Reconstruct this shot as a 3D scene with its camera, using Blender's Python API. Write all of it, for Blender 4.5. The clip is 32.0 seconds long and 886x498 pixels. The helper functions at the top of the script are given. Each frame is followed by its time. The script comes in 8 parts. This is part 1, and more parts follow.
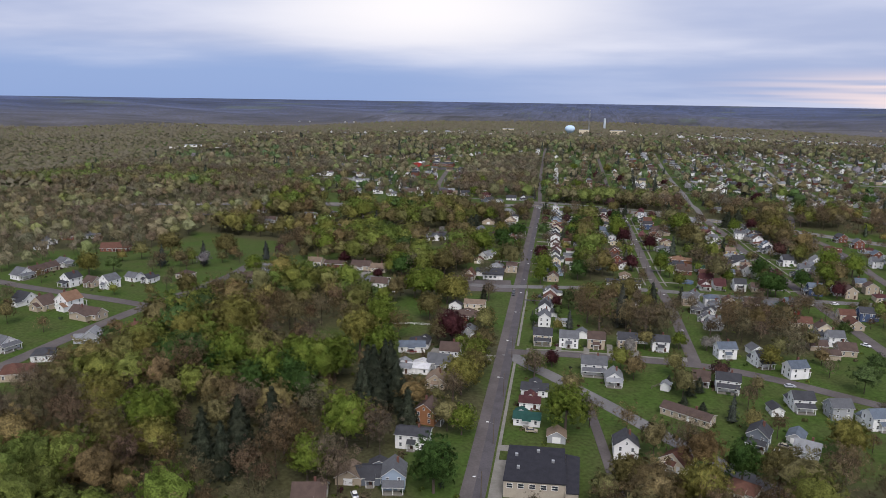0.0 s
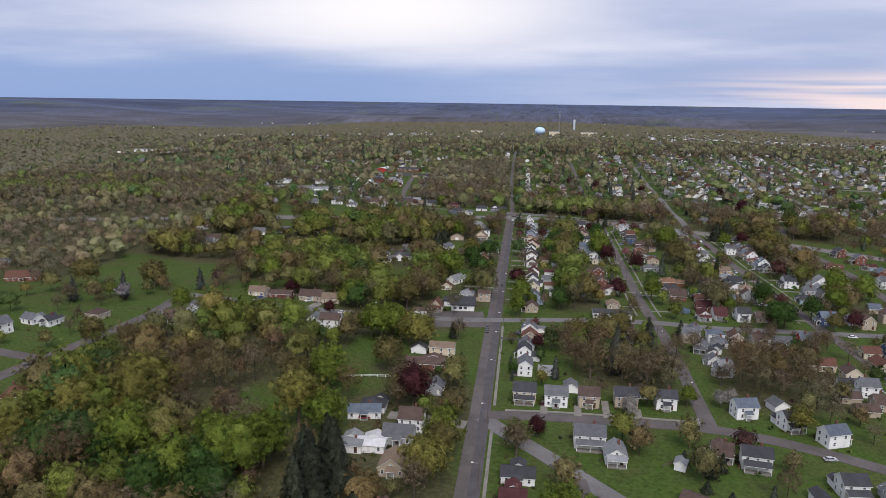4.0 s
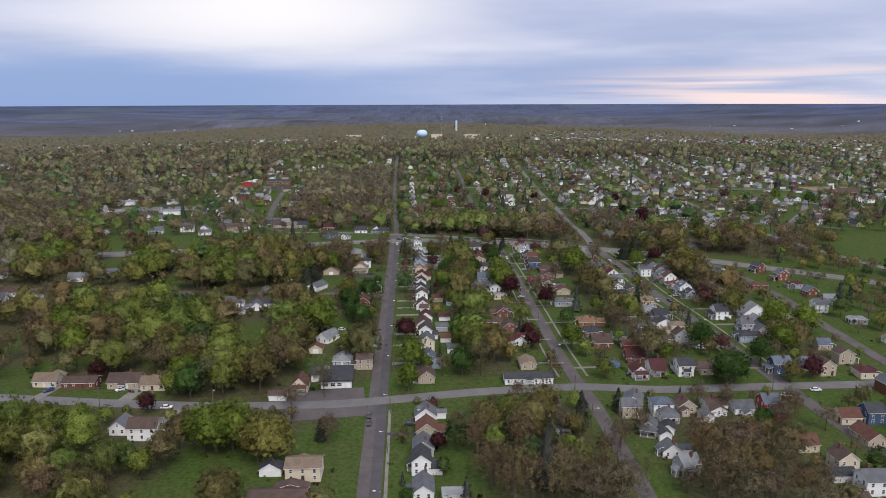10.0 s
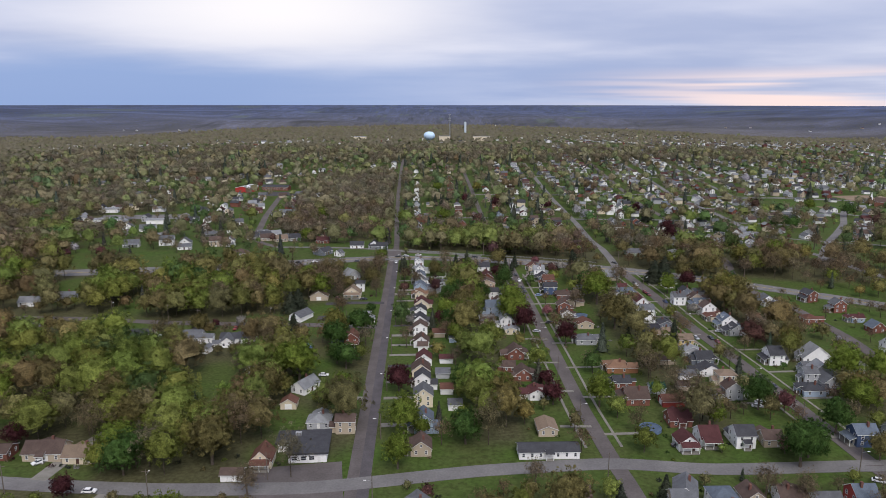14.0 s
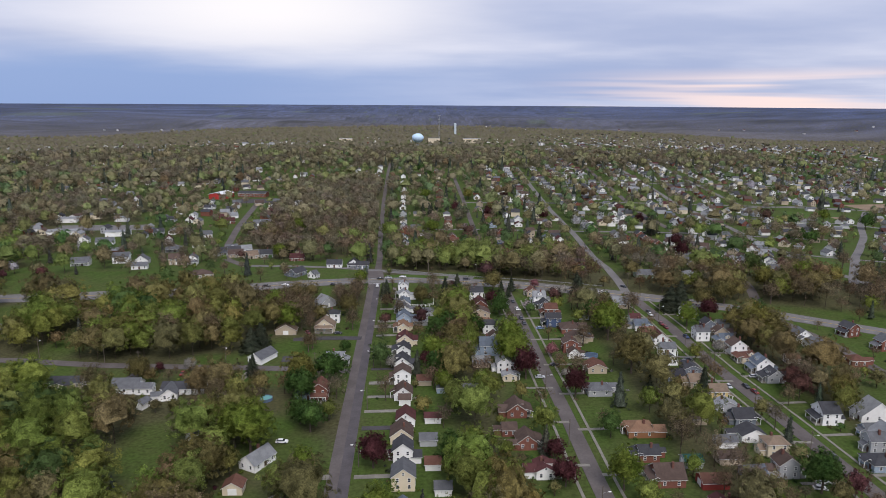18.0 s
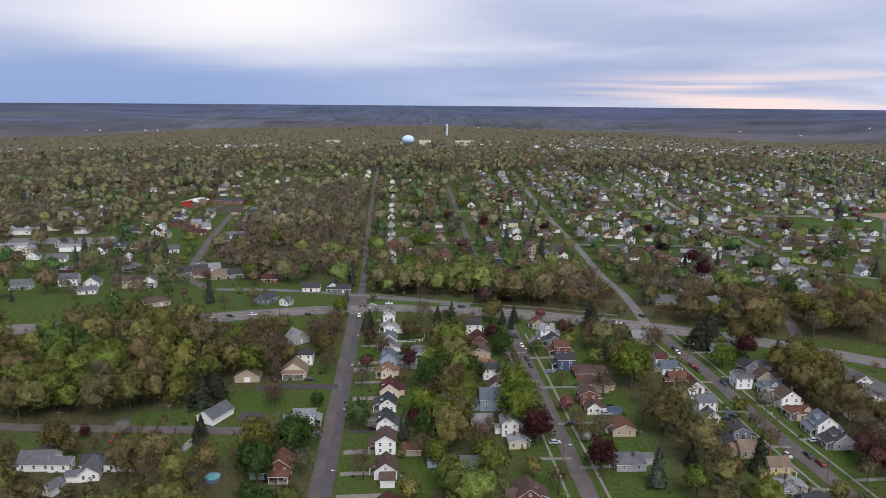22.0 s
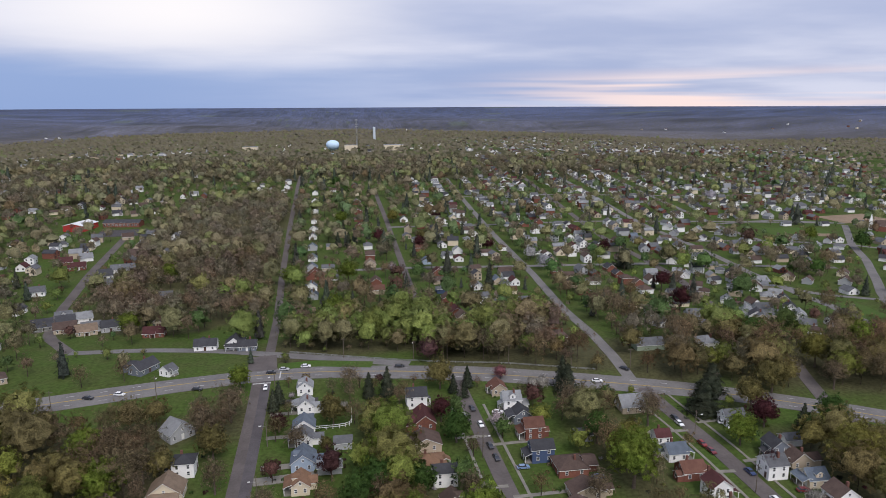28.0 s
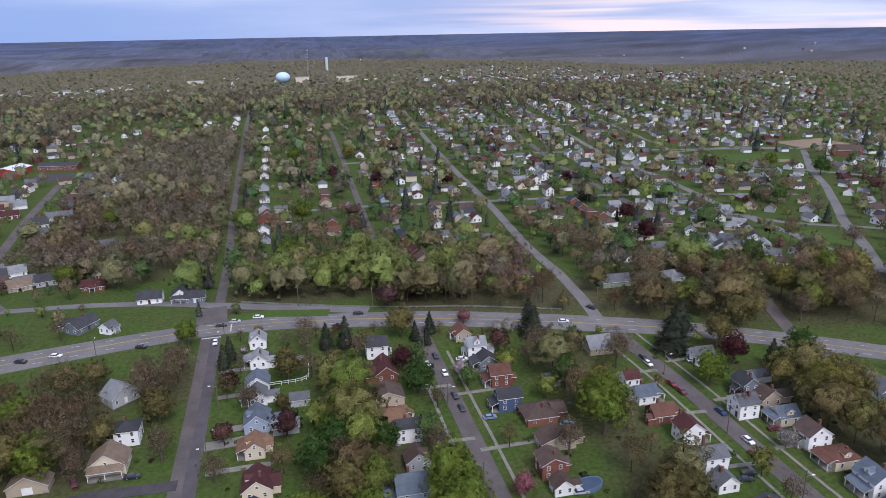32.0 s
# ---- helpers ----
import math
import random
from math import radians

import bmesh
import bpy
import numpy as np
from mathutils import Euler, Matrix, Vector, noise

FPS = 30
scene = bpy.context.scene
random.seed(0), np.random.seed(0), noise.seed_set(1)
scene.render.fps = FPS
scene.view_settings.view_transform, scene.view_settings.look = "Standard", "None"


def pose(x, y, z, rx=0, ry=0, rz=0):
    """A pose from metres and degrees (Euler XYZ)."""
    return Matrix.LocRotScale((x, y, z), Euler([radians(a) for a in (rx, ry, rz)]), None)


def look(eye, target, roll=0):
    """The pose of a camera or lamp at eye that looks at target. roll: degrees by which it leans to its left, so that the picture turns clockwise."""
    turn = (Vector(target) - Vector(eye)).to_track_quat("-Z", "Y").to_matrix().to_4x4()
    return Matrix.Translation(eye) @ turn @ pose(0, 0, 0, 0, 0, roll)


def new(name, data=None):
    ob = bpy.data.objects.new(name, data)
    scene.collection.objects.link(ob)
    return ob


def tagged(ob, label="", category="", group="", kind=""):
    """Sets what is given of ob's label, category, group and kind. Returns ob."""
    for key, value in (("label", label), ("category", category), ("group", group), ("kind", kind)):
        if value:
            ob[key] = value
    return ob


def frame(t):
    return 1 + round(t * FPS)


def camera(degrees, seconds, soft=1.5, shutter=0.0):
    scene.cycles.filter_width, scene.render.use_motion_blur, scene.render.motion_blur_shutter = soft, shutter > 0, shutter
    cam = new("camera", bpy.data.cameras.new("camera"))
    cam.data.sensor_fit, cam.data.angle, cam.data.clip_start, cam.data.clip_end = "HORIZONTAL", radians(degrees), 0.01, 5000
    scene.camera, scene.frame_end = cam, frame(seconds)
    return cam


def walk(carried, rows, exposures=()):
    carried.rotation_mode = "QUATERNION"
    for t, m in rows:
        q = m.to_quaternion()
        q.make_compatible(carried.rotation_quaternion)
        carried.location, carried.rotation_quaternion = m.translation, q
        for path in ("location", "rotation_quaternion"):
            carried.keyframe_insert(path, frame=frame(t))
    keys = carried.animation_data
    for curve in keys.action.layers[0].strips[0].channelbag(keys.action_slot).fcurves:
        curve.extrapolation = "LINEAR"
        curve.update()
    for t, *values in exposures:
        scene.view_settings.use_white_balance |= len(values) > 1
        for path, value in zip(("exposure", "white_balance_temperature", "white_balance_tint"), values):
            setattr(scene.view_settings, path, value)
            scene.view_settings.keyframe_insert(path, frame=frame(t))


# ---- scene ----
# == path
cam = camera(65.5, 32.0, soft=0.8)
PATH = [
    (0, (21.11, -212.91, 114.55), (4.314, -116.637, 93.361), 0.87),
    (0.5, (20.17, -206.08, 114.68), (3.523, -109.781, 93.473), 0.92),
    (1, (19.27, -198.86, 114.78), (2.884, -102.514, 93.582), 0.95),
    (1.5, (18.46, -191.35, 114.81), (3.002, -94.847, 93.655), 0.94),
    (2, (17.56, -183.75, 114.79), (2.859, -87.117, 93.655), 0.90),
    (2.5, (16.69, -176.14, 114.82), (2.549, -79.428, 93.689), 0.89),
    (3, (15.84, -168.67, 115.02), (3.135, -71.770, 93.854), 0.79),
    (3.5, (15.10, -161.23, 115.46), (2.684, -64.279, 94.350), 0.81),
    (5.5, (13.84, -131.03, 120.55), (3.639, -33.792, 99.547), 0.65),
    (6, (13.48, -123.29, 120.53), (7.183, -25.698, 99.623), 0.45),
    (6.5, (13.20, -115.47, 120.35), (10.552, -17.722, 99.403), 0.27),
    (7, (13.05, -107.67, 120.16), (11.489, -9.889, 99.270), 0.20),
    (7.5, (13.04, -99.79, 119.96), (12.580, -1.995, 99.095), 0.08),
    (8, (12.98, -91.97, 119.80), (13.372, 5.826, 98.917), -0.03),
    (8.5, (13.01, -84.15, 119.82), (13.485, 13.632, 98.887), -0.03),
    (9, (13.30, -76.71, 119.83), (14.001, 21.072, 98.904), 0.01),
    (9.5, (13.56, -69.26, 119.82), (15.529, 28.508, 98.890), -0.11),
    (10, (13.80, -61.74, 119.84), (17.643, 35.966, 98.913), -0.18),
    (10.5, (14.19, -54.41, 119.87), (17.089, 43.322, 98.900), -0.09),
    (11, (14.82, -46.98, 119.94), (17.625, 50.749, 98.934), -0.04),
    (11.5, (15.47, -39.59, 120.03), (17.892, 58.143, 99.016), 0.02),
    (12, (16.24, -32.14, 120.09), (18.782, 65.596, 99.097), -0.06),
    (12.5, (17.02, -24.71, 120.20), (18.867, 73.038, 99.178), 0.00),
    (13, (17.81, -17.31, 120.31), (19.826, 80.434, 99.301), 0.00),
    (13.5, (18.49, -9.94, 120.41), (20.732, 87.819, 99.457), 0.00),
    (14, (19.12, -2.82, 120.54), (21.690, 94.949, 99.670), 0.05),
    (14.5, (19.71, 4.31, 120.67), (22.388, 102.078, 99.814), 0.08),
    (16.5, (21.47, 32.38, 121.87), (24.288, 130.109, 100.858), 0.21),
    (17, (21.72, 39.42, 122.00), (24.823, 137.144, 101.020), 0.17),
    (17.5, (21.81, 46.34, 122.07), (25.376, 144.066, 101.182), 0.25),
    (18, (21.85, 53.38, 122.15), (25.935, 151.090, 101.283), 0.34),
    (18.5, (21.84, 60.50, 122.28), (26.503, 158.186, 101.401), 0.44),
    (19, (21.92, 67.67, 122.42), (27.012, 165.325, 101.527), 0.48),
    (19.5, (22.08, 74.71, 122.52), (27.499, 172.359, 101.642), 0.51),
    (20, (22.45, 81.68, 122.57), (27.474, 179.354, 101.734), 0.55),
    (20.5, (22.76, 88.78, 122.65), (27.934, 186.445, 101.788), 0.55),
    (21, (23.13, 96.05, 122.73), (28.380, 193.713, 101.907), 0.52),
    (21.5, (23.44, 103.36, 122.83), (28.777, 201.024, 102.005), 0.48),
    (22, (23.73, 110.67, 122.91), (29.089, 208.323, 102.068), 0.49),
    (22.5, (24.04, 117.86, 122.96), (28.969, 215.547, 102.156), 0.47),
    (23, (24.51, 125.04, 123.04), (29.326, 222.734, 102.231), 0.45),
    (23.5, (24.97, 132.14, 123.21), (29.847, 229.825, 102.364), 0.44),
    (24, (25.38, 139.39, 123.39), (30.166, 237.067, 102.499), 0.42),
    (24.5, (25.77, 146.63, 123.56), (30.667, 244.303, 102.658), 0.44),
    (26.5, (27.82, 175.90, 123.54), (37.372, 273.244, 102.740), 0.26),
    (27, (28.40, 182.64, 123.71), (39.501, 279.838, 102.998), 0.13),
    (27.5, (28.90, 188.66, 123.84), (42.662, 285.524, 103.153), -0.11),
    (28, (29.33, 193.59, 123.87), (44.538, 290.235, 103.188), -0.24),
    (28.5, (29.82, 197.37, 123.80), (46.062, 293.855, 103.128), -0.38),
    (29, (30.28, 200.33, 123.69), (47.453, 296.672, 103.115), -0.49),
    (29.5, (30.70, 202.62, 123.53), (48.980, 298.771, 103.018), -0.63),
    (30, (31.17, 204.63, 123.34), (50.625, 300.410, 102.194), -0.78),
    (30.5, (31.62, 206.29, 123.20), (51.406, 301.471, 99.784), -0.85),
    (31, (32.06, 207.68, 123.17), (52.086, 302.228, 97.480), -0.90),
    (31.5, (32.57, 208.93, 123.16), (52.678, 302.791, 95.122), -0.97),
    (32, (33.11, 209.91, 123.22), (53.355, 303.056, 93.002), -1.06),
]
walk(cam, [(t, look(eye, target, roll)) for t, eye, target, roll in PATH],
     [(0, 0.03, 6400, 15), (29, 0.0, 6400, 15), (30, -0.04, 6400, 15), (31, 0.0, 6250, 16), (32, 0.18, 5900, 19)])
# == end path
SKY_DARK, SKY_LIGHT, SKY_GLOW = (0.40, 0.47, 0.66), (0.66, 0.70, 0.82), (0.97, 0.95, 0.93)
SKY_BAND, SKY_WARM = (0.28, 0.40, 0.66), (0.98, 0.80, 0.74)
DECK, SUN = 1.1, 2.7

# ---- light ----
W = bpy.data.worlds.new("sky")
scene.world = W
W.use_nodes = True
wn, wl = W.node_tree.nodes, W.node_tree.links
wn.clear()
SUN_EL, SUN_AZ = 50.0, 165.0


def wnode(kind, **kw):
    n = wn.new(kind)
    for key, value in kw.items():
        n.inputs[int(key[1:])].default_value = value
    return n


def wmath(op, a, b=None):
    n = wn.new("ShaderNodeMath")
    n.operation = op
    for i, v in enumerate((a, b)):
        if v is None:
            continue
        if isinstance(v, (int, float)):
            n.inputs[i].default_value = v
        else:
            wl.new(v, n.inputs[i])
    return n.outputs[0]


def wmix(fac, a, b):
    n = wn.new("ShaderNodeMix")
    n.data_type = "RGBA"
    for sock, v in ((n.inputs[0], fac), (n.inputs[6], a), (n.inputs[7], b)):
        if isinstance(v, (int, float)):
            sock.default_value = v
        elif isinstance(v, tuple):
            sock.default_value = (*v, 1)
        else:
            wl.new(v, sock)
    return n.outputs[2]


def wramp(v, lo, hi):
    n = wn.new("ShaderNodeMapRange")
    n.interpolation_type = "SMOOTHSTEP"
    wl.new(v, n.inputs[0])
    n.inputs[1].default_value, n.inputs[2].default_value = lo, hi
    return n.outputs[0]


sky = wn.new("ShaderNodeTexSky")
sky.sky_type = "NISHITA"
sky.sun_disc = False
sky.sun_elevation, sky.sun_rotation = radians(SUN_EL), radians(SUN_AZ)
sky.altitude = 300
sky.dust_density = 2.0
coord = wn.new("ShaderNodeTexCoord")
sep = wn.new("ShaderNodeSeparateXYZ")
wl.new(coord.outputs["Generated"], sep.inputs[0])
dx, dy, dz = sep.outputs
# a cloud deck: the direction is projected on a flat layer overhead
below = wmath("MAXIMUM", wmath("ADD", dz, 0.10), 0.10)
comb = wn.new("ShaderNodeCombineXYZ")
wl.new(wmath("DIVIDE", dx, below), comb.inputs[0])
wl.new(wmath("DIVIDE", dy, below), comb.inputs[1])
stretch = wn.new("ShaderNodeMapping")
wl.new(comb.outputs[0], stretch.inputs[0])
stretch.inputs[1].default_value = (1.7, 0.4, 0)
stretch.inputs[3].default_value = (0.34, 0.42, 1)
cloud = wn.new("ShaderNodeTexNoise")
wl.new(stretch.outputs[0], cloud.inputs["Vector"])
cloud.inputs["Scale"].default_value = 1.0
cloud.inputs["Detail"].default_value = 5
cloud.inputs["Roughness"].default_value = 0.5
deck = wramp(cloud.outputs["Fac"], 0.34, 0.66)
az = wmath("ARCTAN2", dx, wmath("MAXIMUM", dy, 0.001))
deck_col = wmix(deck, SKY_DARK, SKY_LIGHT)
# the sun behind the deck brightens it ahead
glow = wmath("MULTIPLY", wramp(wmath("ABSOLUTE", wmath("ADD", az, 0.2)), 0.42, 0.0), wramp(dz, 0.02, 0.12))
deck_col = wmix(glow, deck_col, SKY_GLOW)
# a blue-grey band of rain low over the land, a warm break beside it
edge = wmath("ADD", dz, wmath("MULTIPLY", wmath("SUBTRACT", cloud.outputs["Fac"], 0.5), 0.06))
low = wramp(edge, 0.085, 0.03)
deck_col = wmix(wmath("MULTIPLY", low, wramp(az, 0.6, -0.35)), deck_col, SKY_BAND)
warm = wmath("MULTIPLY", wramp(dz, 0.05, 0.022), wramp(az, 0.12, 0.5))
streak = wn.new("ShaderNodeTexNoise")
smap = wn.new("ShaderNodeMapping")
wl.new(coord.outputs["Generated"], smap.inputs[0])
smap.inputs[3].default_value = (2.5, 2.5, 70)
wl.new(smap.outputs[0], streak.inputs["Vector"])
streak.inputs["Scale"].default_value = 1.0
deck_col = wmix(wmath("MULTIPLY", warm, wramp(streak.outputs["Fac"], 0.4, 0.6)), deck_col, SKY_WARM)
bg_sky, bg_deck = wn.new("ShaderNodeBackground"), wn.new("ShaderNodeBackground")
wl.new(sky.outputs[0], bg_sky.inputs[0])
bg_sky.inputs[1].default_value = 0.06
wl.new(deck_col, bg_deck.inputs[0])
bg_deck.inputs[1].default_value = DECK
cover = wn.new("ShaderNodeMixShader")
cover.inputs[0].default_value = 0.9
wl.new(bg_sky.outputs[0], cover.inputs[1])
wl.new(bg_deck.outputs[0], cover.inputs[2])
out = wn.new("ShaderNodeOutputWorld")
wl.new(cover.outputs[0], out.inputs[0])

sun = new("sun", bpy.data.lights.new("sun", "SUN"))
sun.data.energy, sun.data.angle, sun.data.color = SUN, radians(30), (1.0, 0.97, 0.92)
sun.matrix_world = look((0, 0, 500), (-math.sin(radians(SUN_AZ)) * 400, -math.cos(radians(SUN_AZ)) * 400, 500 - 400 * math.tan(radians(SUN_EL))))


# ---- materials ----
def material(name, colour, rough=0.85, second=None, scale=1.0, amount=0.5, fine=0.0, bump=0.0, metal=0.0, jitter=0.0, attr="", spec=0.3, detail=4.0, leaf=0.0, island=0.0, holes=0.0, open_share=0.5, deep=0.1, crisp=0.2):
    """A surface of two colours mixed by noise at its real size, with fine grain, relief and a jitter from thing to thing."""
    m = bpy.data.materials.new(name)
    m.use_nodes = True
    nt = m.node_tree
    n, l = nt.nodes, nt.links
    b = n["Principled BSDF"]
    b.inputs["Roughness"].default_value = rough
    b.inputs["Metallic"].default_value = metal
    b.inputs["Specular IOR Level"].default_value = spec if rough < 0.85 else 0.06
    geo = n.new("ShaderNodeNewGeometry")
    pos = geo.outputs["Position"]
    if attr:
        a = n.new("ShaderNodeAttribute")
        a.attribute_name = attr
        col = a.outputs["Color"]
    else:
        rgb = n.new("ShaderNodeRGB")
        rgb.outputs[0].default_value = (*colour, 1)
        col = rgb.outputs[0]

    def noise_at(s, det):
        t = n.new("ShaderNodeTexNoise")
        l.new(pos, t.inputs["Vector"])
        t.inputs["Scale"].default_value = s
        t.inputs["Detail"].default_value = det
        return t.outputs["Fac"]

    def mix(fac, a, b2):
        t = n.new("ShaderNodeMix")
        t.data_type = "RGBA"
        l.new(fac, t.inputs[0])
        l.new(a, t.inputs[6])
        if isinstance(b2, tuple):
            t.inputs[7].default_value = (*b2, 1)
        else:
            l.new(b2, t.inputs[7])
        return t.outputs[2]

    def ramp(v, lo, hi, top=1.0, start=0.0):
        t = n.new("ShaderNodeMapRange")
        l.new(v, t.inputs[0])
        t.inputs[1].default_value, t.inputs[2].default_value = lo, hi
        t.inputs[3].default_value, t.inputs[4].default_value = start, top
        return t.outputs[0]

    if second:
        col = mix(ramp(noise_at(scale, detail), 0.36, 0.64, amount), col, second)
    value = None
    if fine:
        value = ramp(noise_at(scale * 11, 3), 0.5 - crisp, 0.5 + crisp, 1 + fine, 1 - fine)
    if jitter:
        info = n.new("ShaderNodeObjectInfo")
        j = ramp(info.outputs["Random"], 0, 1, 1 + jitter, 1 - jitter)
        if value is None:
            value = j
        else:
            t = n.new("ShaderNodeMath")
            t.operation = "MULTIPLY"
            l.new(value, t.inputs[0])
            l.new(j, t.inputs[1])
            value = t.outputs[0]
    if island:
        j = ramp(geo.outputs["Random Per Island"], 0, 1, 1 + island, 1 - island)
        if value is None:
            value = j
        else:
            t = n.new("ShaderNodeMath")
            t.operation = "MULTIPLY"
            l.new(value, t.inputs[0])
            l.new(j, t.inputs[1])
            value = t.outputs[0]
    if value is not None:
        h = n.new("ShaderNodeHueSaturation")
        l.new(value, h.inputs["Value"])
        l.new(col, h.inputs["Color"])
        col = h.outputs[0]
    l.new(col, b.inputs["Base Color"])
    if leaf:
        through_light = n.new("ShaderNodeBsdfTranslucent")
        l.new(col, through_light.inputs[0])
        both = n.new("ShaderNodeMixShader")
        both.inputs[0].default_value = leaf
        l.new(b.outputs[0], both.inputs[1])
        l.new(through_light.outputs[0], both.inputs[2])
        l.new(both.outputs[0], n["Material Output"].inputs[0])
        if holes:
            # the gaps between the small leaves of a spray
            gaps, see = n.new("ShaderNodeBsdfTransparent"), n.new("ShaderNodeMixShader")
            l.new(ramp(noise_at(holes, 2.0), open_share - 0.025, open_share + 0.025), see.inputs[0])
            l.new(gaps.outputs[0], see.inputs[1])
            l.new(both.outputs[0], see.inputs[2])
            l.new(see.outputs[0], n["Material Output"].inputs[0])
    if bump:
        t = n.new("ShaderNodeBump")
        t.inputs["Strength"].default_value = bump
        t.inputs["Distance"].default_value = deep
        l.new(noise_at(scale * 11, 3), t.inputs["Height"])
        l.new(t.outputs[0], b.inputs["Normal"])
    return m


asphalt = material("asphalt", (0.091, 0.080, 0.077), 0.9, (0.124, 0.110, 0.105), 0.12, 0.8, 0.10)
asphalt_pale = material("pale_asphalt", (0.132, 0.126, 0.124), 0.9, (0.172, 0.165, 0.160), 0.12, 0.8, 0.10)
asphalt_dark = material("new_asphalt", (0.055, 0.051, 0.055), 0.9, (0.076, 0.072, 0.074), 0.3, 0.7, 0.1)
concrete = material("concrete", (0.215, 0.203, 0.178), 0.9, (0.145, 0.138, 0.118), 0.4, 0.7, 0.08)
paint_white = material("road_paint", (0.5, 0.5, 0.48), 0.8, (0.3, 0.3, 0.29), 1.0, 0.7)
paint_yellow = material("yellow_paint", (0.42, 0.3, 0.06), 0.8, (0.25, 0.2, 0.1), 1.0, 0.7)
grass_lot = material("lawn", (0.052, 0.096, 0.020), 0.95, (0.064, 0.086, 0.026), 0.09, 0.7, 0.15)
bark = material("bark", (0.09, 0.07, 0.055), 0.95, (0.13, 0.11, 0.09), 2.0, 0.6, 0.15)
pole_wood = material("weathered_wood", (0.11, 0.09, 0.07), 0.9, (0.17, 0.15, 0.13), 1.5, 0.6)
grey_metal = material("galvanised_metal", (0.4, 0.41, 0.42), 0.45, metal=0.6)
LEAF_COL = {  # two hues of each kind of crown
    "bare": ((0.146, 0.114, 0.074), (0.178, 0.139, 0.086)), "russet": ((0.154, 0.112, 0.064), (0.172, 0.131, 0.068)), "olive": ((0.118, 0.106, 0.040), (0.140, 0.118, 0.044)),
    "yellow": ((0.166, 0.150, 0.040), (0.146, 0.148, 0.040)), "green": ((0.102, 0.144, 0.024), (0.136, 0.162, 0.030)), "deep": ((0.040, 0.080, 0.020), (0.062, 0.104, 0.026)),
    "maroon": ((0.052, 0.018, 0.020), (0.074, 0.028, 0.030)), "conifer": ((0.036, 0.046, 0.030), (0.060, 0.066, 0.042)), "blossom": ((0.33, 0.31, 0.28), (0.19, 0.18, 0.15)), "pink": ((0.25, 0.105, 0.115), (0.175, 0.08, 0.085)),
}
LEAF_NAME = {"bare": "bare_twigs", "russet": "budding_twigs", "olive": "opening_leaves", "yellow": "yellow_leaves", "green": "spring_leaves", "deep": "full_leaves", "maroon": "dark_red_leaves", "conifer": "conifer_needles", "blossom": "white_blossom", "pink": "pink_blossom"}
SPARSE_KINDS = ("bare", "russet")
LEAF = {k: material(LEAF_NAME[k], a, 0.9, c, 0.22, 0.7, 0.3, jitter=0.15, leaf=0.4, island=0.4, holes=3.4, open_share=0.55 if k in SPARSE_KINDS else 0.485) for k, (a, c) in LEAF_COL.items()}
INNER = {k: LEAF[k] if k in SPARSE_KINDS else material("inner_" + LEAF_NAME[k], a, 0.9, c, 0.22, 0.7, 0.42, jitter=0.15, bump=1.0, deep=0.35, crisp=0.14) for k, (a, c) in LEAF_COL.items()}
# hues of joined foliage; a haze veil is mixed in as extra blue
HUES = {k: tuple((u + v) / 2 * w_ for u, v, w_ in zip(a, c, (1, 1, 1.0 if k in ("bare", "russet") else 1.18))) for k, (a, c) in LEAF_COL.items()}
woods_mat = material("mixed_leaves", (0.1, 0.1, 0.05), 0.95, attr="hue", fine=0.3, scale=0.3, leaf=0.4, island=0.4, holes=3.0, open_share=0.49)
woods_bare_mat = material("mixed_twigs", (0.1, 0.1, 0.05), 0.95, attr="hue", fine=0.3, scale=0.3, leaf=0.4, island=0.4, holes=3.2, open_share=0.545)
mid_mat = material("distant_leaves", (0.1, 0.1, 0.05), 0.95, attr="hue", fine=0.24, scale=0.2, leaf=0.4, island=0.22, holes=2.0, open_share=0.48)
inner_mat = material("inner_leaves", (0.1, 0.1, 0.05), 0.95, attr="hue", fine=0.45, scale=0.17, bump=1.0, deep=0.45, crisp=0.14)
far_mat = material("far_leaves", (0.1, 0.1, 0.05), 0.95, attr="hue", fine=0.2, scale=0.06, bump=0.6, deep=0.5, crisp=0.18)


# ---- terrain ----
PROFILE_Y = (-1600, -300, 0, 80, 200, 340, 400, 440, 470, 500, 560, 630, 800, 870, 1000, 1200, 1370, 1460, 1600, 1850, 2300, 3000, 3700, 4500, 4750, 6500)
PROFILE_Z = (-8, 0, 4, 5, 4.5, 5.5, 7.5, 9.5, 12.5, 12.5, 8, 6, 8, 10, 14, 22, 32, 35, 33, 28, 18, 18, 55, 101, 100, 40)


def ss(a, b, v):
    t = np.clip((v - a) / (b - a), 0, 1)
    return t * t * (3 - 2 * t)


def terrain(x, y):
    x, y = np.asarray(x, float), np.asarray(y, float)
    yy = y + (np.hypot(x, y) - y) * ss(500, 2500, np.abs(x))
    z = np.interp(yy, PROFILE_Y, PROFILE_Z)
    hill = ss(200, 900, yy) * (1 - ss(2400, 3200, yy))
    z = z - hill * (ss(300, 1500, x) * 22 + ss(300, 1300, -x) * 30)
    r = np.hypot(x, y)
    roll_ = 5 * np.sin(x * 0.006 + 1) * np.sin(y * 0.005) + ss(2200, 3200, r) * (9 * np.sin(x * 0.0023 + 2.2 * np.sin(y * 0.0016)) * np.sin(y * 0.0041 + x * 0.0009) + 5 * np.sin(y * 0.011 + x * 0.0031))
    z = z + ss(900, 2500, r) * roll_ * (1 - ss(4000, 4450, r))
    return z + ss(60, 220, -x) * 7 * (1 - ss(120, 300, y))


def ground_z(x, y):
    return float(terrain(x, y))


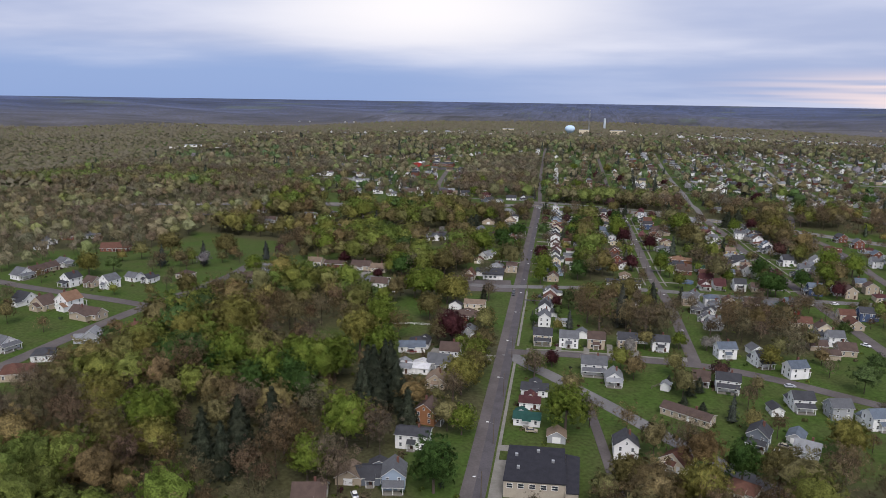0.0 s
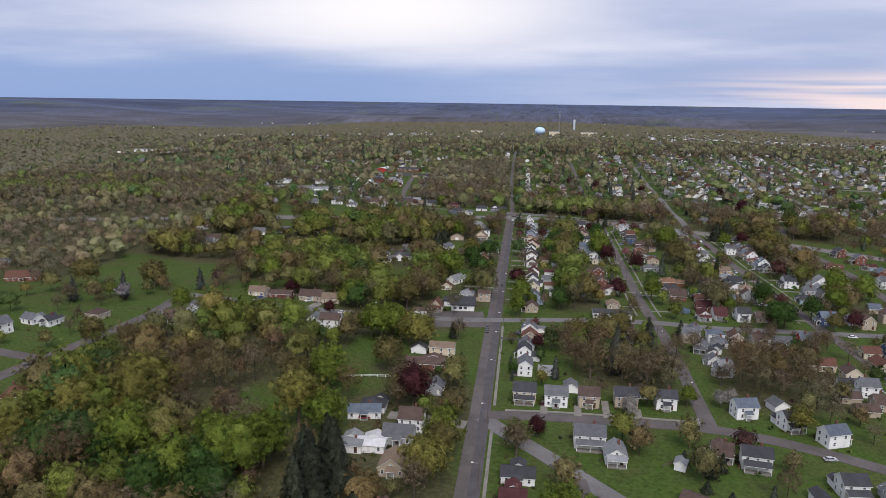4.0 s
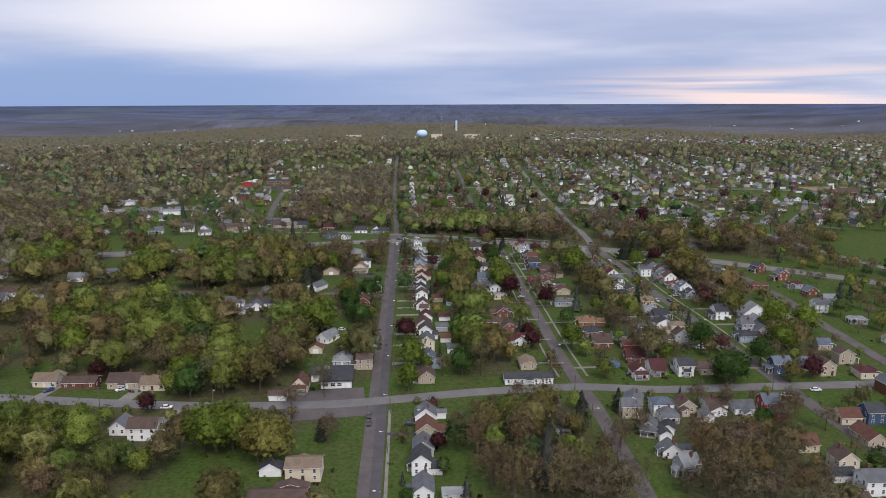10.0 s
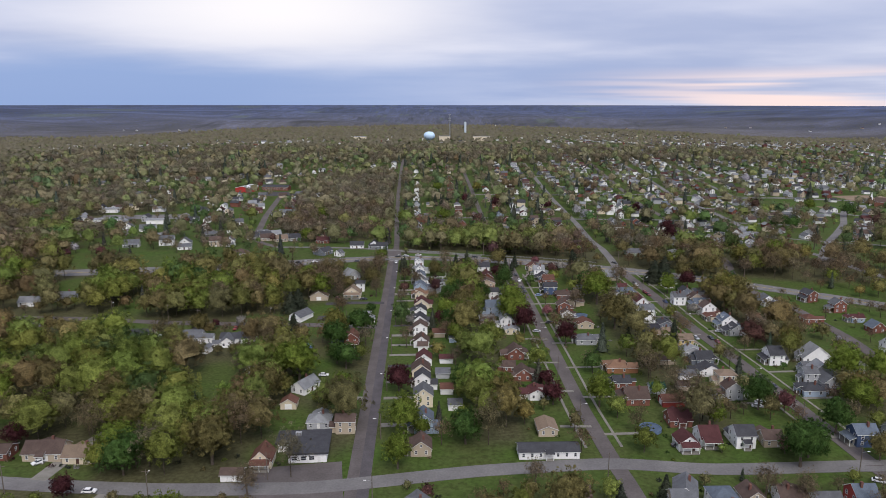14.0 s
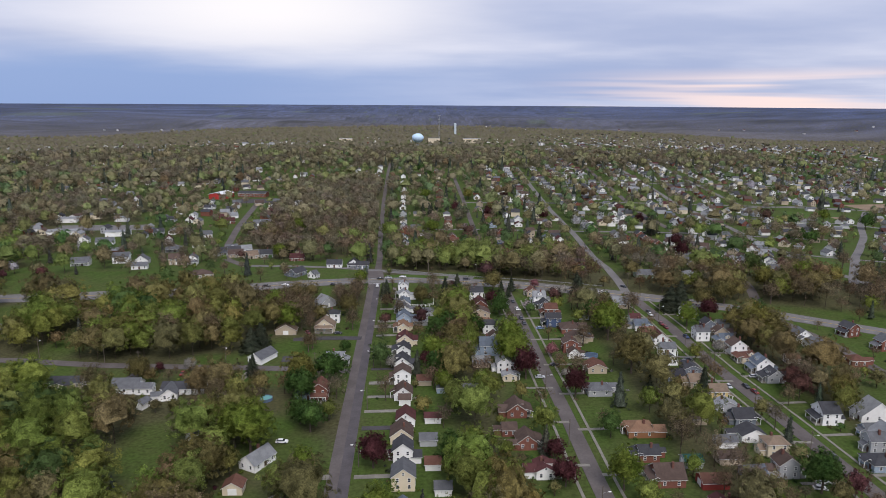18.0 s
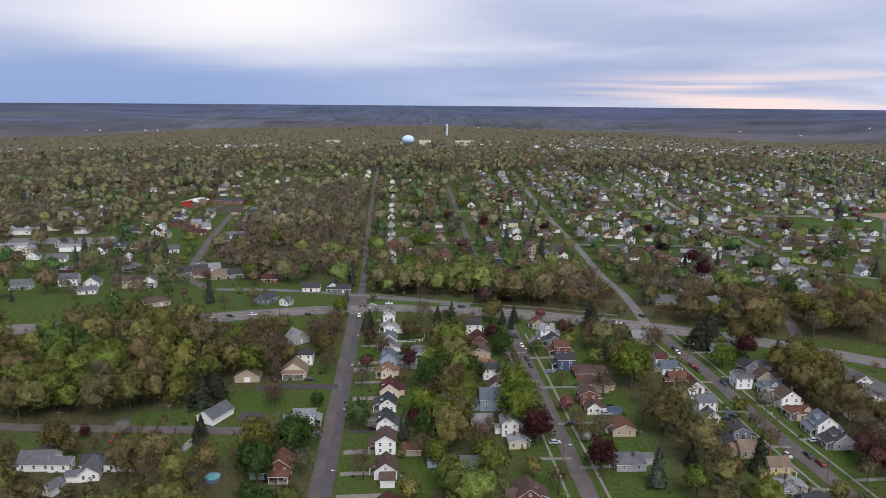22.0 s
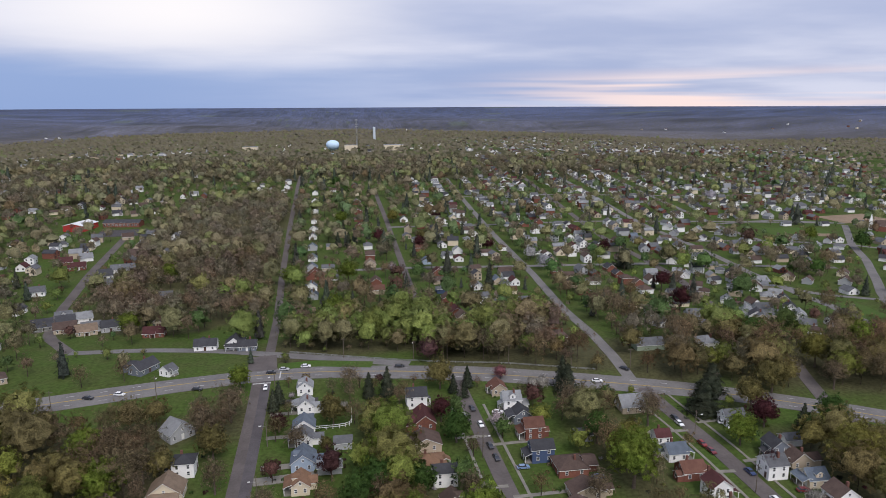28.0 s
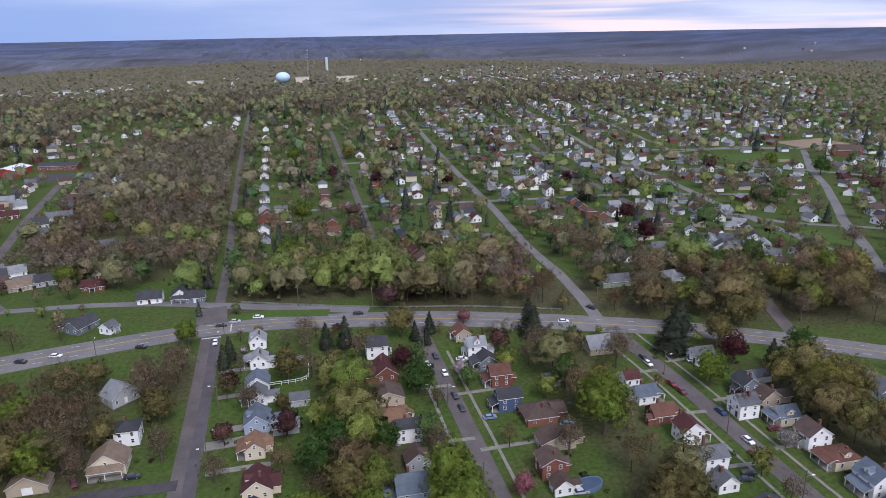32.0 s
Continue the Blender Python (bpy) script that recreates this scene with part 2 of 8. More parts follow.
def mesh_of(name, verts, faces, mats, slots=None, smooth=False):
    me = bpy.data.meshes.new(name)
    me.from_pydata(verts, [], faces)
    for m in mats if isinstance(mats, (list, tuple)) else (mats,):
        me.materials.append(m)
    if slots is not None:
        me.polygons.foreach_set("material_index", slots)
    if smooth:
        me.polygons.foreach_set("use_smooth", [True] * len(me.polygons))
    return me


def quads_mesh(name, corners, mats, hue=None, normals=None, slots=None):
    """A mesh of loose quads from an array (n, 4, 3); hue: a colour for each quad; normals: the way each corner is shaded."""
    n = len(corners)
    me = bpy.data.meshes.new(name)
    me.vertices.add(4 * n)
    me.vertices.foreach_set("co", np.ascontiguousarray(corners, dtype=np.float32).ravel())
    me.loops.add(4 * n)
    me.loops.foreach_set("vertex_index", np.arange(4 * n, dtype=np.int32))
    me.polygons.add(n)
    me.polygons.foreach_set("loop_start", np.arange(0, 4 * n, 4, dtype=np.int32))
    me.update(calc_edges=True)
    for m in mats if isinstance(mats, (list, tuple)) else (mats,):
        me.materials.append(m)
    if slots is not None:
        me.polygons.foreach_set("material_index", np.asarray(slots, dtype=np.int32))
    if hue is not None:
        a = me.attributes.new("hue", "FLOAT_COLOR", "POINT")
        rgba = np.ones((n, 4, 4), dtype=np.float32)
        rgba[:, :, :3] = hue[:, None, :]
        a.data.foreach_set("color", rgba.ravel())
    if normals is not None:
        me.polygons.foreach_set("use_smooth", np.ones(n, dtype=bool))
        a = me.attributes.new("custom_normal", "FLOAT_VECTOR", "POINT")
        a.data.foreach_set("vector", np.ascontiguousarray(normals, dtype=np.float32).ravel())
        me.update()
    return me


def part(name, me, parent, m=None, label=""):
    ob = new(name, me)
    ob.parent = parent
    if m is not None:
        ob.matrix_basis = m
    if label:
        ob["label"] = label
    return ob


def grid_axis(spans):
    return np.unique(np.concatenate([np.arange(a, b, s) for a, b, s in spans]))


RNG = np.random.default_rng(7)

# what the land is: woodland floor (1) or mown grass (0)
WOODS = [  # x0, x1, y0, y1: blocks of woodland
    (-172, -9, -260, 66), (-150, -9, 66, 448), (-262, -150, 216, 448), (2, 150, 481, 540), (-127, -14, 553, 978), (36, 58, 215, 442), (112, 134, 218, 428), (34, 74, 108, 181), (97, 147, 100, 181), (181, 208, 218, 402), (6, 69, 503, 550), (40, 142, -105, 0), (60, 150, 462, 545), (150, 225, 438, 500),
    (-1500, -248, 201, 863), (-1321, -329, -299, 200), (-868, -216, 964, 1479), (-257, 680, 1162, 1544), (181, 332, 423, 475), (-3101, -895, 296, 3978),
]
# clearings in the woods where houses and yards lie: x, y, radius
YARDS_SOUTH = [(-214, 112, 10), (-208, 133, 10), (-197, 148, 10), (-188, 79, 8), (-171, 70, 8), (-86, 71, 11), (-80, 77, 16), (-68, 75, 12), (-66, 122, 8), (-64, 100, 14), (-61, 128, 12), (-57, 115, 6), (-55, 72, 9), (-54, 148, 14), (-51, 103, 10), (-48, 133, 8), (-44, 140, 12), (-33, 142, 8), (-13, 140, 8)]
YARDS_LANE = [(-304, 228, 8), (-276, 183, 14), (-239, 162, 11), (-221, 226, 11), (-215, 258, 17), (-189, 253, 12), (-172, 177, 10), (-153, 207, 9), (-139, 208, 9), (-137, 243, 9), (-123, 206, 9), (-109, 207, 9), (-106, 240, 5), (-95, 202, 8), (-60, 246, 9), (-60, 261, 9), (-33, 238, 11), (-31, 212, 9), (-20, 161, 12), (-12, 256, 9), (-10, 161, 8)]
YARDS_MIDDLE = [(-354, 286, 8), (-204, 264, 14), (-195, 263, 17), (-160, 333, 10), (-157, 345, 12), (-137, 346, 11), (-118, 339, 8), (-99, 338, 11), (-74, 354, 8), (-73, 338, 9), (-72, 284, 10), (-68, 269, 12), (-61, 355, 9), (-57, 334, 11), (-49, 356, 9), (-42, 342, 7), (-36, 337, 9), (-33, 273, 8), (-32, 347, 5), (-28, 291, 9), (-24, 265, 8), (-23, 311, 5), (-21, 272, 12)]
YARDS_MAIN = [(-200, 419, 15), (-191, 395, 11), (-186, 413, 10), (-178, 497, 14), (-177, 475, 12), (-150, 484, 12), (-92, 475, 9), (-74, 495, 10), (-63, 445, 8), (-55, 496, 10), (-48, 370, 10), (-45, 499, 8), (-44, 483, 10), (-34, 370, 14), (-26, 490, 15), (-19, 418, 9), (-18, 365, 10), (-17, 372, 6), (-11, 377, 10), (-9, 414, 5), (-7, 384, 8), (0, 391, 6)]
YARDS_NORTH = [(-228, 939, 9), (-208, 616, 12), (-197, 620, 16), (-183, 527, 9), (-168, 597, 9), (-144, 713, 8), (-125, 898, 8), (-117, 618, 9), (-102, 510, 9), (-73, 626, 15), (-50, 566, 9), (-33, 542, 10), (-26, 553, 10), (-19, 533, 8), (304, 504, 18), (309, 532, 22), (320, 536, 16), (429, 745, 20), (449, 740, 20)]
MEADOWS = [(-268, -176, 206, 292), (-262, -186, 598, 646), (-310, -268, 600, 652), (-312, -222, 676, 712), (-236, -196, 500, 530), (-740, -540, 985, 1060)]  # open fields: x0, x1, y0, y1
OPEN = []
for x_, y_, r_ in YARDS_SOUTH + YARDS_LANE + YARDS_MIDDLE + YARDS_MAIN + YARDS_NORTH:
    d_ = math.hypot(x_, y_ + 60)
    OPEN += [(x_, y_, r_), (x_ - x_ / d_ * r_ * 0.65, y_ - (y_ + 60) / d_ * r_ * 0.65, r_ * 0.7)]


def woodland(x, y):
    w = np.zeros(np.shape(x))
    wob = 12 * np.sin(x * 0.05 + y * 0.03) + 9 * np.sin(y * 0.09 - x * 0.02)
    for x0, x1, y0, y1 in WOODS:
        e = np.minimum(np.minimum(x - x0, x1 - x), np.minimum(y - y0, y1 - y)) + wob * min(1, (x1 - x0) / 200, (y1 - y0) / 100)
        w = np.maximum(w, ss(-6, 8, e))
    for x0, y0, r in OPEN:
        w = w * ss(r - 5, r + 5, np.hypot(x - x0, y - y0))
    for x0, x1, y0, y1 in MEADOWS:
        e = np.minimum(np.minimum(x - x0, x1 - x), np.minimum(y - y0, y1 - y)) + wob * 0.5
        w = w * (1 - ss(-3, 5, e))
    return np.maximum(w, ss(2100, 2600, np.hypot(x, y)))


gx = grid_axis([(-4700, -1000, 90), (-1000, -320, 20), (-320, 340, 4), (340, 1000, 20), (1000, 4701, 90)])
gy = grid_axis([(-1500, -320, 60), (-320, 620, 4), (620, 1400, 12), (1400, 4701, 55)])
GX, GY = np.meshgrid(gx, gy)
GZ = terrain(GX, GY)
gv = np.stack([GX, GY, GZ], -1).reshape(-1, 3)
ny, nx = GX.shape
idx = np.arange(nx * ny).reshape(ny, nx)
gf = np.stack([idx[:-1, :-1], idx[:-1, 1:], idx[1:, 1:], idx[1:, :-1]], -1).reshape(-1, 4)
gm = bpy.data.meshes.new("ground")
gm.vertices.add(len(gv))
gm.vertices.foreach_set("co", gv.astype(np.float32).ravel())
gm.loops.add(gf.size)
gm.loops.foreach_set("vertex_index", gf.astype(np.int32).ravel())
gm.polygons.add(len(gf))
gm.polygons.foreach_set("loop_start", np.arange(0, gf.size, 4, dtype=np.int32))
gm.update(calc_edges=True)
gm.polygons.foreach_set("use_smooth", [True] * len(gf))
a = gm.attributes.new("hue", "FLOAT_COLOR", "POINT")
wd = woodland(GX, GY).reshape(-1)[:, None]
gcol = np.ones((len(gv), 4), dtype=np.float32)
gcol[:, :3] = (1 - wd) * np.array((0.048, 0.079, 0.017)) + wd * np.array((0.064, 0.062, 0.032))
# far land: woods in long streaks, paler fields; haze painted blue-grey with distance
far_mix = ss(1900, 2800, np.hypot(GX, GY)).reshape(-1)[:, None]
def blocks(rows, cols, rng):
    """Random values in blocks of cells over the whole sheet."""
    small = rng.normal(0, 1, (GX.shape[0] // rows + 2, GX.shape[1] // cols + 2))
    return np.kron(small, np.ones((rows, cols)))[:GX.shape[0], :GX.shape[1]]


streaks = 1 + 0.13 * RNG.normal(0, 1, GX.shape) + 0.12 * blocks(2, 7, RNG) + 0.10 * blocks(5, 16, RNG)
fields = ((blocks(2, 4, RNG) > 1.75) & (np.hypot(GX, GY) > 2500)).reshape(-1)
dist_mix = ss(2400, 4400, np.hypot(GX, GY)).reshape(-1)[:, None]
far_haze_col = (1 - dist_mix) * np.array((0.098, 0.090, 0.096)) + dist_mix * np.array((0.060, 0.080, 0.160))
gcol[:, :3] = (1 - far_mix) * gcol[:, :3] + far_mix * far_haze_col * np.clip(streaks, 0.5, 1.7).reshape(-1)[:, None]
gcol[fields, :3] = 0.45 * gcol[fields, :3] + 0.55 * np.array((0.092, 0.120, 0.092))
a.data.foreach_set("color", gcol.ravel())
gm.materials.append(material("grass_litter_and_far_haze", (0, 0, 0), 0.95, (0.068, 0.068, 0.028), 0.07, 0.48, 0.28, attr="hue"))
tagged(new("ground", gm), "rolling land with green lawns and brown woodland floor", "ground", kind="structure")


# ---- roads ----
def along(points, step=5.0):
    """Points every few metres on a smooth line through the given ones, with the way to the right of it."""
    p = np.array(points, float)
    seg = np.hypot(*np.diff(p, axis=0).T)
    s = np.r_[0, np.cumsum(seg)]
    u = np.linspace(0, s[-1], max(2, int(s[-1] / step) + 1))
    q = np.stack([np.interp(u, s, p[:, 0]), np.interp(u, s, p[:, 1])], -1)
    for _ in range(3):
        q[1:-1] = (q[:-2] + 2 * q[1:-1] + q[2:]) / 4
    d = np.gradient(q, axis=0)
    d /= np.hypot(*d.T)[:, None] + 1e-9
    return q, np.stack([d[:, 1], -d[:, 0]], -1)


def strip(name, points, left, right, lift, mat, step=5.0, label="", category="road", kind="structure", parent=None):
    """A slab that lies on the land along a line, from left to right of it (metres), with edges that go down into the ground."""
    q, r = along(points, step)
    cols = np.linspace(left, right, max(2, int(abs(right - left) / 3.0) + 1))
    v = []
    for c in cols:
        p = q + r * c
        v.append(np.c_[p, terrain(p[:, 0], p[:, 1]) + lift])
    first, last = v[0].copy(), v[-1].copy()
    first[:, 2] -= 0.5
    last[:, 2] -= 0.5
    v = [first, *v, last]
    n = len(q)
    vs = np.concatenate(v)
    fs = [(k * n + i, k * n + i + 1, (k + 1) * n + i + 1, (k + 1) * n + i) for k in range(len(v) - 1) for i in range(n - 1)]
    ob = new(name, mesh_of(name, vs.tolist(), fs, mat, smooth=False))
    if parent:
        ob.parent = parent
    else:
        tagged(ob, label or "grey asphalt street with worn patches", category, kind=kind)
    return ob


AVENUE = [(-0.9, -418.9), (-0.1, -201.2), (-0.2, -18.5), (-0.7, 74.8), (-2.1, 189.4), (-3.1, 337.6), (-3.2, 472.6)]
AVENUE_N = [(-3.2, 472.6), (-2.6, 500.4), (-4.3, 559.7), (-8.8, 665.2), (-14, 847.2), (-18.5, 1116.8), (-18.3, 1207.4)]
MAIN = [(-431.2, 400.1), (-236.2, 442.8), (-123.7, 452.8), (-73.6, 462), (-38.1, 469.2), (-1.7, 474.5), (23.6, 473.7), (55.9, 468.7), (89.5, 462), (134.6, 449.1), (171.1, 436.8), (195.4, 425.3), (221.5, 410.8), (261.7, 385.1), (341.6, 327.9)]
FRONT = [(-95, 519.6), (-61.2, 517.8), (-29.5, 510.2), (-1.6, 498.4), (28.5, 487.7), (58.9, 476.8)]
CROSS_1 = [(0.6, 78.9), (27.2, 81), (50, 81), (81.3, 80.5), (101.9, 74.2), (119.5, 65.7), (132.4, 57.8), (166.2, 39.4), (216.1, -4.5)]
DIAGONAL = [(0.6, 76.8), (5.5, 69.8), (19.8, 56.1), (45.1, 28), (57.2, 13.5), (75.6, -4.5), (103.5, -34.7), (150.6, -84.5)]
STREET_2 = [(80.6, 80.1), (82.2, 148), (82.2, 188), (80.8, 204), (79.4, 244.8), (79.7, 305.1), (78.9, 381.2), (77.5, 438.1), (76.3, 461.4)]
STREET_2N = [(74.8, 544.6), (76.7, 670.1), (79, 870.5), (78.8, 1070.3)]
CROSS_2 = [(-177, 199), (-147.6, 196), (-99.7, 192.2), (-58.2, 189.6), (-16.8, 189.6), (-1.1, 192), (36.2, 198.7), (69.5, 201.5), (82.3, 202.3), (111.6, 197.2), (156.4, 198.5), (194.2, 198.8), (310.3, 202.2)]
STREET_3 = [(172.9, 4.4), (168.7, 124), (165.1, 200.9), (163.5, 243), (161.4, 287.7), (157.8, 340.3), (155.6, 397.7), (151.8, 428.6), (150.8, 442.6)]
STREET_3N = [(148.9, 446.8), (150.1, 473.7), (154.5, 537.2), (164.4, 640.7), (169.4, 791.2), (174.6, 917.2), (185.8, 1155.7)]
STREET_4 = [(230.7, 102.2), (223.3, 198.6), (225.8, 275.5), (230.4, 321), (228.3, 364.4), (222.3, 387.1), (213.6, 414.8)]
STREET_4N = [(215.6, 414.8), (229.6, 459.5), (229.2, 488.2), (242.5, 546.2), (260.2, 625.1), (261.7, 760.5), (281.8, 970.7), (298, 1167.1)]
EAST_BEND = [(342, 366), (328, 405), (313, 443), (304, 471)]
FAR_EAST = [(298, 462), (304, 472), (357, 552), (382, 585), (425, 645), (459.2, 703.3), (506.3, 768), (519, 786)]
EAST_LINK = [(312, 585), (307, 536), (297, 497), (304, 472)]
STREET_5N = [(348, 1150), (340, 1000), (326, 862), (323, 808), (322.8, 713.7), (319.8, 660), (315, 609), (312, 583), (319, 565), (342, 542.6), (357, 530.7), (384, 508)]
STREET_6N = [(424, 1150), (410, 1000), (401, 897), (396.6, 846), (392, 804), (391, 770), (391, 727)]
FIELD_STREET = [(392, 806), (428.8, 811.4), (461, 817.5), (516, 800)]
FIELD_STREET_2 = [(322, 735), (391, 727), (418.9, 717.1), (453, 704.6), (489.5, 666.6)]
LANE_W = [(-338.1, 378.7), (-205.4, 360), (-162.5, 357), (-116.8, 349.9), (-77.9, 347.3), (-48.4, 345.8), (-4.6, 341.3)]
ROAD_W = [(-208.2, -112.6), (-195.1, -22.8), (-190.5, 7.9), (-188.8, 30), (-185.8, 61), (-181, 92), (-177, 113), (-174, 135), (-172.5, 160), (-177, 199)]
ROAD_W2 = [(-411.7, 150.7), (-318.5, 118), (-267, 104), (-219.4, 94), (-183, 89)]
BARN_ROAD = [(-95, 519.6), (-117.4, 553.4), (-131.8, 614.7), (-142.9, 693.7), (-151.3, 780.9), (-157.3, 849.2)]
NORTH_CROSS = [(-8.7, 678.8), (75.5, 681.1), (162.2, 671.6), (260.8, 663.8), (387.7, 629.9)]
NORTH_CROSS_2 = [(78, 837.8), (171, 834.4), (268.7, 837.2), (405.2, 817), (526.5, 796.5)]
NORTH_CROSS_3 = [(180.3, 1001.8), (286.5, 1002.6), (458, 970.8), (659.1, 981.5)]
STREETS = [
    (AVENUE, 3.75, 0.10), (AVENUE_N, 2.2, 0.10), (MAIN, 6.3, 0.13), (FRONT, 3.2, 0.11), (CROSS_1, 3.2, 0.12), (DIAGONAL, 3.4, 0.11), (STREET_2, 2.85, 0.115),
    (STREET_2N, 2.3, 0.10), (CROSS_2, 3.5, 0.12), (STREET_3, 3.2, 0.115), (STREET_3N, 2.7, 0.115), (STREET_4, 3.1, 0.115), (STREET_4N, 2.9, 0.115), (FAR_EAST, 3.0, 0.12), (EAST_BEND, 3.0, 0.13),
    (EAST_LINK, 3.0, 0.11), (STREET_5N, 3.0, 0.105), (STREET_6N, 2.8, 0.11), (FIELD_STREET, 2.8, 0.10), (FIELD_STREET_2, 2.8, 0.10), (LANE_W, 2.6, 0.11), (ROAD_W, 3.3, 0.11), (ROAD_W2, 3.2, 0.12), (BARN_ROAD, 3.0, 0.10), (NORTH_CROSS, 2.8, 0.12), (NORTH_CROSS_2, 2.8, 0.12), (NORTH_CROSS_3, 2.8, 0.12),
]
for line, half, lift in STREETS:
    pale = line in (MAIN, CROSS_2, STREET_3N, FAR_EAST, EAST_BEND, FRONT, DIAGONAL, NORTH_CROSS, NORTH_CROSS_2, NORTH_CROSS_3, EAST_LINK, STREET_5N, STREET_6N, FIELD_STREET, FIELD_STREET_2)
    strip("road", line, -half, half, lift, asphalt_pale if pale else asphalt, label="pale worn asphalt road between verges" if pale else "")
ROAD_PTS = np.concatenate([along(line, 6)[0] for line, _, _ in STREETS])
ROAD_HALF = np.concatenate([np.full(len(along(line, 6)[0]), half) for line, half, _ in STREETS])


def off_road(x, y, margin=2.0):
    return float((np.hypot(ROAD_PTS[:, 0] - x, ROAD_PTS[:, 1] - y) - ROAD_HALF).min()) > margin


HOMES = []  # x, y of the houses that stand in the open
TAKEN = []  # x, y, radius of what stands already


def free(x, y, r):
    return all((x - a) ** 2 + (y - b) ** 2 > (r + c) ** 2 for a, b, c in TAKEN)


# ---- houses ----
def wall_material(name, c, dirt=0.85):
    return material(name, c, 0.75, tuple(v * dirt for v in c), 0.3, 0.6, 0.04, jitter=0.05)


WALLS = {
    "white": wall_material("white_siding", (0.79, 0.785, 0.77)), "cream": wall_material("cream_siding", (0.62, 0.54, 0.40)), "tan": wall_material("tan_siding", (0.42, 0.35, 0.26)),
    "grey": wall_material("grey_siding", (0.36, 0.37, 0.38)), "blue": wall_material("blue_siding", (0.30, 0.37, 0.46)), "brick": material("red_brick", (0.20, 0.085, 0.06), 0.9, (0.14, 0.06, 0.05), 1.2, 0.7, 0.15, jitter=0.15),
    "slate": wall_material("dark_grey_siding", (0.15, 0.17, 0.2)), "yellow": wall_material("yellow_siding", (0.55, 0.42, 0.18)), "red": wall_material("red_siding", (0.30, 0.05, 0.04)), "green": wall_material("green_siding", (0.25, 0.30, 0.22)),
    "navy": wall_material("navy_siding", (0.06, 0.09, 0.17)), "orange": wall_material("orange_wood", (0.27, 0.125, 0.06)),
}


def roof_material(name, c):
    return material(name, c, 0.9, tuple(v * 0.72 for v in c), 0.5, 0.7, 0.16, bump=0.25, jitter=0.12)


ROOFS = {
    "grey": roof_material("grey_shingles", (0.118, 0.122, 0.130)), "dark": roof_material("charcoal_shingles", (0.056, 0.057, 0.063)), "blue": roof_material("blue_grey_shingles", (0.111, 0.133, 0.163)),
    "brown": roof_material("brown_shingles", (0.092, 0.066, 0.056)), "red": roof_material("dark_red_shingles", (0.078, 0.034, 0.034)), "orange": roof_material("tan_orange_shingles", (0.19, 0.115, 0.075)),
    "tan": roof_material("tan_shingles", (0.200, 0.151, 0.111)), "green": roof_material("green_metal", (0.026, 0.074, 0.063)), "white": roof_material("white_membrane", (0.518, 0.518, 0.518)), "black": roof_material("black_membrane", (0.037, 0.037, 0.044)), "rust": roof_material("rust_shingles", (0.125, 0.064, 0.048)),
    "pale": roof_material("pale_grey_shingles", (0.222, 0.230, 0.237)),
}
glass = material("window_glass", (0.03, 0.035, 0.045), 0.15, spec=0.6)
trim = material("white_trim", (0.8, 0.8, 0.78), 0.6, (0.66, 0.66, 0.63), 0.6, 0.5)
door_mats = [material("dark_door", (0.08, 0.04, 0.03), 0.6, (0.05, 0.03, 0.025), 2, 0.5), material("white_door", (0.7, 0.7, 0.68), 0.6, (0.6, 0.6, 0.58), 2, 0.5)]
chimney_brick = material("chimney_brick", (0.15, 0.075, 0.058), 0.9, (0.14, 0.07, 0.06), 2.5, 0.7, 0.2)


def box_mesh(name, x0, x1, y0, y1, z0, z1, mat):
    v = [(x, y, z) for z in (z0, z1) for x, y in ((x0, y0), (x1, y0), (x1, y1), (x0, y1))]
    return mesh_of(name, v, [(3, 2, 1, 0), (4, 5, 6, 7), (0, 1, 5, 4), (1, 2, 6, 5), (2, 3, 7, 6), (3, 0, 4, 7)], mat)


def window_mesh(w, h):
    """A window: a proud white frame with a sash bar, and dark panes that sit back in it."""
    t, m_ = 0.09, 0.04
    xs, zs = (-w / 2, -w / 2 + t, w / 2 - t, w / 2), (0, t, h / 2 - m_, h / 2 + m_, h - t, h)
    v = [(x, -0.08, z) for z in zs for x in xs]
    f, s = [], []
    for r in range(5):
        for c in range(3):
            k = r * 4 + c
            if c == 1 and r in (1, 3):
                n = len(v)
                v += [(v[i][0], -0.03, v[i][2]) for i in (k, k + 1, k + 5, k + 4)]
                f += [(k, k + 1, n + 1, n), (k + 1, k + 5, n + 2, n + 1), (k + 5, k + 4, n + 3, n + 2), (k + 4, k, n, n + 3), (n, n + 1, n + 2, n + 3)]
                s += [0, 0, 0, 0, 1]
            else:
                f.append((k, k + 1, k + 5, k + 4))
                s.append(0)
    n = len(v)
    v += [(-w / 2, 0.02, 0), (w / 2, 0.02, 0), (w / 2, 0.02, h), (-w / 2, 0.02, h)]
    f += [(0, n, n + 1, 3, 2, 1), (3, n + 1, n + 2, 23, 19, 15, 11, 7), (23, n + 2, n + 3, 20, 21, 22), (20, n + 3, n, 0, 4, 8, 12, 16)]
    s += [0] * 4
    return mesh_of("window", v, f, [trim, glass], s)


WIN = {"s": window_mesh(0.95, 1.4), "w": window_mesh(1.9, 1.5), "a": window_mesh(0.8, 1.0)}
DOORS = [box_mesh("door", -0.5, 0.5, -0.07, 0.02, 0, 2.05, m) for m in door_mats]
GARAGE = box_mesh("garage_door", -1.35, 1.35, -0.05, 0.02, 0, 2.15, trim)


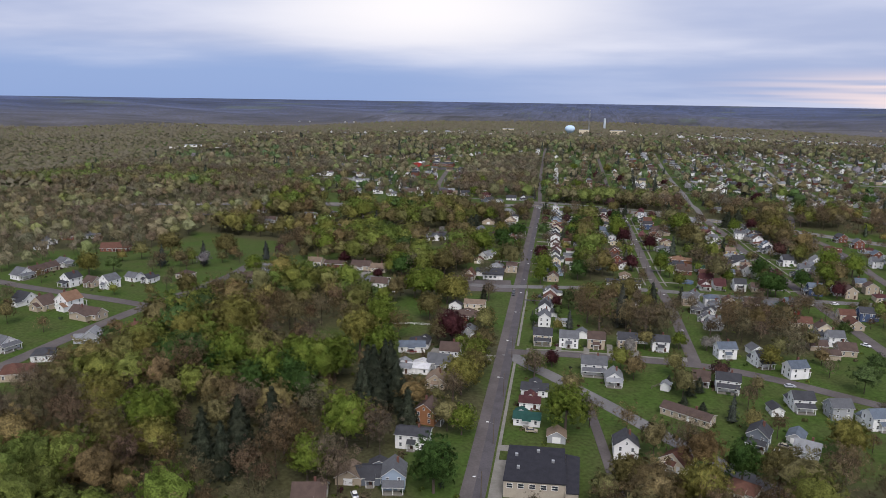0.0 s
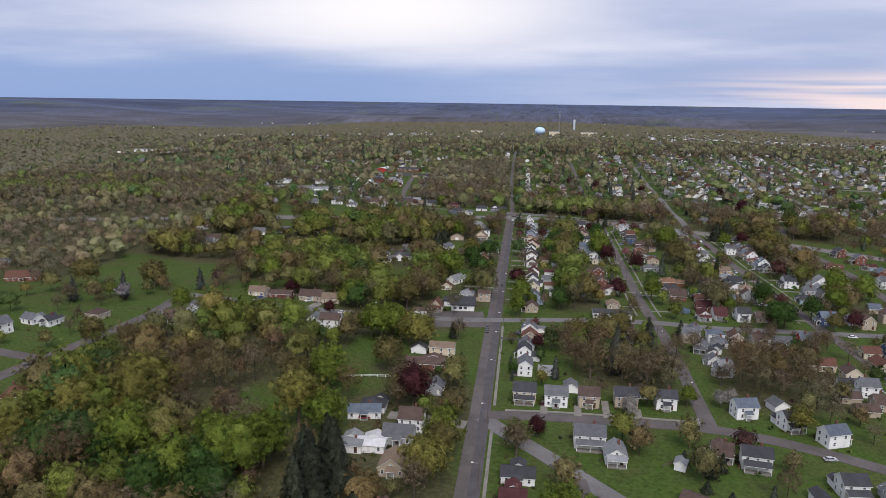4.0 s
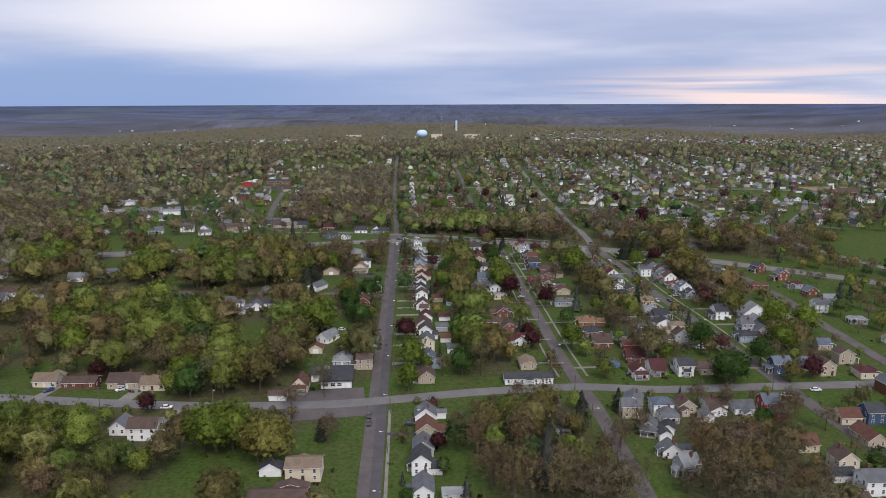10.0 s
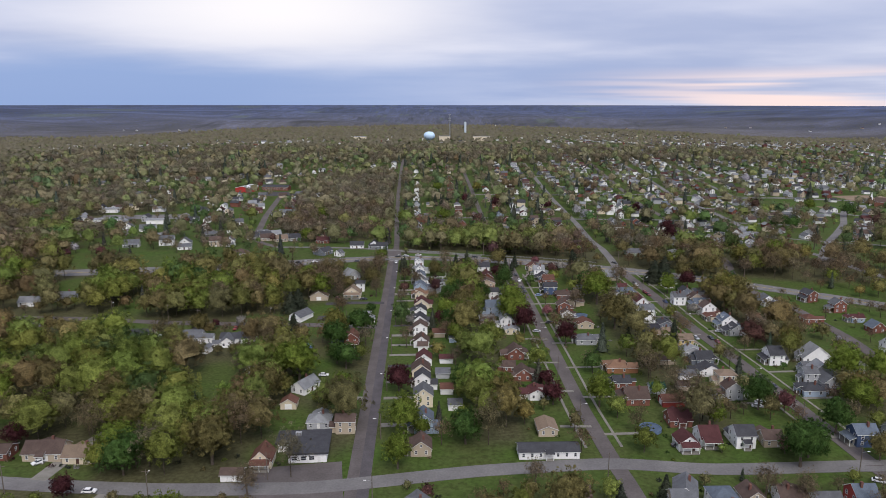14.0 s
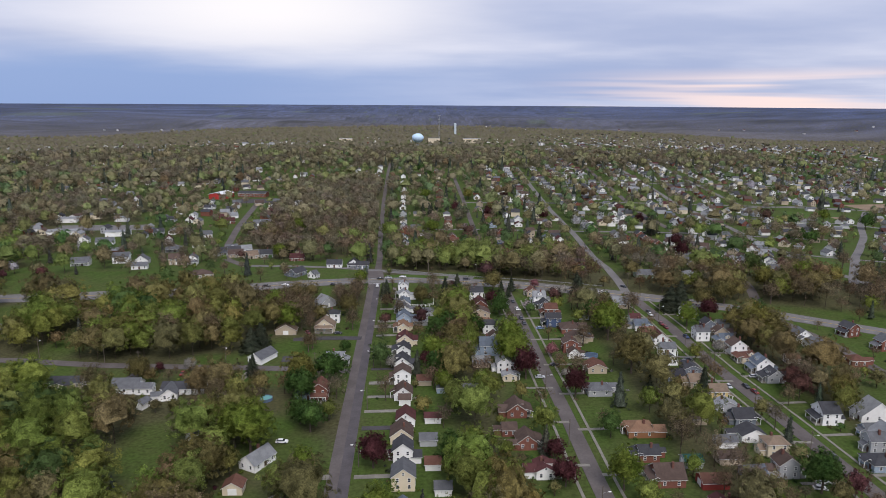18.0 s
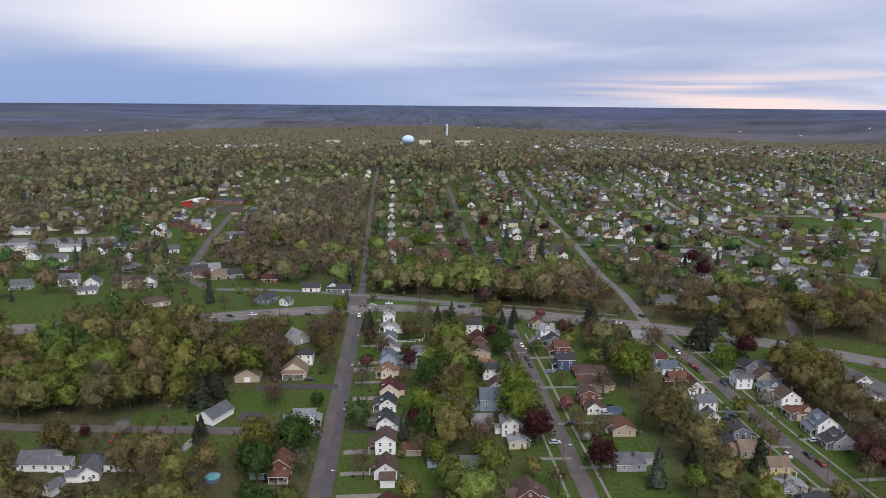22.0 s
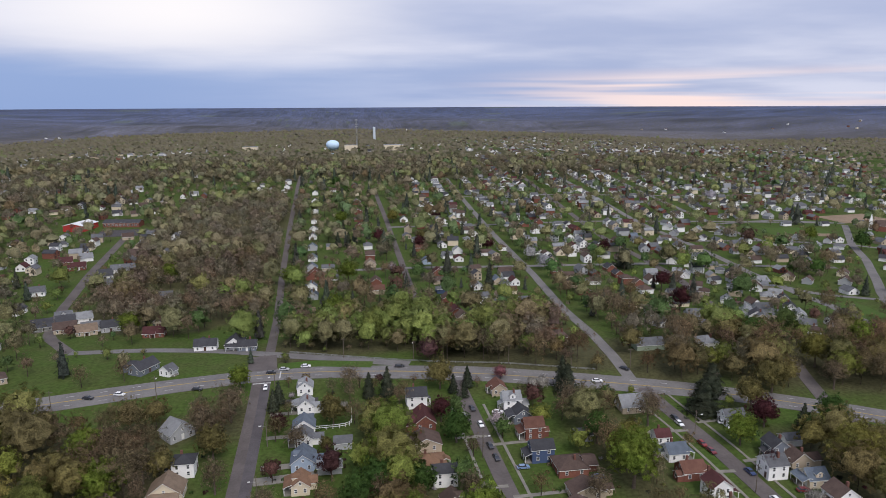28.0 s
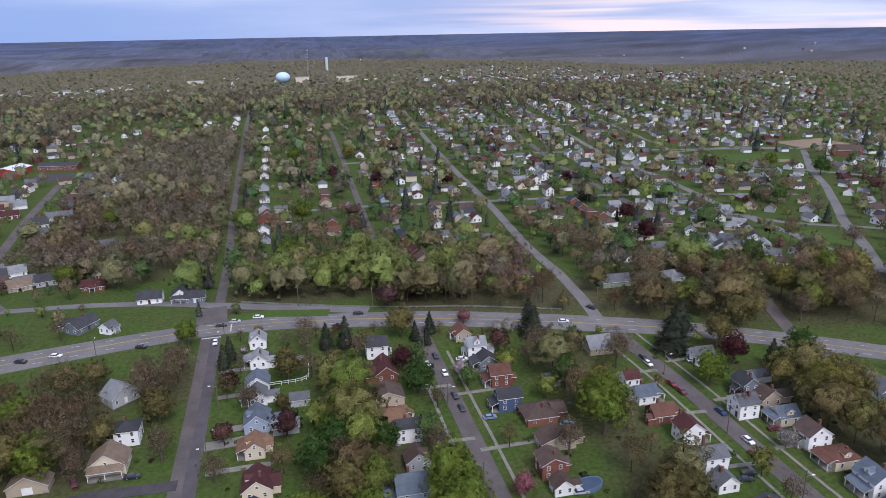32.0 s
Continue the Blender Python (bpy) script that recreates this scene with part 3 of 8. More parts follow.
def body_mesh(w, d, h, rise, hip, mat):
    """Walls with their gables; the ridge runs along y."""
    a, b = w / 2, d / 2
    v = [(-a, -b, -1.2), (a, -b, -1.2), (a, b, -1.2), (-a, b, -1.2), (-a, -b, h), (a, -b, h), (a, b, h), (-a, b, h)]
    f = [(0, 1, 5, 4), (1, 2, 6, 5), (2, 3, 7, 6), (3, 0, 4, 7)]
    if hip:
        f.append((4, 5, 6, 7))
    else:
        v += [(0, -b, h + rise), (0, b, h + rise)]
        f = [(0, 1, 5, 8, 4), (1, 2, 6, 5), (2, 3, 7, 9, 6), (3, 0, 4, 7)]
    return mesh_of("wall", v, f, mat)


def roof_mesh(w, d, h, rise, hip, mat, over=0.36, thick=0.16):
    """A roof of slabs with eaves and a white edge board; the ridge runs along y."""
    a, b = w / 2 + over, d / 2 + over
    drop = rise / (w / 2) * over
    z0 = h - drop + 0.02
    if hip:
        q = max(0.3, d / 2 - w / 2 * 0.95)
        if d < w:
            q = 0.3
        top = [(-a, -b, z0), (a, -b, z0), (a, b, z0), (-a, b, z0), (0, -q, h + rise), (0, q, h + rise)]
        f = [(0, 1, 4), (1, 2, 5, 4), (2, 3, 5), (3, 0, 4, 5)]
        v = top + [(x, y, z - thick) for x, y, z in top[:4]]
        f += [(0, 6, 7, 1), (1, 7, 8, 2), (2, 8, 9, 3), (3, 9, 6, 0), (9, 8, 7, 6)]
        s = [0, 0, 0, 0, 1, 1, 1, 1, 1]
        return mesh_of("roof", v, f, [mat, trim], s)
    zr = h + rise + 0.02
    v = [(-a, -b, z0), (0, -b, zr), (a, -b, z0), (-a, b, z0), (0, b, zr), (a, b, z0)]
    v += [(x, y, z - thick) for x, y, z in v]
    f = [(0, 1, 4, 3), (1, 2, 5, 4), (6, 9, 10, 7), (7, 10, 11, 8), (0, 6, 7, 1), (1, 7, 8, 2), (3, 4, 10, 9), (4, 5, 11, 10), (0, 3, 9, 6), (2, 8, 11, 5)]
    return mesh_of("roof", v, f, [mat, trim], [0, 0, 1, 1, 1, 1, 1, 1, 1, 1])


MESHES = {}


def cached(key, make):
    if key not in MESHES:
        MESHES[key] = make()
    return MESHES[key]


def wing(parent, w, d, h, rise, hip, wall, roof, m=None, names=("wall", "roof")):
    """One gabled or hipped block: walls and the roof on them."""
    key = (round(w, 1), round(d, 1), round(h, 1), round(rise, 1), hip)
    part(names[0], cached(("body", wall, *key), lambda: body_mesh(w, d, h, rise, hip, WALLS[wall])), parent, m)
    part(names[1], cached(("roof", roof, *key), lambda: roof_mesh(w, d, h, rise, hip, ROOFS[roof])), parent, m)


COUNT = {"house": 0}
WORDS = {"white": "white", "cream": "cream", "tan": "tan", "grey": "grey", "blue": "pale blue", "brick": "red brick", "slate": "dark grey", "yellow": "yellow", "red": "red", "green": "grey-green", "navy": "navy blue", "orange": "orange-brown"}
ROOFWORDS = {"grey": "grey", "dark": "charcoal", "blue": "blue-grey", "brown": "brown", "red": "dark red", "orange": "tan-orange", "tan": "tan", "green": "green", "white": "white", "black": "black", "rust": "rust-red", "pale": "pale grey"}


def house(x, y, turn, w=7.5, d=10, floors=2, wall="white", roof="grey", form="gable", porch="", chimney=0, garage=0, windows=True, dormer=0, pitch=0.75, near=True, sink=0.0, ell=0):
    """A house. Its front looks to -y before the turn; form: gable (ridge front to back), side (ridge along the front) or hip."""
    small = 0.88 if x > 60 else 1.0
    w, d = w * 0.84 * small, d * 0.86 * small
    z = ground_z(x, y)
    top = new("house")
    m = pose(x, y, z + 0.15 - sink, 0, 0, turn)
    top.matrix_basis = m
    toward = 20 - x
    HOMES.append((x, y))
    TAKEN.append((x, y, 0.45 * math.hypot(w, d)))
    TAKEN.append((x + toward / math.hypot(toward, 200) * 8, y - 200 / math.hypot(toward, 200) * 8, 3.2))
    h = {1: 2.6, 1.5: 2.9, 2: 4.8, 3: 7.0}[floors]
    dice = random.Random(int(x * 7.3) * 1009 + int(y * 3.1))
    if near and windows:
        porch = porch or ("full" if floors > 1 and dice.random() < 0.45 else "small" if dice.random() < 0.4 else "")
        chimney = chimney or (1 if dice.random() < 0.5 else 0)
        dormer = dormer or (1 if form == "side" and floors == 1.5 and dice.random() < 0.35 else 0)
    hip = form == "hip"
    side = form == "side"
    rise = pitch * (d if side else w) / 2 * (0.62 if hip else 1)
    if side:
        wing(top, d, w, h, rise, False, wall, roof, pose(0, 0, 0, 0, 0, 90))
    else:
        wing(top, w, d, h, rise, hip, wall, roof)
    storeys = {1: "single-storey", 1.5: "one-and-a-half-storey", 2: "two-storey", 3: "three-storey"}[floors]
    tagged(top, f"{storeys} {WORDS[wall]} house, {ROOFWORDS[roof]} {'hipped' if hip else 'gabled'} roof" + (", front porch" if porch else " on a lawn"), "house", "houses of the neighbourhood")
    if windows:
        rows = [0.72] + ([2.95] if floors >= 2 else []) + ([5.1] if floors >= 3 else [])
        for r in rows:
            n = max(2, int(w / 2.8))
            for i in range(n):
                px = (i + 0.5) / n * w - w / 2
                if r < 1 and i == n // 2:
                    part("door", DOORS[(COUNT["house"]) % 2], top, pose(px, -d / 2, 0.1))
                else:
                    part("window", WIN["s"], top, pose(px, -d / 2, r))
                if near:
                    part("window", WIN["s"], top, pose(-px, d / 2, r, 0, 0, 180))
            n = max(2, int(d / 3.6))
            for i in range(n):
                py = (i + 0.5) / n * d - d / 2
                part("window", WIN["s"], top, pose(w / 2, py, r, 0, 0, 90))
                part("window", WIN["s"], top, pose(-w / 2, py, r, 0, 0, -90))
        if floors == 1.5 or (floors == 2 and rise > 2.6):
            zz = h + 0.35
            if side:
                part("window", WIN["a"], top, pose(w / 2, 0, zz, 0, 0, 90))
                part("window", WIN["a"], top, pose(-w / 2, 0, zz, 0, 0, -90))
            elif not hip:
                part("window", WIN["a"], top, pose(0, -d / 2, zz))
                part("window", WIN["a"], top, pose(0, d / 2, zz, 0, 0, 180))
    if porch:
        pw, pd = (w * 0.9, 2.3) if porch == "full" else (2.6, 1.6)
        pm = cached(("porch", round(pw, 1), pd, roof), lambda: roof_mesh(pd * 2, pw, 2.55, 0.9, False, ROOFS[roof], 0.2))
        base = part("porch", cached(("pfloor", round(pw, 1), pd), lambda: box_mesh("porch", -pw / 2, pw / 2, -pd, 0, -0.8, 0.12, concrete)), top, pose(0, -d / 2, 0))
        part("porch_roof", pm, base, pose(0, 0, 0, 0, 0, 90))
        post = cached(("post",), lambda: box_mesh("porch_post", -0.09, 0.09, -0.09, 0.09, 0.1, 2.5, trim))
        for px in (-pw / 2 + 0.15, pw / 2 - 0.15) + ((0,) if pw > 4 else ()):
            part("porch_post", post, base, pose(px, 0.15 - pd, 0))
    if chimney:
        ch = h + rise + 0.9
        part("chimney", cached(("chim", round(ch, 1)), lambda: box_mesh("chimney", -0.35, 0.35, -0.35, 0.35, 0, ch, chimney_brick)), top, pose((w / 2 + 0.3) * (1 if chimney > 0 else -1) if chimney in (2, -2) else w * 0.15, d * 0.12, 0))
    if dormer:
        dm = pose(0, -d * 0.22, h + rise * 0.15) if side else pose(w * 0.25, 0, h + rise * 0.15, 0, 0, 90)
        body = part("dormer", cached(("dorb", wall), lambda: body_mesh(2.2, 2.4, 1.3, 0.8, False, WALLS[wall])), top, dm)
        part("dormer_roof", cached(("dorr", roof), lambda: roof_mesh(2.2, 2.4, 1.3, 0.8, False, ROOFS[roof], 0.25, 0.12)), body)
        part("window", WIN["a"], body, pose(0, -1.2, 0.25))
    if ell:
        # a lower wing at the side
        em = pose((w / 2 + 2.3) * (1 if ell > 0 else -1), d * 0.1, 0, 0, 0, 0)
        wing(top, 4.8, d * 0.62, 2.6 if floors < 2 else 2.8, 1.5, False, wall, roof, em, ("wing_wall", "wing_roof"))
        part("window", WIN["s"], top, em @ pose(0, -d * 0.31, 0.9))
    if near and windows and not ell and dice.random() < 0.6:
        # a lower wing at the back
        bw, bd = round(w * dice.choice((0.45, 0.6, 0.75)), 1), dice.choice((2.4, 3.2, 4.0))
        bm = pose((w - bw) / 2 * dice.choice((-0.9, 0, 0.9)), d / 2 + bd / 2 - 0.3, 0)
        wing(top, bw, bd, 2.35, min(1.5, bw * 0.28), False, wall, roof, bm, ("wing_wall", "wing_roof"))
        part("window", WIN["s"], top, bm @ pose(0, bd / 2, 0.8, 0, 0, 180))
    if garage:
        gm_ = pose((w / 2 + 2.2) * (1 if garage > 0 else -1), d * 0.15, 0)
        wing(top, 4.2, 6.4, 2.6, 1.2, False, wall, roof, gm_, ("garage_wall", "garage_roof"))
        part("garage_door", GARAGE, top, gm_ @ pose(0, -3.2, 0.0))
    COUNT["house"] += 1
    return top


def outbuilding(x, y, turn, w=4, d=6, wall="white", roof="grey", name="garage", h=2.5):
    w, d = w * 0.86, d * 0.86
    z = ground_z(x, y)
    top = new(name)
    top.matrix_basis = pose(x, y, z + 0.05, 0, 0, turn)
    TAKEN.append((x, y, 0.42 * math.hypot(w, d)))
    wing(top, w, d, h, w * 0.3, False, wall, roof)
    if w > 3:
        part("garage_door", GARAGE, top, pose(0, -d / 2, 0.05))
    tagged(top, f"small {WORDS[wall]} {name} with a {ROOFWORDS[roof]} gabled roof in a yard", name, "outbuildings")
    return top


# ---- trees ----
def leaf_quads(centres, normals, sizes, rng, long=1.0):
    """Quads of given sizes at the centres, facing roughly along the normals."""
    n = len(centres)
    nn = normals + rng.normal(0, 0.55, (n, 3))
    nn /= np.linalg.norm(nn, axis=1)[:, None] + 1e-9
    ref = rng.normal(0, 1, (n, 3))
    u = np.cross(nn, ref)
    u /= np.linalg.norm(u, axis=1)[:, None] + 1e-9
    v = np.cross(nn, u)
    s = sizes[:, None]
    return np.stack([centres - u * s * long - v * s * 0.6, centres + u * s * long * 0.7 - v * s, centres + u * s * long + v * s * 0.7, centres - u * s * 0.8 * long + v * s], 1)


def unit(v):
    return v / (np.linalg.norm(v, axis=-1, keepdims=True) + 1e-9)


class Crown:
    """A domed crown of overlapping lobes about its middle: how far it reaches in any direction."""

    def __init__(self, rng, rx, rz, lobes=20):
        k = np.arange(lobes) + rng.uniform(0.2, 0.8)
        up = np.clip(1 - 1.6 * k / lobes + rng.normal(0, 0.08, lobes), -0.8, 0.98)
        ang, flat = k * 2.39996 + rng.normal(0, 0.35, lobes), np.sqrt(1 - up ** 2)
        out_ = rng.uniform(0.36, 0.80, lobes)
        self.c = np.stack([flat * np.cos(ang) * out_ * rx, flat * np.sin(ang) * out_ * rx, up * out_ * rz], -1)
        self.size = rng.uniform(0.20, 0.40, lobes) * min(rx, rz)

    def reach(self, d):
        """For unit directions (n, 3): the distance to the skin, and the way the lobe faces there."""
        along_ = d @ self.c.T
        under = self.size ** 2 - (np.sum(self.c ** 2, 1)[None] - along_ ** 2)
        r = np.where(under > 0, along_ + np.sqrt(np.maximum(under, 0)), 0.3 * self.size)
        best = r.argmax(1)
        r = r[np.arange(len(d)), best]
        return r, unit(d * r[:, None] - self.c[best])

    def leaves(self, n, rng, lo, hi, depth=0.68, low=-0.62, jitter=0.6):
        d = unit(rng.normal(0, 1, (int(n * 1.6), 3)))
        d = d[d[:, 2] > low][:n]
        r, way = self.reach(d)
        p = d * (r * rng.uniform(depth, 1.16, len(d)))[:, None]
        nn = unit(way * 0.5 + d * 0.4 + (0, 0, 0.5) + rng.normal(0, jitter, d.shape))
        q = leaf_quads(p + (0, 0, MID), nn, rng.uniform(lo, hi, len(d)), rng)
        return q, np.repeat(nn[:, None], 4, 1)

    def core(self, rings, seg, rng, share=0.78, lift=0.4, down=2.25):
        """The dense inside of the crown, as quads with a smooth skin."""
        up = np.cos(np.linspace(0.05, down, rings + 1))
        a_ = np.arange(seg) * 2 * np.pi / seg
        d = np.stack([np.sqrt(1 - up ** 2)[:, None] * np.cos(a_)[None], np.sqrt(1 - up ** 2)[:, None] * np.sin(a_)[None], np.repeat(up[:, None], seg, 1)], -1)
        r, way = self.reach(d.reshape(-1, 3))
        p = (d.reshape(-1, 3) * (r * share * rng.uniform(0.84, 1.10, len(r)))[:, None]).reshape(d.shape) + (0, 0, MID)
        nn = unit(way.reshape(d.shape) * 0.5 + d * 0.4 + (0, 0, lift))
        ix = [((i, k), (i + 1, k), (i + 1, (k + 1) % seg), (i, (k + 1) % seg)) for i in range(rings) for k in range(seg)]
        return np.array([[p[c] for c in q] for q in ix]), np.array([[nn[c] for c in q] for q in ix])


def tube(points, radii, sides=6):
    v, f = [], []
    for (x, y, z), r in zip(points, radii):
        v += [(x + r * math.cos(2 * math.pi * k / sides), y + r * math.sin(2 * math.pi * k / sides), z) for k in range(sides)]
    for i in range(len(points) - 1):
        f += [(i * sides + k, i * sides + (k + 1) % sides, (i + 1) * sides + (k + 1) % sides, (i + 1) * sides + k) for k in range(sides)]
    return v, f


def trunk_mesh(h, rx, rng, limbs=7, base=0.28):
    v, f = tube([(0, 0, -0.6), (0, 0, 0.4), (rng.normal(0, 0.15), rng.normal(0, 0.15), h * 0.5), (rng.normal(0, 0.3), 0, h * 0.88)], [base * 1.4, base, base * 0.62, 0.05])
    for i in range(limbs):
        a, z0 = rng.uniform(0, 6.28), h * rng.uniform(0.25, 0.6)
        out_, up = rx * rng.uniform(0.45, 0.8), h * rng.uniform(0.15, 0.3)
        p = [(0, 0, z0), (math.cos(a) * out_ * 0.5, math.sin(a) * out_ * 0.5, z0 + up * 0.6), (math.cos(a) * out_, math.sin(a) * out_, z0 + up)]
        tv, tf = tube(p, [base * 0.45, base * 0.28, 0.04], 4)
        k = len(v)
        v += tv
        f += [tuple(k + j for j in q) for q in tf]
    return mesh_of("trunk", v, f, bark)


TREE_RNG = np.random.default_rng(21)
BROAD, SPARSE, CONE, TRUNKS = [], [], [], []  # leaves, their normals, the core, its normals, a coarser core, its normals
MID = 5.7  # height of the middle of a crown
for i in range(8):
    rng = TREE_RNG
    rx, rz = rng.uniform(3.8, 4.8), rng.uniform(3.9, 5.3)
    shape = Crown(rng, rx, rz, int(rng.integers(24, 38)))
    BROAD.append((*shape.leaves(900, rng, 0.20, 0.46), *shape.core(5, 9, rng), *shape.core(3, 6, rng, lift=0.8)))
    # twigs: thin pieces that spread upward and outward, with small buds among them
    q, nn = shape.leaves(520, rng, 0.2, 0.44, 0.45, -0.75, 0.3)
    d2 = unit(rng.normal(0, 1, (320, 3)) + (0, 0, 0.5))
    c2 = d2 * (shape.reach(d2)[0] * rng.uniform(0.4, 0.95, 320))[:, None] + (0, 0, MID)
    d2 = unit(c2 - (0, 0, 2.5))
    ln, sd = rng.uniform(0.6, 1.4, (len(d2), 1)), unit(np.cross(d2, rng.normal(0, 1, (len(d2), 3)))) * 0.055
    tw = np.stack([c2 - d2 * ln - sd, c2 - d2 * ln + sd, c2 + d2 * ln + sd * 0.3, c2 + d2 * ln - sd * 0.3], 1)
    tn = np.repeat(unit(d2 + (0, 0, 0.4) + rng.normal(0, 0.3, d2.shape))[:, None], 4, 1)
    SPARSE.append((np.concatenate([q, tw]), np.concatenate([nn, tn]), *shape.core(5, 9, rng, 0.6), *shape.core(3, 6, rng, 0.6, 0.8)))
    TRUNKS.append(trunk_mesh(9.3, rx, rng))
for i in range(3):
    rng = TREE_RNG
    n = 900
    u = rng.uniform(0.0, 1, n) ** 0.6
    zz = 12.0 - u * 11.2
    tier = 0.72 + 0.28 * np.sin(zz * 3.1 + rng.uniform(0, 6))
    r = u ** 0.8 * 3.1 * tier * rng.uniform(0.6, 1.12, n)
    a_ = rng.uniform(0, 2 * np.pi, n)
    pts = np.stack([r * np.cos(a_), r * np.sin(a_), zz - r * 0.2], -1)
    nn = unit(np.stack([np.cos(a_), np.sin(a_), np.full(n, 0.6)], -1) + rng.normal(0, 0.22, pts.shape))
    rings, seg = 5, 7
    zc = np.linspace(11.6, 1.0, rings + 1)
    rc = (np.linspace(0.02, 1, rings + 1) ** 0.8 * 1.9)[:, None] * rng.uniform(0.82, 1.1, (rings + 1, seg))
    ac = np.arange(seg) * 2 * np.pi / seg
    p = np.stack([rc * np.cos(ac), rc * np.sin(ac), np.repeat(zc[:, None], seg, 1)], -1)
    pn = unit(np.stack([np.cos(ac) + 0 * rc, np.sin(ac) + 0 * rc, 0.5 + 0 * rc], -1))
    ix = [((b, k), (b + 1, k), (b + 1, (k + 1) % seg), (b, (k + 1) % seg)) for b in range(rings) for k in range(seg)]
    cone = (np.array([[p[c] for c in q] for q in ix]), np.array([[pn[c] for c in q] for q in ix]))
    CONE.append((leaf_quads(pts, nn, rng.uniform(0.22, 0.46, n), rng), np.repeat(nn[:, None], 4, 1), *cone, *cone))
CONE_TRUNK = mesh_of("trunk", *tube([(0, 0, -0.6), (0, 0, 5), (0, 0, 11.5)], [0.3, 0.2, 0.04]), bark)
TREE_WORDS = {"bare": "leafless grey-brown tree with fine twigs", "russet": "budding tree with russet brown twigs", "olive": "tree with opening olive-green leaves", "yellow": "tree in yellow-green spring leaf", "green": "broad tree in bright green spring leaf", "deep": "dense tree in deep green leaf", "maroon": "ornamental tree with dark maroon leaves", "conifer": "tall dark green conifer", "blossom": "small tree in white blossom", "pink": "small tree in pink blossom"}


def source(kind):
    return CONE if kind == "conifer" else SPARSE if kind in SPARSE_KINDS else BROAD


def crown_of(kind, i):
    src = source(kind)
    i %= len(src)
    q, nn, cq, cn = src[i][:4]
    return cached(("crown", kind, i), lambda: quads_mesh("crown", np.concatenate([q, cq]), (LEAF[kind], INNER[kind]), None, np.concatenate([nn, cn]), [0] * len(q) + [1] * len(cq)))


NTREE = [0]


def tree(x, y, kind="green", size=1.0, wide=1.0, where="on grass between houses"):
    """A tree of about 11 m (a conifer of 14 m) times its size: a trunk with limbs, and a crown of many leaf clumps."""
    i = NTREE[0]
    NTREE[0] += 1
    TAKEN.append((x, y, (2.6 if kind != "conifer" else 1.9) * size * wide))
    TAKEN.append((x + 2, y - 4.5 * size, 1.9 * size))
    size *= 1.25 if kind != "conifer" else 1.0
    wide *= 1.0 if kind != "conifer" else 1.25
    top = new("tree", CONE_TRUNK if kind == "conifer" else TRUNKS[i % 8])
    top.matrix_basis = pose(x, y, ground_z(x, y), 0, 0, (i * 137.5) % 360) @ Matrix.Diagonal((size * wide, size * wide, size, 1))
    part("crown", crown_of(kind, i), top)
    tagged(top, TREE_WORDS[kind] + " " + where, "tree", "trees of the neighbourhood")
    return top


def pick(rng, mix):
    names, weights = zip(*mix.items())
    w = np.array(weights, float)
    return names[rng.choice(len(names), p=w / w.sum())]


def pick_kinds(rng, p, mix, loose=0.28):
    """Kinds of tree that stand in drifts, in the shares of the mix."""
    order = [k for k in ("bare", "russet", "olive", "yellow", "green", "deep", "blossom", "maroon", "conifer") if k in mix]
    x, y = p[:, 0], p[:, 1]
    v = np.sin(x * 0.041 + 1.4 * np.sin(y * 0.023)) + np.sin(y * 0.052 + 1.2 * np.sin(x * 0.019 + 2)) + 0.6 * np.sin(x * 0.11 + y * 0.07)
    v = v + rng.normal(0, loose * 3.2, len(p))
    u = (np.argsort(np.argsort(v)) + 0.5) / max(1, len(v))
    edges = np.cumsum([mix[k] for k in order]) / sum(mix[k] for k in order)
    return np.array(order)[np.minimum(np.searchsorted(edges, u), len(order) - 1)]


WOOD_MIX = {"bare": 5, "russet": 4.8, "olive": 4.4, "green": 2.4, "yellow": 0.8, "conifer": 0.25, "deep": 0.4}
YARD_MIX = {"bare": 4.2, "russet": 3, "olive": 3, "green": 2, "deep": 1.2, "maroon": 0.8, "conifer": 1.2, "yellow": 0.6, "blossom": 0.3}
FAR_MIX = {"bare": 6.5, "russet": 4.5, "olive": 3.6, "green": 0.9}
BROWN_MIX = {"bare": 6, "russet": 5, "olive": 2.2, "yellow": 0.4, "green": 0.3}
FAR_WOOD_MIX = {"bare": 5.5, "russet": 4.5, "olive": 4, "green": 1.3, "yellow": 0.4, "conifer": 0.4, "deep": 0.3}
TOWN_MIX = {"bare": 4.2, "russet": 2, "olive": 3.4, "green": 2.0, "deep": 2.2, "maroon": 0.7, "conifer": 1.7, "yellow": 0.2, "blossom": 0.25}
BELT_MIX = {"olive": 5, "green": 6, "yellow": 0.4, "bare": 2.5, "russet": 0.8, "deep": 0.6}


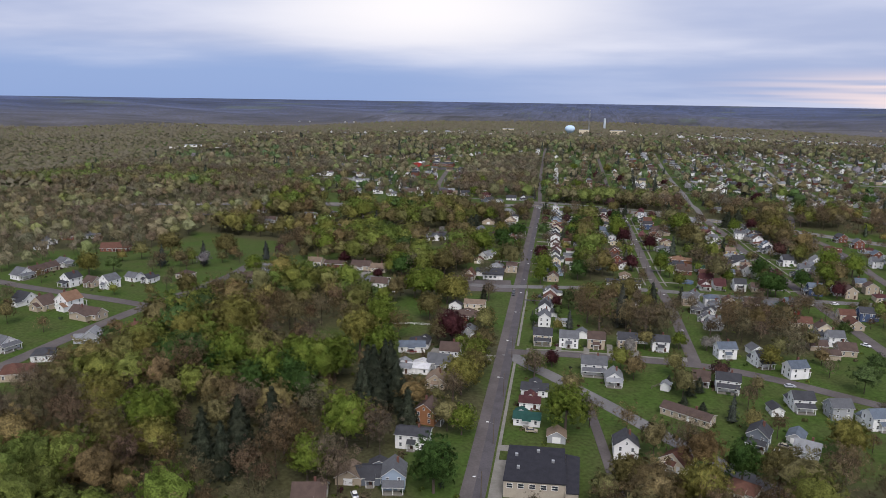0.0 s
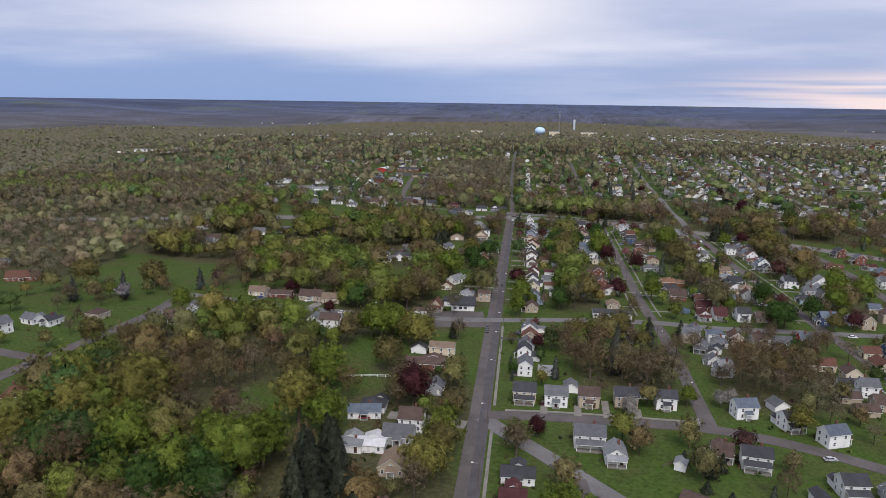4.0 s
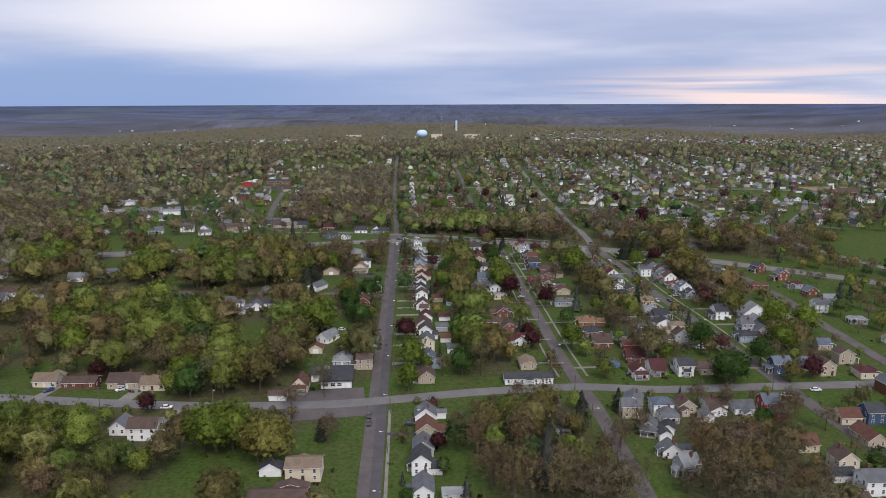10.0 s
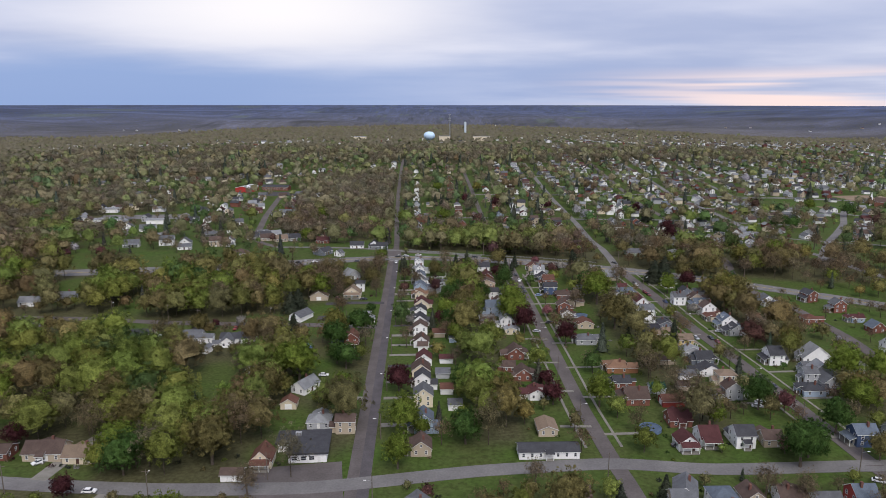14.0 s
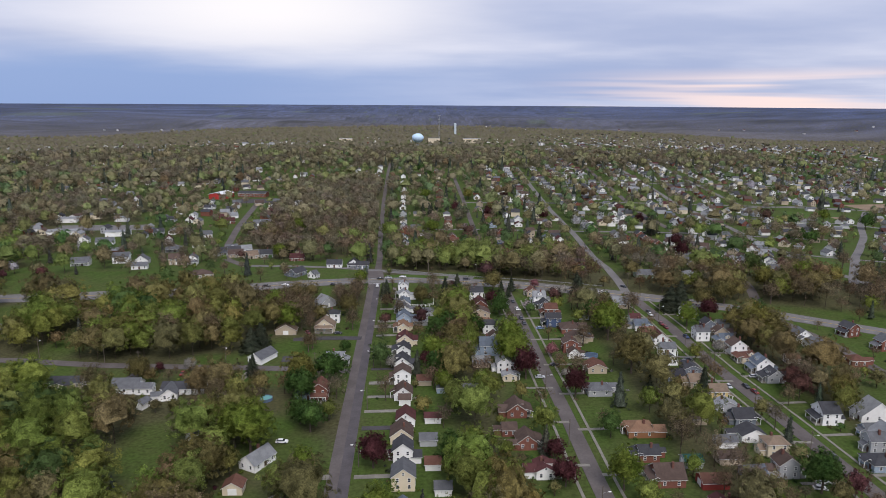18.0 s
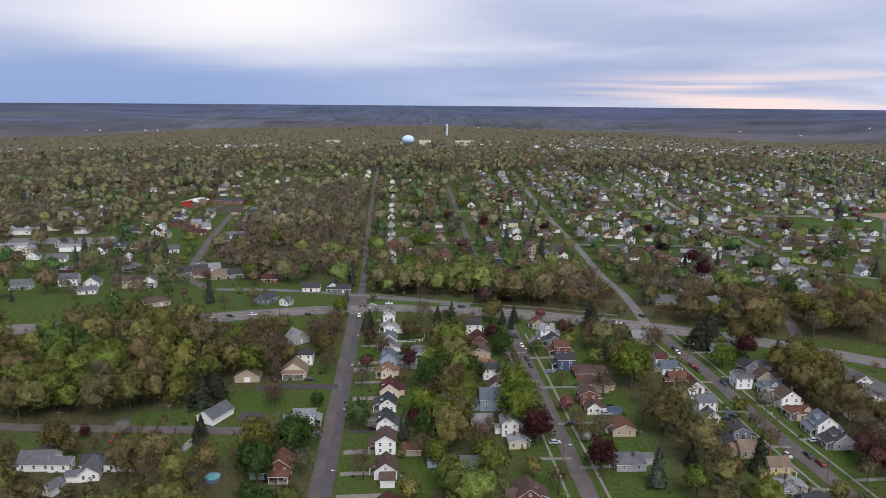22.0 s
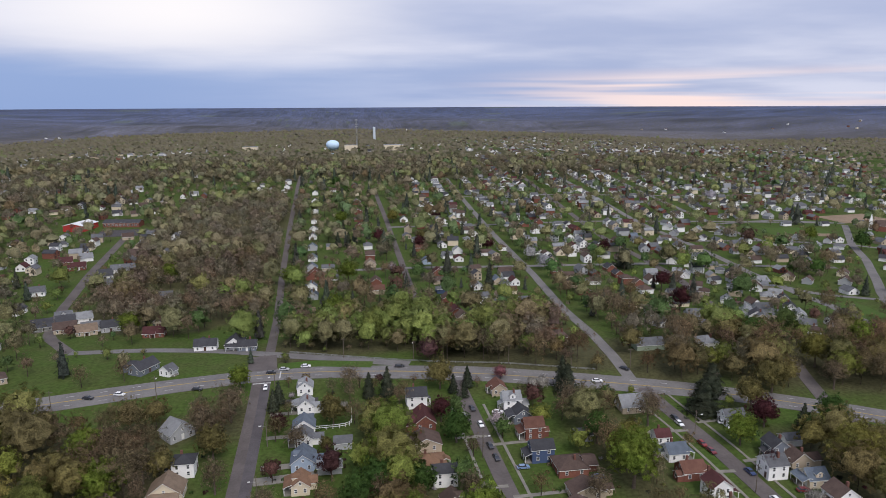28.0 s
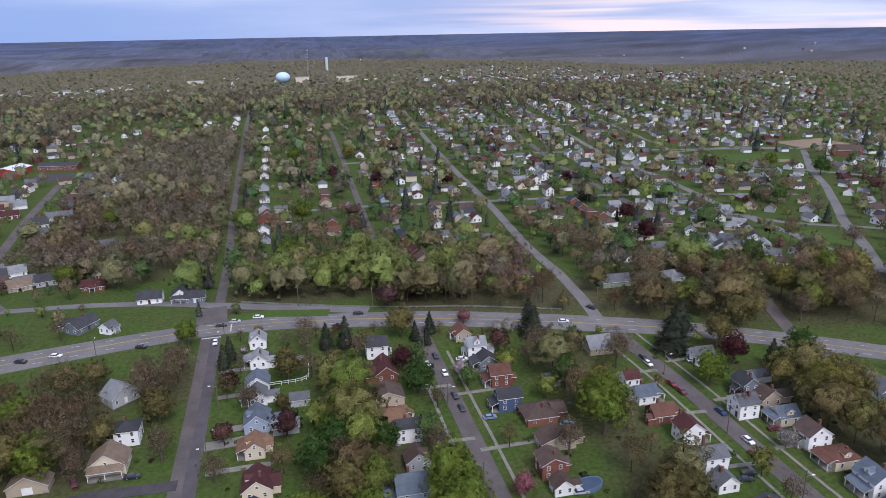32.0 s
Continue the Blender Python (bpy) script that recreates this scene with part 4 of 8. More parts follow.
def wood_trees(name, spots, kinds, sizes, leaves, grow, rng, label, mat=None, spread=0.24, tint=(1, 1, 1), even=0.0):
    """Woods in one mesh: every tree a crown of leaf clumps or twigs on a stem, turned and sized in its own way; tint
    shifts its hue, bluer for haze on far woods.
    """
    quads, hues, ways, slots = [], [], [], []
    z = terrain(spots[:, 0], spots[:, 1])
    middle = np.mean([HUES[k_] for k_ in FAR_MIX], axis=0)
    for (x, y), zz, kind, size in zip(spots, z, kinds, sizes):
        src = source(kind)
        q, nn, _, _, cq, cn_ = src[rng.integers(len(src))]
        some = rng.permutation(len(q))[:leaves]
        q, nn = q[some], nn[some]
        c = q.mean(1, keepdims=True)
        q = np.concatenate([c + (q - c) * grow, cq])
        nn = np.concatenate([nn, cn_])
        a_, wd_ = rng.uniform(0, 6.283), rng.uniform(0.85, 1.15)
        ca, sa = math.cos(a_) * size * wd_, math.sin(a_) * size * wd_
        quads.append(np.stack([q[..., 0] * ca - q[..., 1] * sa + x, q[..., 0] * sa + q[..., 1] * ca + y, q[..., 2] * size + zz], -1))
        slots += [0] * len(some) + [0 if kind in SPARSE_KINDS else 1] * len(cq) + [1, 1]
        cn, sn = math.cos(a_), math.sin(a_)
        ways += [np.stack([nn[..., 0] * cn - nn[..., 1] * sn, nn[..., 0] * sn + nn[..., 1] * cn, nn[..., 2]], -1), np.repeat(np.array([(0.0, -1, 0), (1, 0, 0)])[:, None], 4, 1)]
        own = np.array(HUES[kind])
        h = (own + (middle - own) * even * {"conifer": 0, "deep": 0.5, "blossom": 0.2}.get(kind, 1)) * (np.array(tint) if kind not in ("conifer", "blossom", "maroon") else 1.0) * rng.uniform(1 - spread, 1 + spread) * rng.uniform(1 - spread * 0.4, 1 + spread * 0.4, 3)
        hues.append(np.repeat(h[None], len(q), 0) * rng.uniform(0.93, 1.07, (len(q), 1)))
        top = 6.5 * size
        stem = np.array([[(-0.2, 0, -0.5), (0.2, 0, -0.5), (0.08, 0, top), (-0.08, 0, top)], [(0, -0.2, -0.5), (0, 0.2, -0.5), (0, 0.08, top), (0, -0.08, top)]])
        quads.append(stem + (x, y, zz))
        hues.append(np.array([(0.08, 0.065, 0.05)] * 2))
    return tagged(new(name, quads_mesh(name, np.concatenate(quads), (mat or woods_mat, inner_mat), np.concatenate(hues), np.concatenate(ways), slots)), label, "trees", kind="stuff")


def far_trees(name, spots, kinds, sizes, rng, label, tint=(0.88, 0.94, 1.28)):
    """Many trees in one mesh, each a coarse domed crown with an uneven skin; tint puts bluish haze into its hue."""
    z = terrain(spots[:, 0], spots[:, 1])
    quads, ways, hues = [], [], []
    shapes = []
    for i in range(10):
        shape = Crown(rng, rng.uniform(4.0, 5.2), rng.uniform(3.6, 4.6), 9)
        shapes.append(shape.core(2, 6, rng, 1.0, 1.5, 1.95))
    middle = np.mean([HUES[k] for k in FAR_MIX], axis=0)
    for (x, y), zz, kind, size in zip(spots, z, kinds, sizes):
        q, nn = CONE[rng.integers(3)][2:4] if kind == "conifer" else shapes[rng.integers(len(shapes))]
        a_ = rng.uniform(0, 6.283)
        ca, sa = math.cos(a_), math.sin(a_)
        quads.append(np.stack([(q[..., 0] * ca - q[..., 1] * sa) * size + x, (q[..., 0] * sa + q[..., 1] * ca) * size + y, q[..., 2] * size * 0.74 + zz], -1))
        ways.append(np.stack([nn[..., 0] * ca - nn[..., 1] * sa, nn[..., 0] * sa + nn[..., 1] * ca, nn[..., 2]], -1))
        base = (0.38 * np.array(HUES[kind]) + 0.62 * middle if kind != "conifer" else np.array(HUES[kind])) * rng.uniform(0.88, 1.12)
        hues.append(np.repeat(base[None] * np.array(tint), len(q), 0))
    return tagged(new(name, quads_mesh(name, np.concatenate(quads), far_mat, np.concatenate(hues), np.concatenate(ways))), label, "trees", kind="stuff")


# ---- houses and their outbuildings ----
house(-44.8, -46.9, 12, 11, 9, 1.5, 'cream', 'brown', 'side')
house(-23.6, -34.2, 10, 8, 9, 2, 'blue', 'grey', 'gable')
outbuilding(-37.0, -34.2, 5, 9, 8, 'tan', 'tan', 'garage', 2.5)
house(-30.9, -32.6, 10, 12, 9, 1, 'slate', 'dark', 'side', pitch=0.4)
house(76.9, -20.1, -30, 10, 9, 1, 'cream', 'rust', 'hip')
house(-23.0, -10.3, 0, 13, 8, 2, 'white', 'dark', 'side', pitch=0.35)
house(60.1, -7.9, -35, 11, 9, 1.5, 'cream', 'rust', 'gable')
house(44.8, -3.5, 0, 9, 8, 2, 'white', 'dark', 'gable')
house(-179.6, -0.5, 115, 12, 10, 1.5, 'tan', 'rust', 'hip')
outbuilding(23.0, 2.1, 0, 7, 6, 'grey', 'tan', 'garage', 2.5)
house(-21.9, 7.5, 80, 9, 9, 2, 'orange', 'brown', 'side')
house(102.8, 8.0, -25, 10, 9, 1, 'grey', 'pale', 'side')
house(89.0, 12.2, -25, 9, 10, 2, 'slate', 'dark', 'gable', porch='full')
house(12.6, 12.7, 0, 11, 7, 1, 'white', 'green', 'side', pitch=0.5)
outbuilding(102.3, 17.4, -25, 6, 8, 'grey', 'blue', 'garage', 2.5)
house(-181.6, 17.5, 115, 10, 9, 1, 'white', 'dark', 'hip')
house(-203.5, 21.2, 75, 10, 9, 1.5, 'white', 'grey', 'gable')
house(12.9, 25.7, 0, 9, 7, 1, 'white', 'red', 'side', pitch=0.5)
house(69.0, 27.6, -32, 24, 9, 1, 'tan', 'brown', 'side', pitch=0.45)
house(133.3, 33.5, 15, 10, 8, 2, 'white', 'blue', 'side')
house(-24.2, 36.8, 0, 10, 9, 1.5, 'tan', 'tan', 'gable')
house(14.1, 37.6, 0, 12, 8, 1, 'white', 'dark', 'side', pitch=0.5)
outbuilding(101.1, 38.0, 5, 5, 7, 'white', 'dark', 'garage', 2.5)
house(122.9, 39.6, 10, 10, 8, 2, 'grey', 'grey', 'side')
house(-176.3, 40.0, 110, 10, 9, 1, 'grey', 'pale', 'side')
house(111.6, 43.8, 5, 10, 8, 2, 'white', 'dark', 'side')
house(-40.3, 48.0, 0, 9, 7, 1, 'white', 'pale', 'side', pitch=0.3)
house(-34.4, 49.1, 0, 12, 7, 1, 'white', 'white', 'side', pitch=0.3)
outbuilding(64.7, 51.7, -20, 4, 5, 'white', 'pale', 'shed', 2.5)
house(44.7, 54.2, 0, 8, 9, 1.5, 'white', 'pale', 'gable')
house(-165.9, 55.5, 110, 12, 9, 1, 'brick', 'rust', 'hip')
house(-26.2, 56.2, 0, 12, 9, 1.5, 'grey', 'grey', 'side')
house(88.4, 56.3, -8, 12, 8, 2, 'white', 'dark', 'side')
house(79.3, 61.2, -8, 9, 8, 1.5, 'grey', 'brown', 'side')
house(37.1, 62.6, 0, 12, 8, 2, 'white', 'grey', 'side')
house(-23.4, 65.5, 0, 10, 9, 2, 'white', 'brown', 'side')
house(-197.8, 65.9, 170, 20, 8, 1, 'tan', 'brown', 'side')
house(-226.1, 71.8, 165, 12, 9, 1.5, 'tan', 'brown', 'gable')
house(-42.0, 72.3, 10, 14, 8, 1, 'white', 'blue', 'side', pitch=0.5)
house(-215.0, 75.1, 165, 11, 10, 2, 'white', 'orange', 'gable')
house(119.0, 75.6, 20, 11, 8, 2, 'white', 'blue', 'side')
house(-39.8, 77.3, 0, 11, 9, 1, 'white', 'dark', 'hip')
house(-241.8, 77.8, 165, 11, 9, 1.5, 'white', 'dark', 'side')
house(121.5, 79.4, 8, 8, 7, 1.5, 'cream', 'brown', 'side')
house(108.5, 85.6, 18, 9, 8, 2, 'white', 'dark', 'side', ell=0)
house(27.0, 92.8, 0, 10, 8, 2, 'white', 'grey', 'side', porch='small')
house(95.1, 93.0, 12, 11, 8, 2, 'white', 'blue', 'side', porch='small')
house(39.2, 93.9, 0, 9, 8, 2, 'tan', 'brown', 'side', porch='small')
house(15.1, 94.3, 0, 10, 8, 2, 'cream', 'dark', 'side', porch='full')
house(53.1, 95.8, 0, 10, 8, 2, 'tan', 'dark', 'side')
house(-19.6, 96.2, 0, 8, 8, 1.5, 'grey', 'grey', 'gable')
house(67.8, 96.3, 0, 10, 8, 2, 'white', 'dark', 'side', porch='small')
outbuilding(109.7, 101.2, 15, 7, 7, 'white', 'grey', 'garage', 2.5)
outbuilding(141.0, 101.9, 90, 7, 9, 'tan', 'brown', 'garage', 2.5)
outbuilding(60.7, 105.4, 0, 6, 7, 'grey', 'brown', 'garage', 2.5)
outbuilding(33.3, 106.6, 0, 6, 7, 'white', 'grey', 'garage', 2.5)
house(149.9, 108.5, 90, 10, 10, 1.5, 'tan', 'brown', 'gable')
house(-242.1, 111.6, -15, 9, 9, 2, 'white', 'dark', 'gable')
house(-219.5, 112.6, -15, 9, 9, 2, 'white', 'grey', 'gable')
outbuilding(139.6, 113.5, 90, 7, 9, 'tan', 'brown', 'garage', 2.5)
house(-230.6, 113.6, -15, 9, 8, 1.5, 'tan', 'brown', 'side')
house(-279.2, 119.0, 75, 11, 9, 1.5, 'white', 'grey', 'gable')
house(149.5, 120.7, 90, 9, 9, 2, 'white', 'grey', 'gable')
house(15.0, 121.8, -90, 10, 7, 2, 'white', 'grey', 'side', chimney=-2)
house(-27.5, 122.0, 0, 20, 9, 1, 'brick', 'brown', 'side', pitch=0.45)
outbuilding(23.7, 122.3, -90, 5, 7, 'white', 'pale', 'garage', 2.5)
house(-206.1, 127.6, -15, 7, 7, 1.5, 'white', 'dark', 'gable')
outbuilding(144.7, 127.8, 90, 6, 8, 'white', 'dark', 'garage', 2.5)
house(-216.1, 128.9, -15, 9, 7, 1, 'white', 'grey', 'side')
house(-279.0, 129.8, 75, 11, 8, 1, 'brick', 'brown', 'side')
house(97.8, 132.6, -75, 8, 8, 2, 'grey', 'pale', 'gable')
house(148.7, 133.4, 90, 9, 9, 2, 'cream', 'brown', 'side')
house(-22.1, 137.0, 0, 13, 9, 2, 'cream', 'tan', 'side', pitch=0.4)
outbuilding(-32.9, 139.0, 0, 8, 5, 'white', 'dark', 'garage', 2.5)
house(14.5, 139.1, -90, 9, 7, 2, 'white', 'dark', 'side')
house(-278.2, 139.7, 75, 9, 8, 1, 'tan', 'brown', 'side')
house(-192.7, 143.6, -10, 10, 9, 1.5, 'tan', 'brown', 'hip')
house(97.1, 144.9, -90, 7, 8, 1, 'white', 'grey', 'side')
house(144.1, 147.2, 90, 9, 9, 1.5, 'cream', 'rust', 'gable')
house(15.3, 150.8, -90, 9, 8, 1.5, 'grey', 'grey', 'side')
house(-157.8, 151.1, 40, 11, 9, 1.5, 'white', 'brown', 'side')
house(169.0, 151.3, -90, 14, 9, 1, 'tan', 'rust', 'side')
house(-278.3, 151.8, 75, 9, 8, 1.5, 'white', 'grey', 'gable')
outbuilding(99.2, 156.7, 0, 5, 6, 'white', 'dark', 'garage', 2.5)
outbuilding(102.5, 161.2, -20, 5, 6, 'white', 'dark', 'garage', 2.5)
house(95.6, 162.0, -20, 8, 9, 1.5, 'grey', 'grey', 'gable')
house(-152.7, 162.1, 20, 7, 8, 2, 'grey', 'grey', 'gable')
house(16.7, 163.5, -90, 9, 8.5, 1.5, 'tan', 'rust', 'side')
house(65.1, 165.3, 0, 7, 8, 1.5, 'white', 'grey', 'gable')
house(-82.0, 165.4, 180, 12, 8, 2, 'white', 'brown', 'side', ell=-1)
house(179.9, 166.0, -90, 9, 9, 2, 'navy', 'dark', 'gable')
house(170.8, 166.4, -90, 9, 10, 1.5, 'cream', 'rust', 'gable')
house(-91.9, 169.7, -90, 9, 7, 1.5, 'white', 'grey', 'side')
outbuilding(119.8, 169.8, 180, 5, 6, 'white', 'grey', 'garage', 2.5)
house(105.7, 171.8, 0, 9, 8, 1.5, 'white', 'grey', 'hip')
house(16.5, 175.0, -90, 8, 9, 1.5, 'white', 'grey', 'side', dormer=1)
house(92.8, 175.0, -90, 8, 9, 2, 'tan', 'grey', 'gable')
house(146.3, 175.9, 180, 9, 9, 2, 'red', 'blue', 'side')
house(136.1, 176.1, 180, 10, 8, 1, 'white', 'grey', 'side')
house(105.1, 176.3, 180, 10, 9, 2, 'white', 'blue', 'hip')
house(115.1, 178.7, 180, 9, 9, 1.5, 'tan', 'brown', 'gable')
house(126.7, 178.8, 180, 11, 8, 1.5, 'white', 'brown', 'side')
house(95.5, 179.3, -20, 9, 12, 2, 'grey', 'grey', 'gable')
house(62.8, 180.2, 0, 12, 9, 1.5, 'tan', 'brown', 'side')
outbuilding(-41.7, 196.0, 90, 5, 8, 'white', 'brown', 'garage', 2.5)
house(-337.5, 200.9, 60, 12, 9, 1, 'white', 'grey', 'side')
house(-34.3, 205.0, 0, 8, 9, 1.5, 'cream', 'rust', 'gable', pitch=1.0)
house(-94.3, 208.4, 0, 12, 8, 1, 'cream', 'tan', 'side')
house(60.0, 208.7, 0, 24, 8, 1, 'white', 'dark', 'side', pitch=0.45)
house(-124.5, 209.9, 0, 16, 8, 1, 'brick', 'brown', 'side', pitch=0.45)
house(-106.6, 210.2, 0, 15, 9, 1.5, 'tan', 'brown', 'side')
house(-284.7, 210.7, 20, 22, 10, 1, 'brick', 'rust', 'side')
house(-138.5, 210.8, 0, 11, 8, 1, 'cream', 'tan', 'side')
house(188.9, 211.2, 0, 9, 9, 2, 'tan', 'brown', 'gable')
house(17.4, 211.7, -90, 9, 8, 1.5, 'tan', 'brown', 'side', chimney=1)
house(108.2, 212.6, 0, 9, 9, 1.5, 'white', 'red', 'gable', porch='full')
house(170.5, 213.8, -90, 9, 10, 2, 'navy', 'blue', 'gable', porch='full')
house(128.4, 213.9, 0, 9, 9, 2, 'white', 'dark', 'side', porch='small')
house(138.4, 214.3, 0, 9, 8, 1.5, 'tan', 'brown', 'side')
house(117.1, 216.4, 0, 9, 11, 1.5, 'white', 'red', 'side')
house(185.4, 217.1, 0, 10, 9, 1.5, 'grey', 'grey', 'side')
house(-344.9, 220.8, 60, 9, 8, 1.5, 'white', 'grey', 'gable')
house(62.3, 225.1, 90, 12, 9, 1, 'tan', 'tan', 'side', pitch=0.4)
house(-9.7, 226.9, 90, 6, 8, 2, 'tan', 'brown', 'gable')
house(18.2, 227.8, -90, 9, 8, 2, 'blue', 'blue', 'side')
house(112.0, 230.4, 0, 11, 10, 1, 'brick', 'red', 'side')
house(-19.8, 231.8, 0, 10, 8, 1, 'grey', 'pale', 'hip')
house(-348.2, 243.7, 20, 12, 8, 1.5, 'brick', 'brown', 'side')
outbuilding(30.3, 244.8, -90, 6, 6, 'white', 'grey', 'garage', 2.5)
outbuilding(115.2, 246.2, -90, 7, 10, 'red', 'rust', 'garage', 2.5)
outbuilding(-33.8, 247.4, 0, 7, 6, 'cream', 'rust', 'garage', 2.5)
house(101.6, 249.1, -90, 12, 12, 1.5, 'brick', 'brown', 'gable', porch='full')
house(18.1, 249.2, -90, 9, 8.5, 2, 'cream', 'grey', 'side')
outbuilding(130.0, 250.5, 90, 7, 8, 'slate', 'blue', 'garage', 2.5)
house(141.2, 251.6, 90, 8, 9, 2, 'grey', 'brown', 'side')
house(-336.6, 253.7, 20, 12, 8, 1, 'white', 'grey', 'side')
house(63.2, 254.2, 90, 10, 8, 1.5, 'white', 'red', 'side', pitch=0.5)
house(175.3, 255.4, -90, 11, 12, 1, 'blue', 'dark', 'hip')
outbuilding(45.6, 257.8, 0, 4, 6, 'red', 'rust', 'shed', 2.5)
outbuilding(113.2, 258.3, -90, 6, 7, 'grey', 'green', 'garage', 2.5)
outbuilding(27.6, 259.6, -90, 6, 6, 'white', 'rust', 'garage', 2.5)
outbuilding(126.4, 260.2, 90, 6, 9, 'tan', 'brown', 'garage', 2.5)
house(99.9, 263.1, -90, 8, 9, 1.5, 'brick', 'dark', 'gable')
house(-30.2, 263.3, 60, 12, 8, 1, 'white', 'pale', 'side')
house(186.5, 263.9, -90, 14, 9, 1, 'grey', 'grey', 'side')
house(17.7, 265.1, -90, 8, 7.5, 2, 'white', 'dark', 'side')
house(144.6, 265.2, 90, 9, 10, 2, 'cream', 'tan', 'hip')
house(180.3, 266.1, -90, 8, 8, 2, 'grey', 'grey', 'gable')
outbuilding(130.4, 271.3, 90, 6, 8, 'white', 'grey', 'garage', 2.5)
house(188.1, 271.5, -90, 8, 16, 1, 'grey', 'pale', 'side')
house(60.4, 273.1, 90, 10, 9, 1.5, 'brick', 'brown', 'side')
house(141.5, 275.7, 90, 9, 12, 1, 'white', 'dark', 'side', pitch=0.5)
outbuilding(26.4, 275.7, -90, 6, 7, 'grey', 'grey', 'garage', 2.5)
house(185.9, 276.2, -90, 8, 8, 1.5, 'blue', 'grey', 'gable')
house(17.0, 279.1, -90, 10, 9, 1.5, 'cream', 'brown', 'side')
outbuilding(-57.0, 281.0, 0, 4, 4, 'white', 'grey', 'shed', 2.5)
house(102.9, 281.3, -90, 12, 13, 1, 'orange', 'orange', 'hip')
house(55.6, 281.9, 90, 6, 6, 1, 'brick', 'brown', 'gable')
house(176.5, 288.3, -90, 11, 9, 2, 'white', 'dark', 'gable')
house(144.3, 288.7, 90, 10, 10, 1.5, 'slate', 'dark', 'gable', chimney=1)
outbuilding(126.6, 288.8, 90, 6, 9, 'tan', 'brown', 'garage', 2.5)
house(196.2, 290.2, -90, 10, 18, 1, 'white', 'pale', 'side')
house(18.3, 291.5, -90, 9, 8, 1.5, 'white', 'red', 'side')
outbuilding(28.4, 292.3, -90, 5, 7, 'white', 'red', 'garage', 2.5)
house(236.8, 297.2, -90, 10, 9, 2, 'white', 'grey', 'gable')
house(60.3, 297.7, 90, 11, 10, 1.5, 'brick', 'brown', 'side')
house(142.4, 298.2, 90, 8, 13, 1, 'grey', 'pale', 'side', pitch=0.45)
outbuilding(-84.3, 307.4, -20, 5, 6, 'white', 'grey', 'garage', 2.5)
house(143.0, 307.8, 90, 8, 9, 2, 'yellow', 'tan', 'gable', chimney=2)
house(17.0, 314.0, -90, 9, 8.5, 1.5, 'white', 'brown', 'side', ell=1)
house(-16.5, 314.9, 0, 8, 9, 2, 'brick', 'rust', 'gable')
house(-22.6, 315.2, 0, 8, 8, 1, 'blue', 'blue', 'side')
house(97.1, 316.1, -90, 11, 13, 1, 'grey', 'grey', 'hip')
house(-76.7, 316.8, 100, 10, 7, 1, 'white', 'grey', 'side')
outbuilding(44.2, 317.0, 90, 7, 7, 'grey', 'grey', 'garage', 2.5)
outbuilding(32.4, 318.6, -90, 4, 4, 'blue', 'grey', 'shed', 2.5)
house(-88.2, 320.8, -90, 5, 8, 1.5, 'white', 'grey', 'gable')
house(-72.6, 322.0, 180, 20, 9, 1, 'white', 'dark', 'side', pitch=0.45)
house(140.3, 322.1, 90, 9, 9, 1.5, 'tan', 'tan', 'gable')
house(-96.1, 323.3, 180, 13, 9, 1, 'white', 'grey', 'side')
house(175.8, 326.4, -90, 9, 10, 1.5, 'grey', 'dark', 'side', dormer=1)
outbuilding(25.7, 327.2, -90, 6, 7, 'tan', 'rust', 'garage', 2.5)
house(-123.8, 329.1, 180, 18, 8, 1, 'cream', 'dark', 'side', pitch=0.45)
outbuilding(134.0, 329.7, 90, 9, 9, 'slate', 'black', 'garage', 2.5)
house(16.5, 329.8, -90, 9, 8, 2, 'white', 'brown', 'side', pitch=0.6)
house(-227.7, 330.6, 0, 13, 9, 2, 'white', 'grey', 'side')
house(62.2, 330.6, 90, 7, 8, 1, 'cream', 'pale', 'side', pitch=0.35)
house(141.5, 331.5, 90, 9, 9, 2, 'slate', 'dark', 'side', pitch=0.45)
house(-208.2, 335.1, 10, 9, 7, 1, 'white', 'pale', 'side')
house(175.7, 336.3, -90, 10, 10, 2, 'white', 'blue', 'side', porch='full', dormer=1)
house(-182.6, 336.7, 0, 12, 8, 1, 'grey', 'grey', 'side')
house(102.1, 339.7, -90, 11, 11, 1, 'tan', 'rust', 'side', pitch=0.45)
house(60.9, 341.0, 90, 10, 8, 2, 'white', 'pale', 'side', ell=0)
house(-229.7, 343.2, 10, 15, 9, 2, 'white', 'brown', 'side')
house(223.6, 343.6, -90, 10, 10, 1.5, 'brick', 'rust', 'hip')
house(138.2, 346.5, 90, 7, 8, 1, 'white', 'grey', 'side')
house(16.1, 346.6, -90, 10, 8, 1.5, 'white', 'dark', 'side')
outbuilding(51.6, 346.7, 90, 8, 9, 'tan', 'pale', 'garage', 2.5)
outbuilding(195.2, 346.9, -90, 6, 7, 'cream', 'orange', 'garage', 2.5)
house(-18.1, 347.0, 90, 8, 8, 1, 'grey', 'grey', 'side', pitch=0.4)
house(175.6, 348.6, -90, 10, 11, 1.5, 'cream', 'rust', 'hip', dormer=1)
house(-14.0, 349.4, 90, 7, 9, 2, 'white', 'pale', 'gable', pitch=0.4)
house(139.7, 354.8, 90, 8, 9, 2, 'white', 'grey', 'gable', chimney=2)
house(95.7, 355.0, -90, 6, 7, 1, 'white', 'brown', 'side')
outbuilding(-48.1, 355.5, -28, 9, 13, 'white', 'grey', 'garage', 2.5)
house(174.1, 357.5, -90, 9, 10, 2, 'white', 'brown', 'side', porch='small')
house(16.4, 360.9, -90, 9, 7.5, 1.5, 'white', 'dark', 'side', porch='')
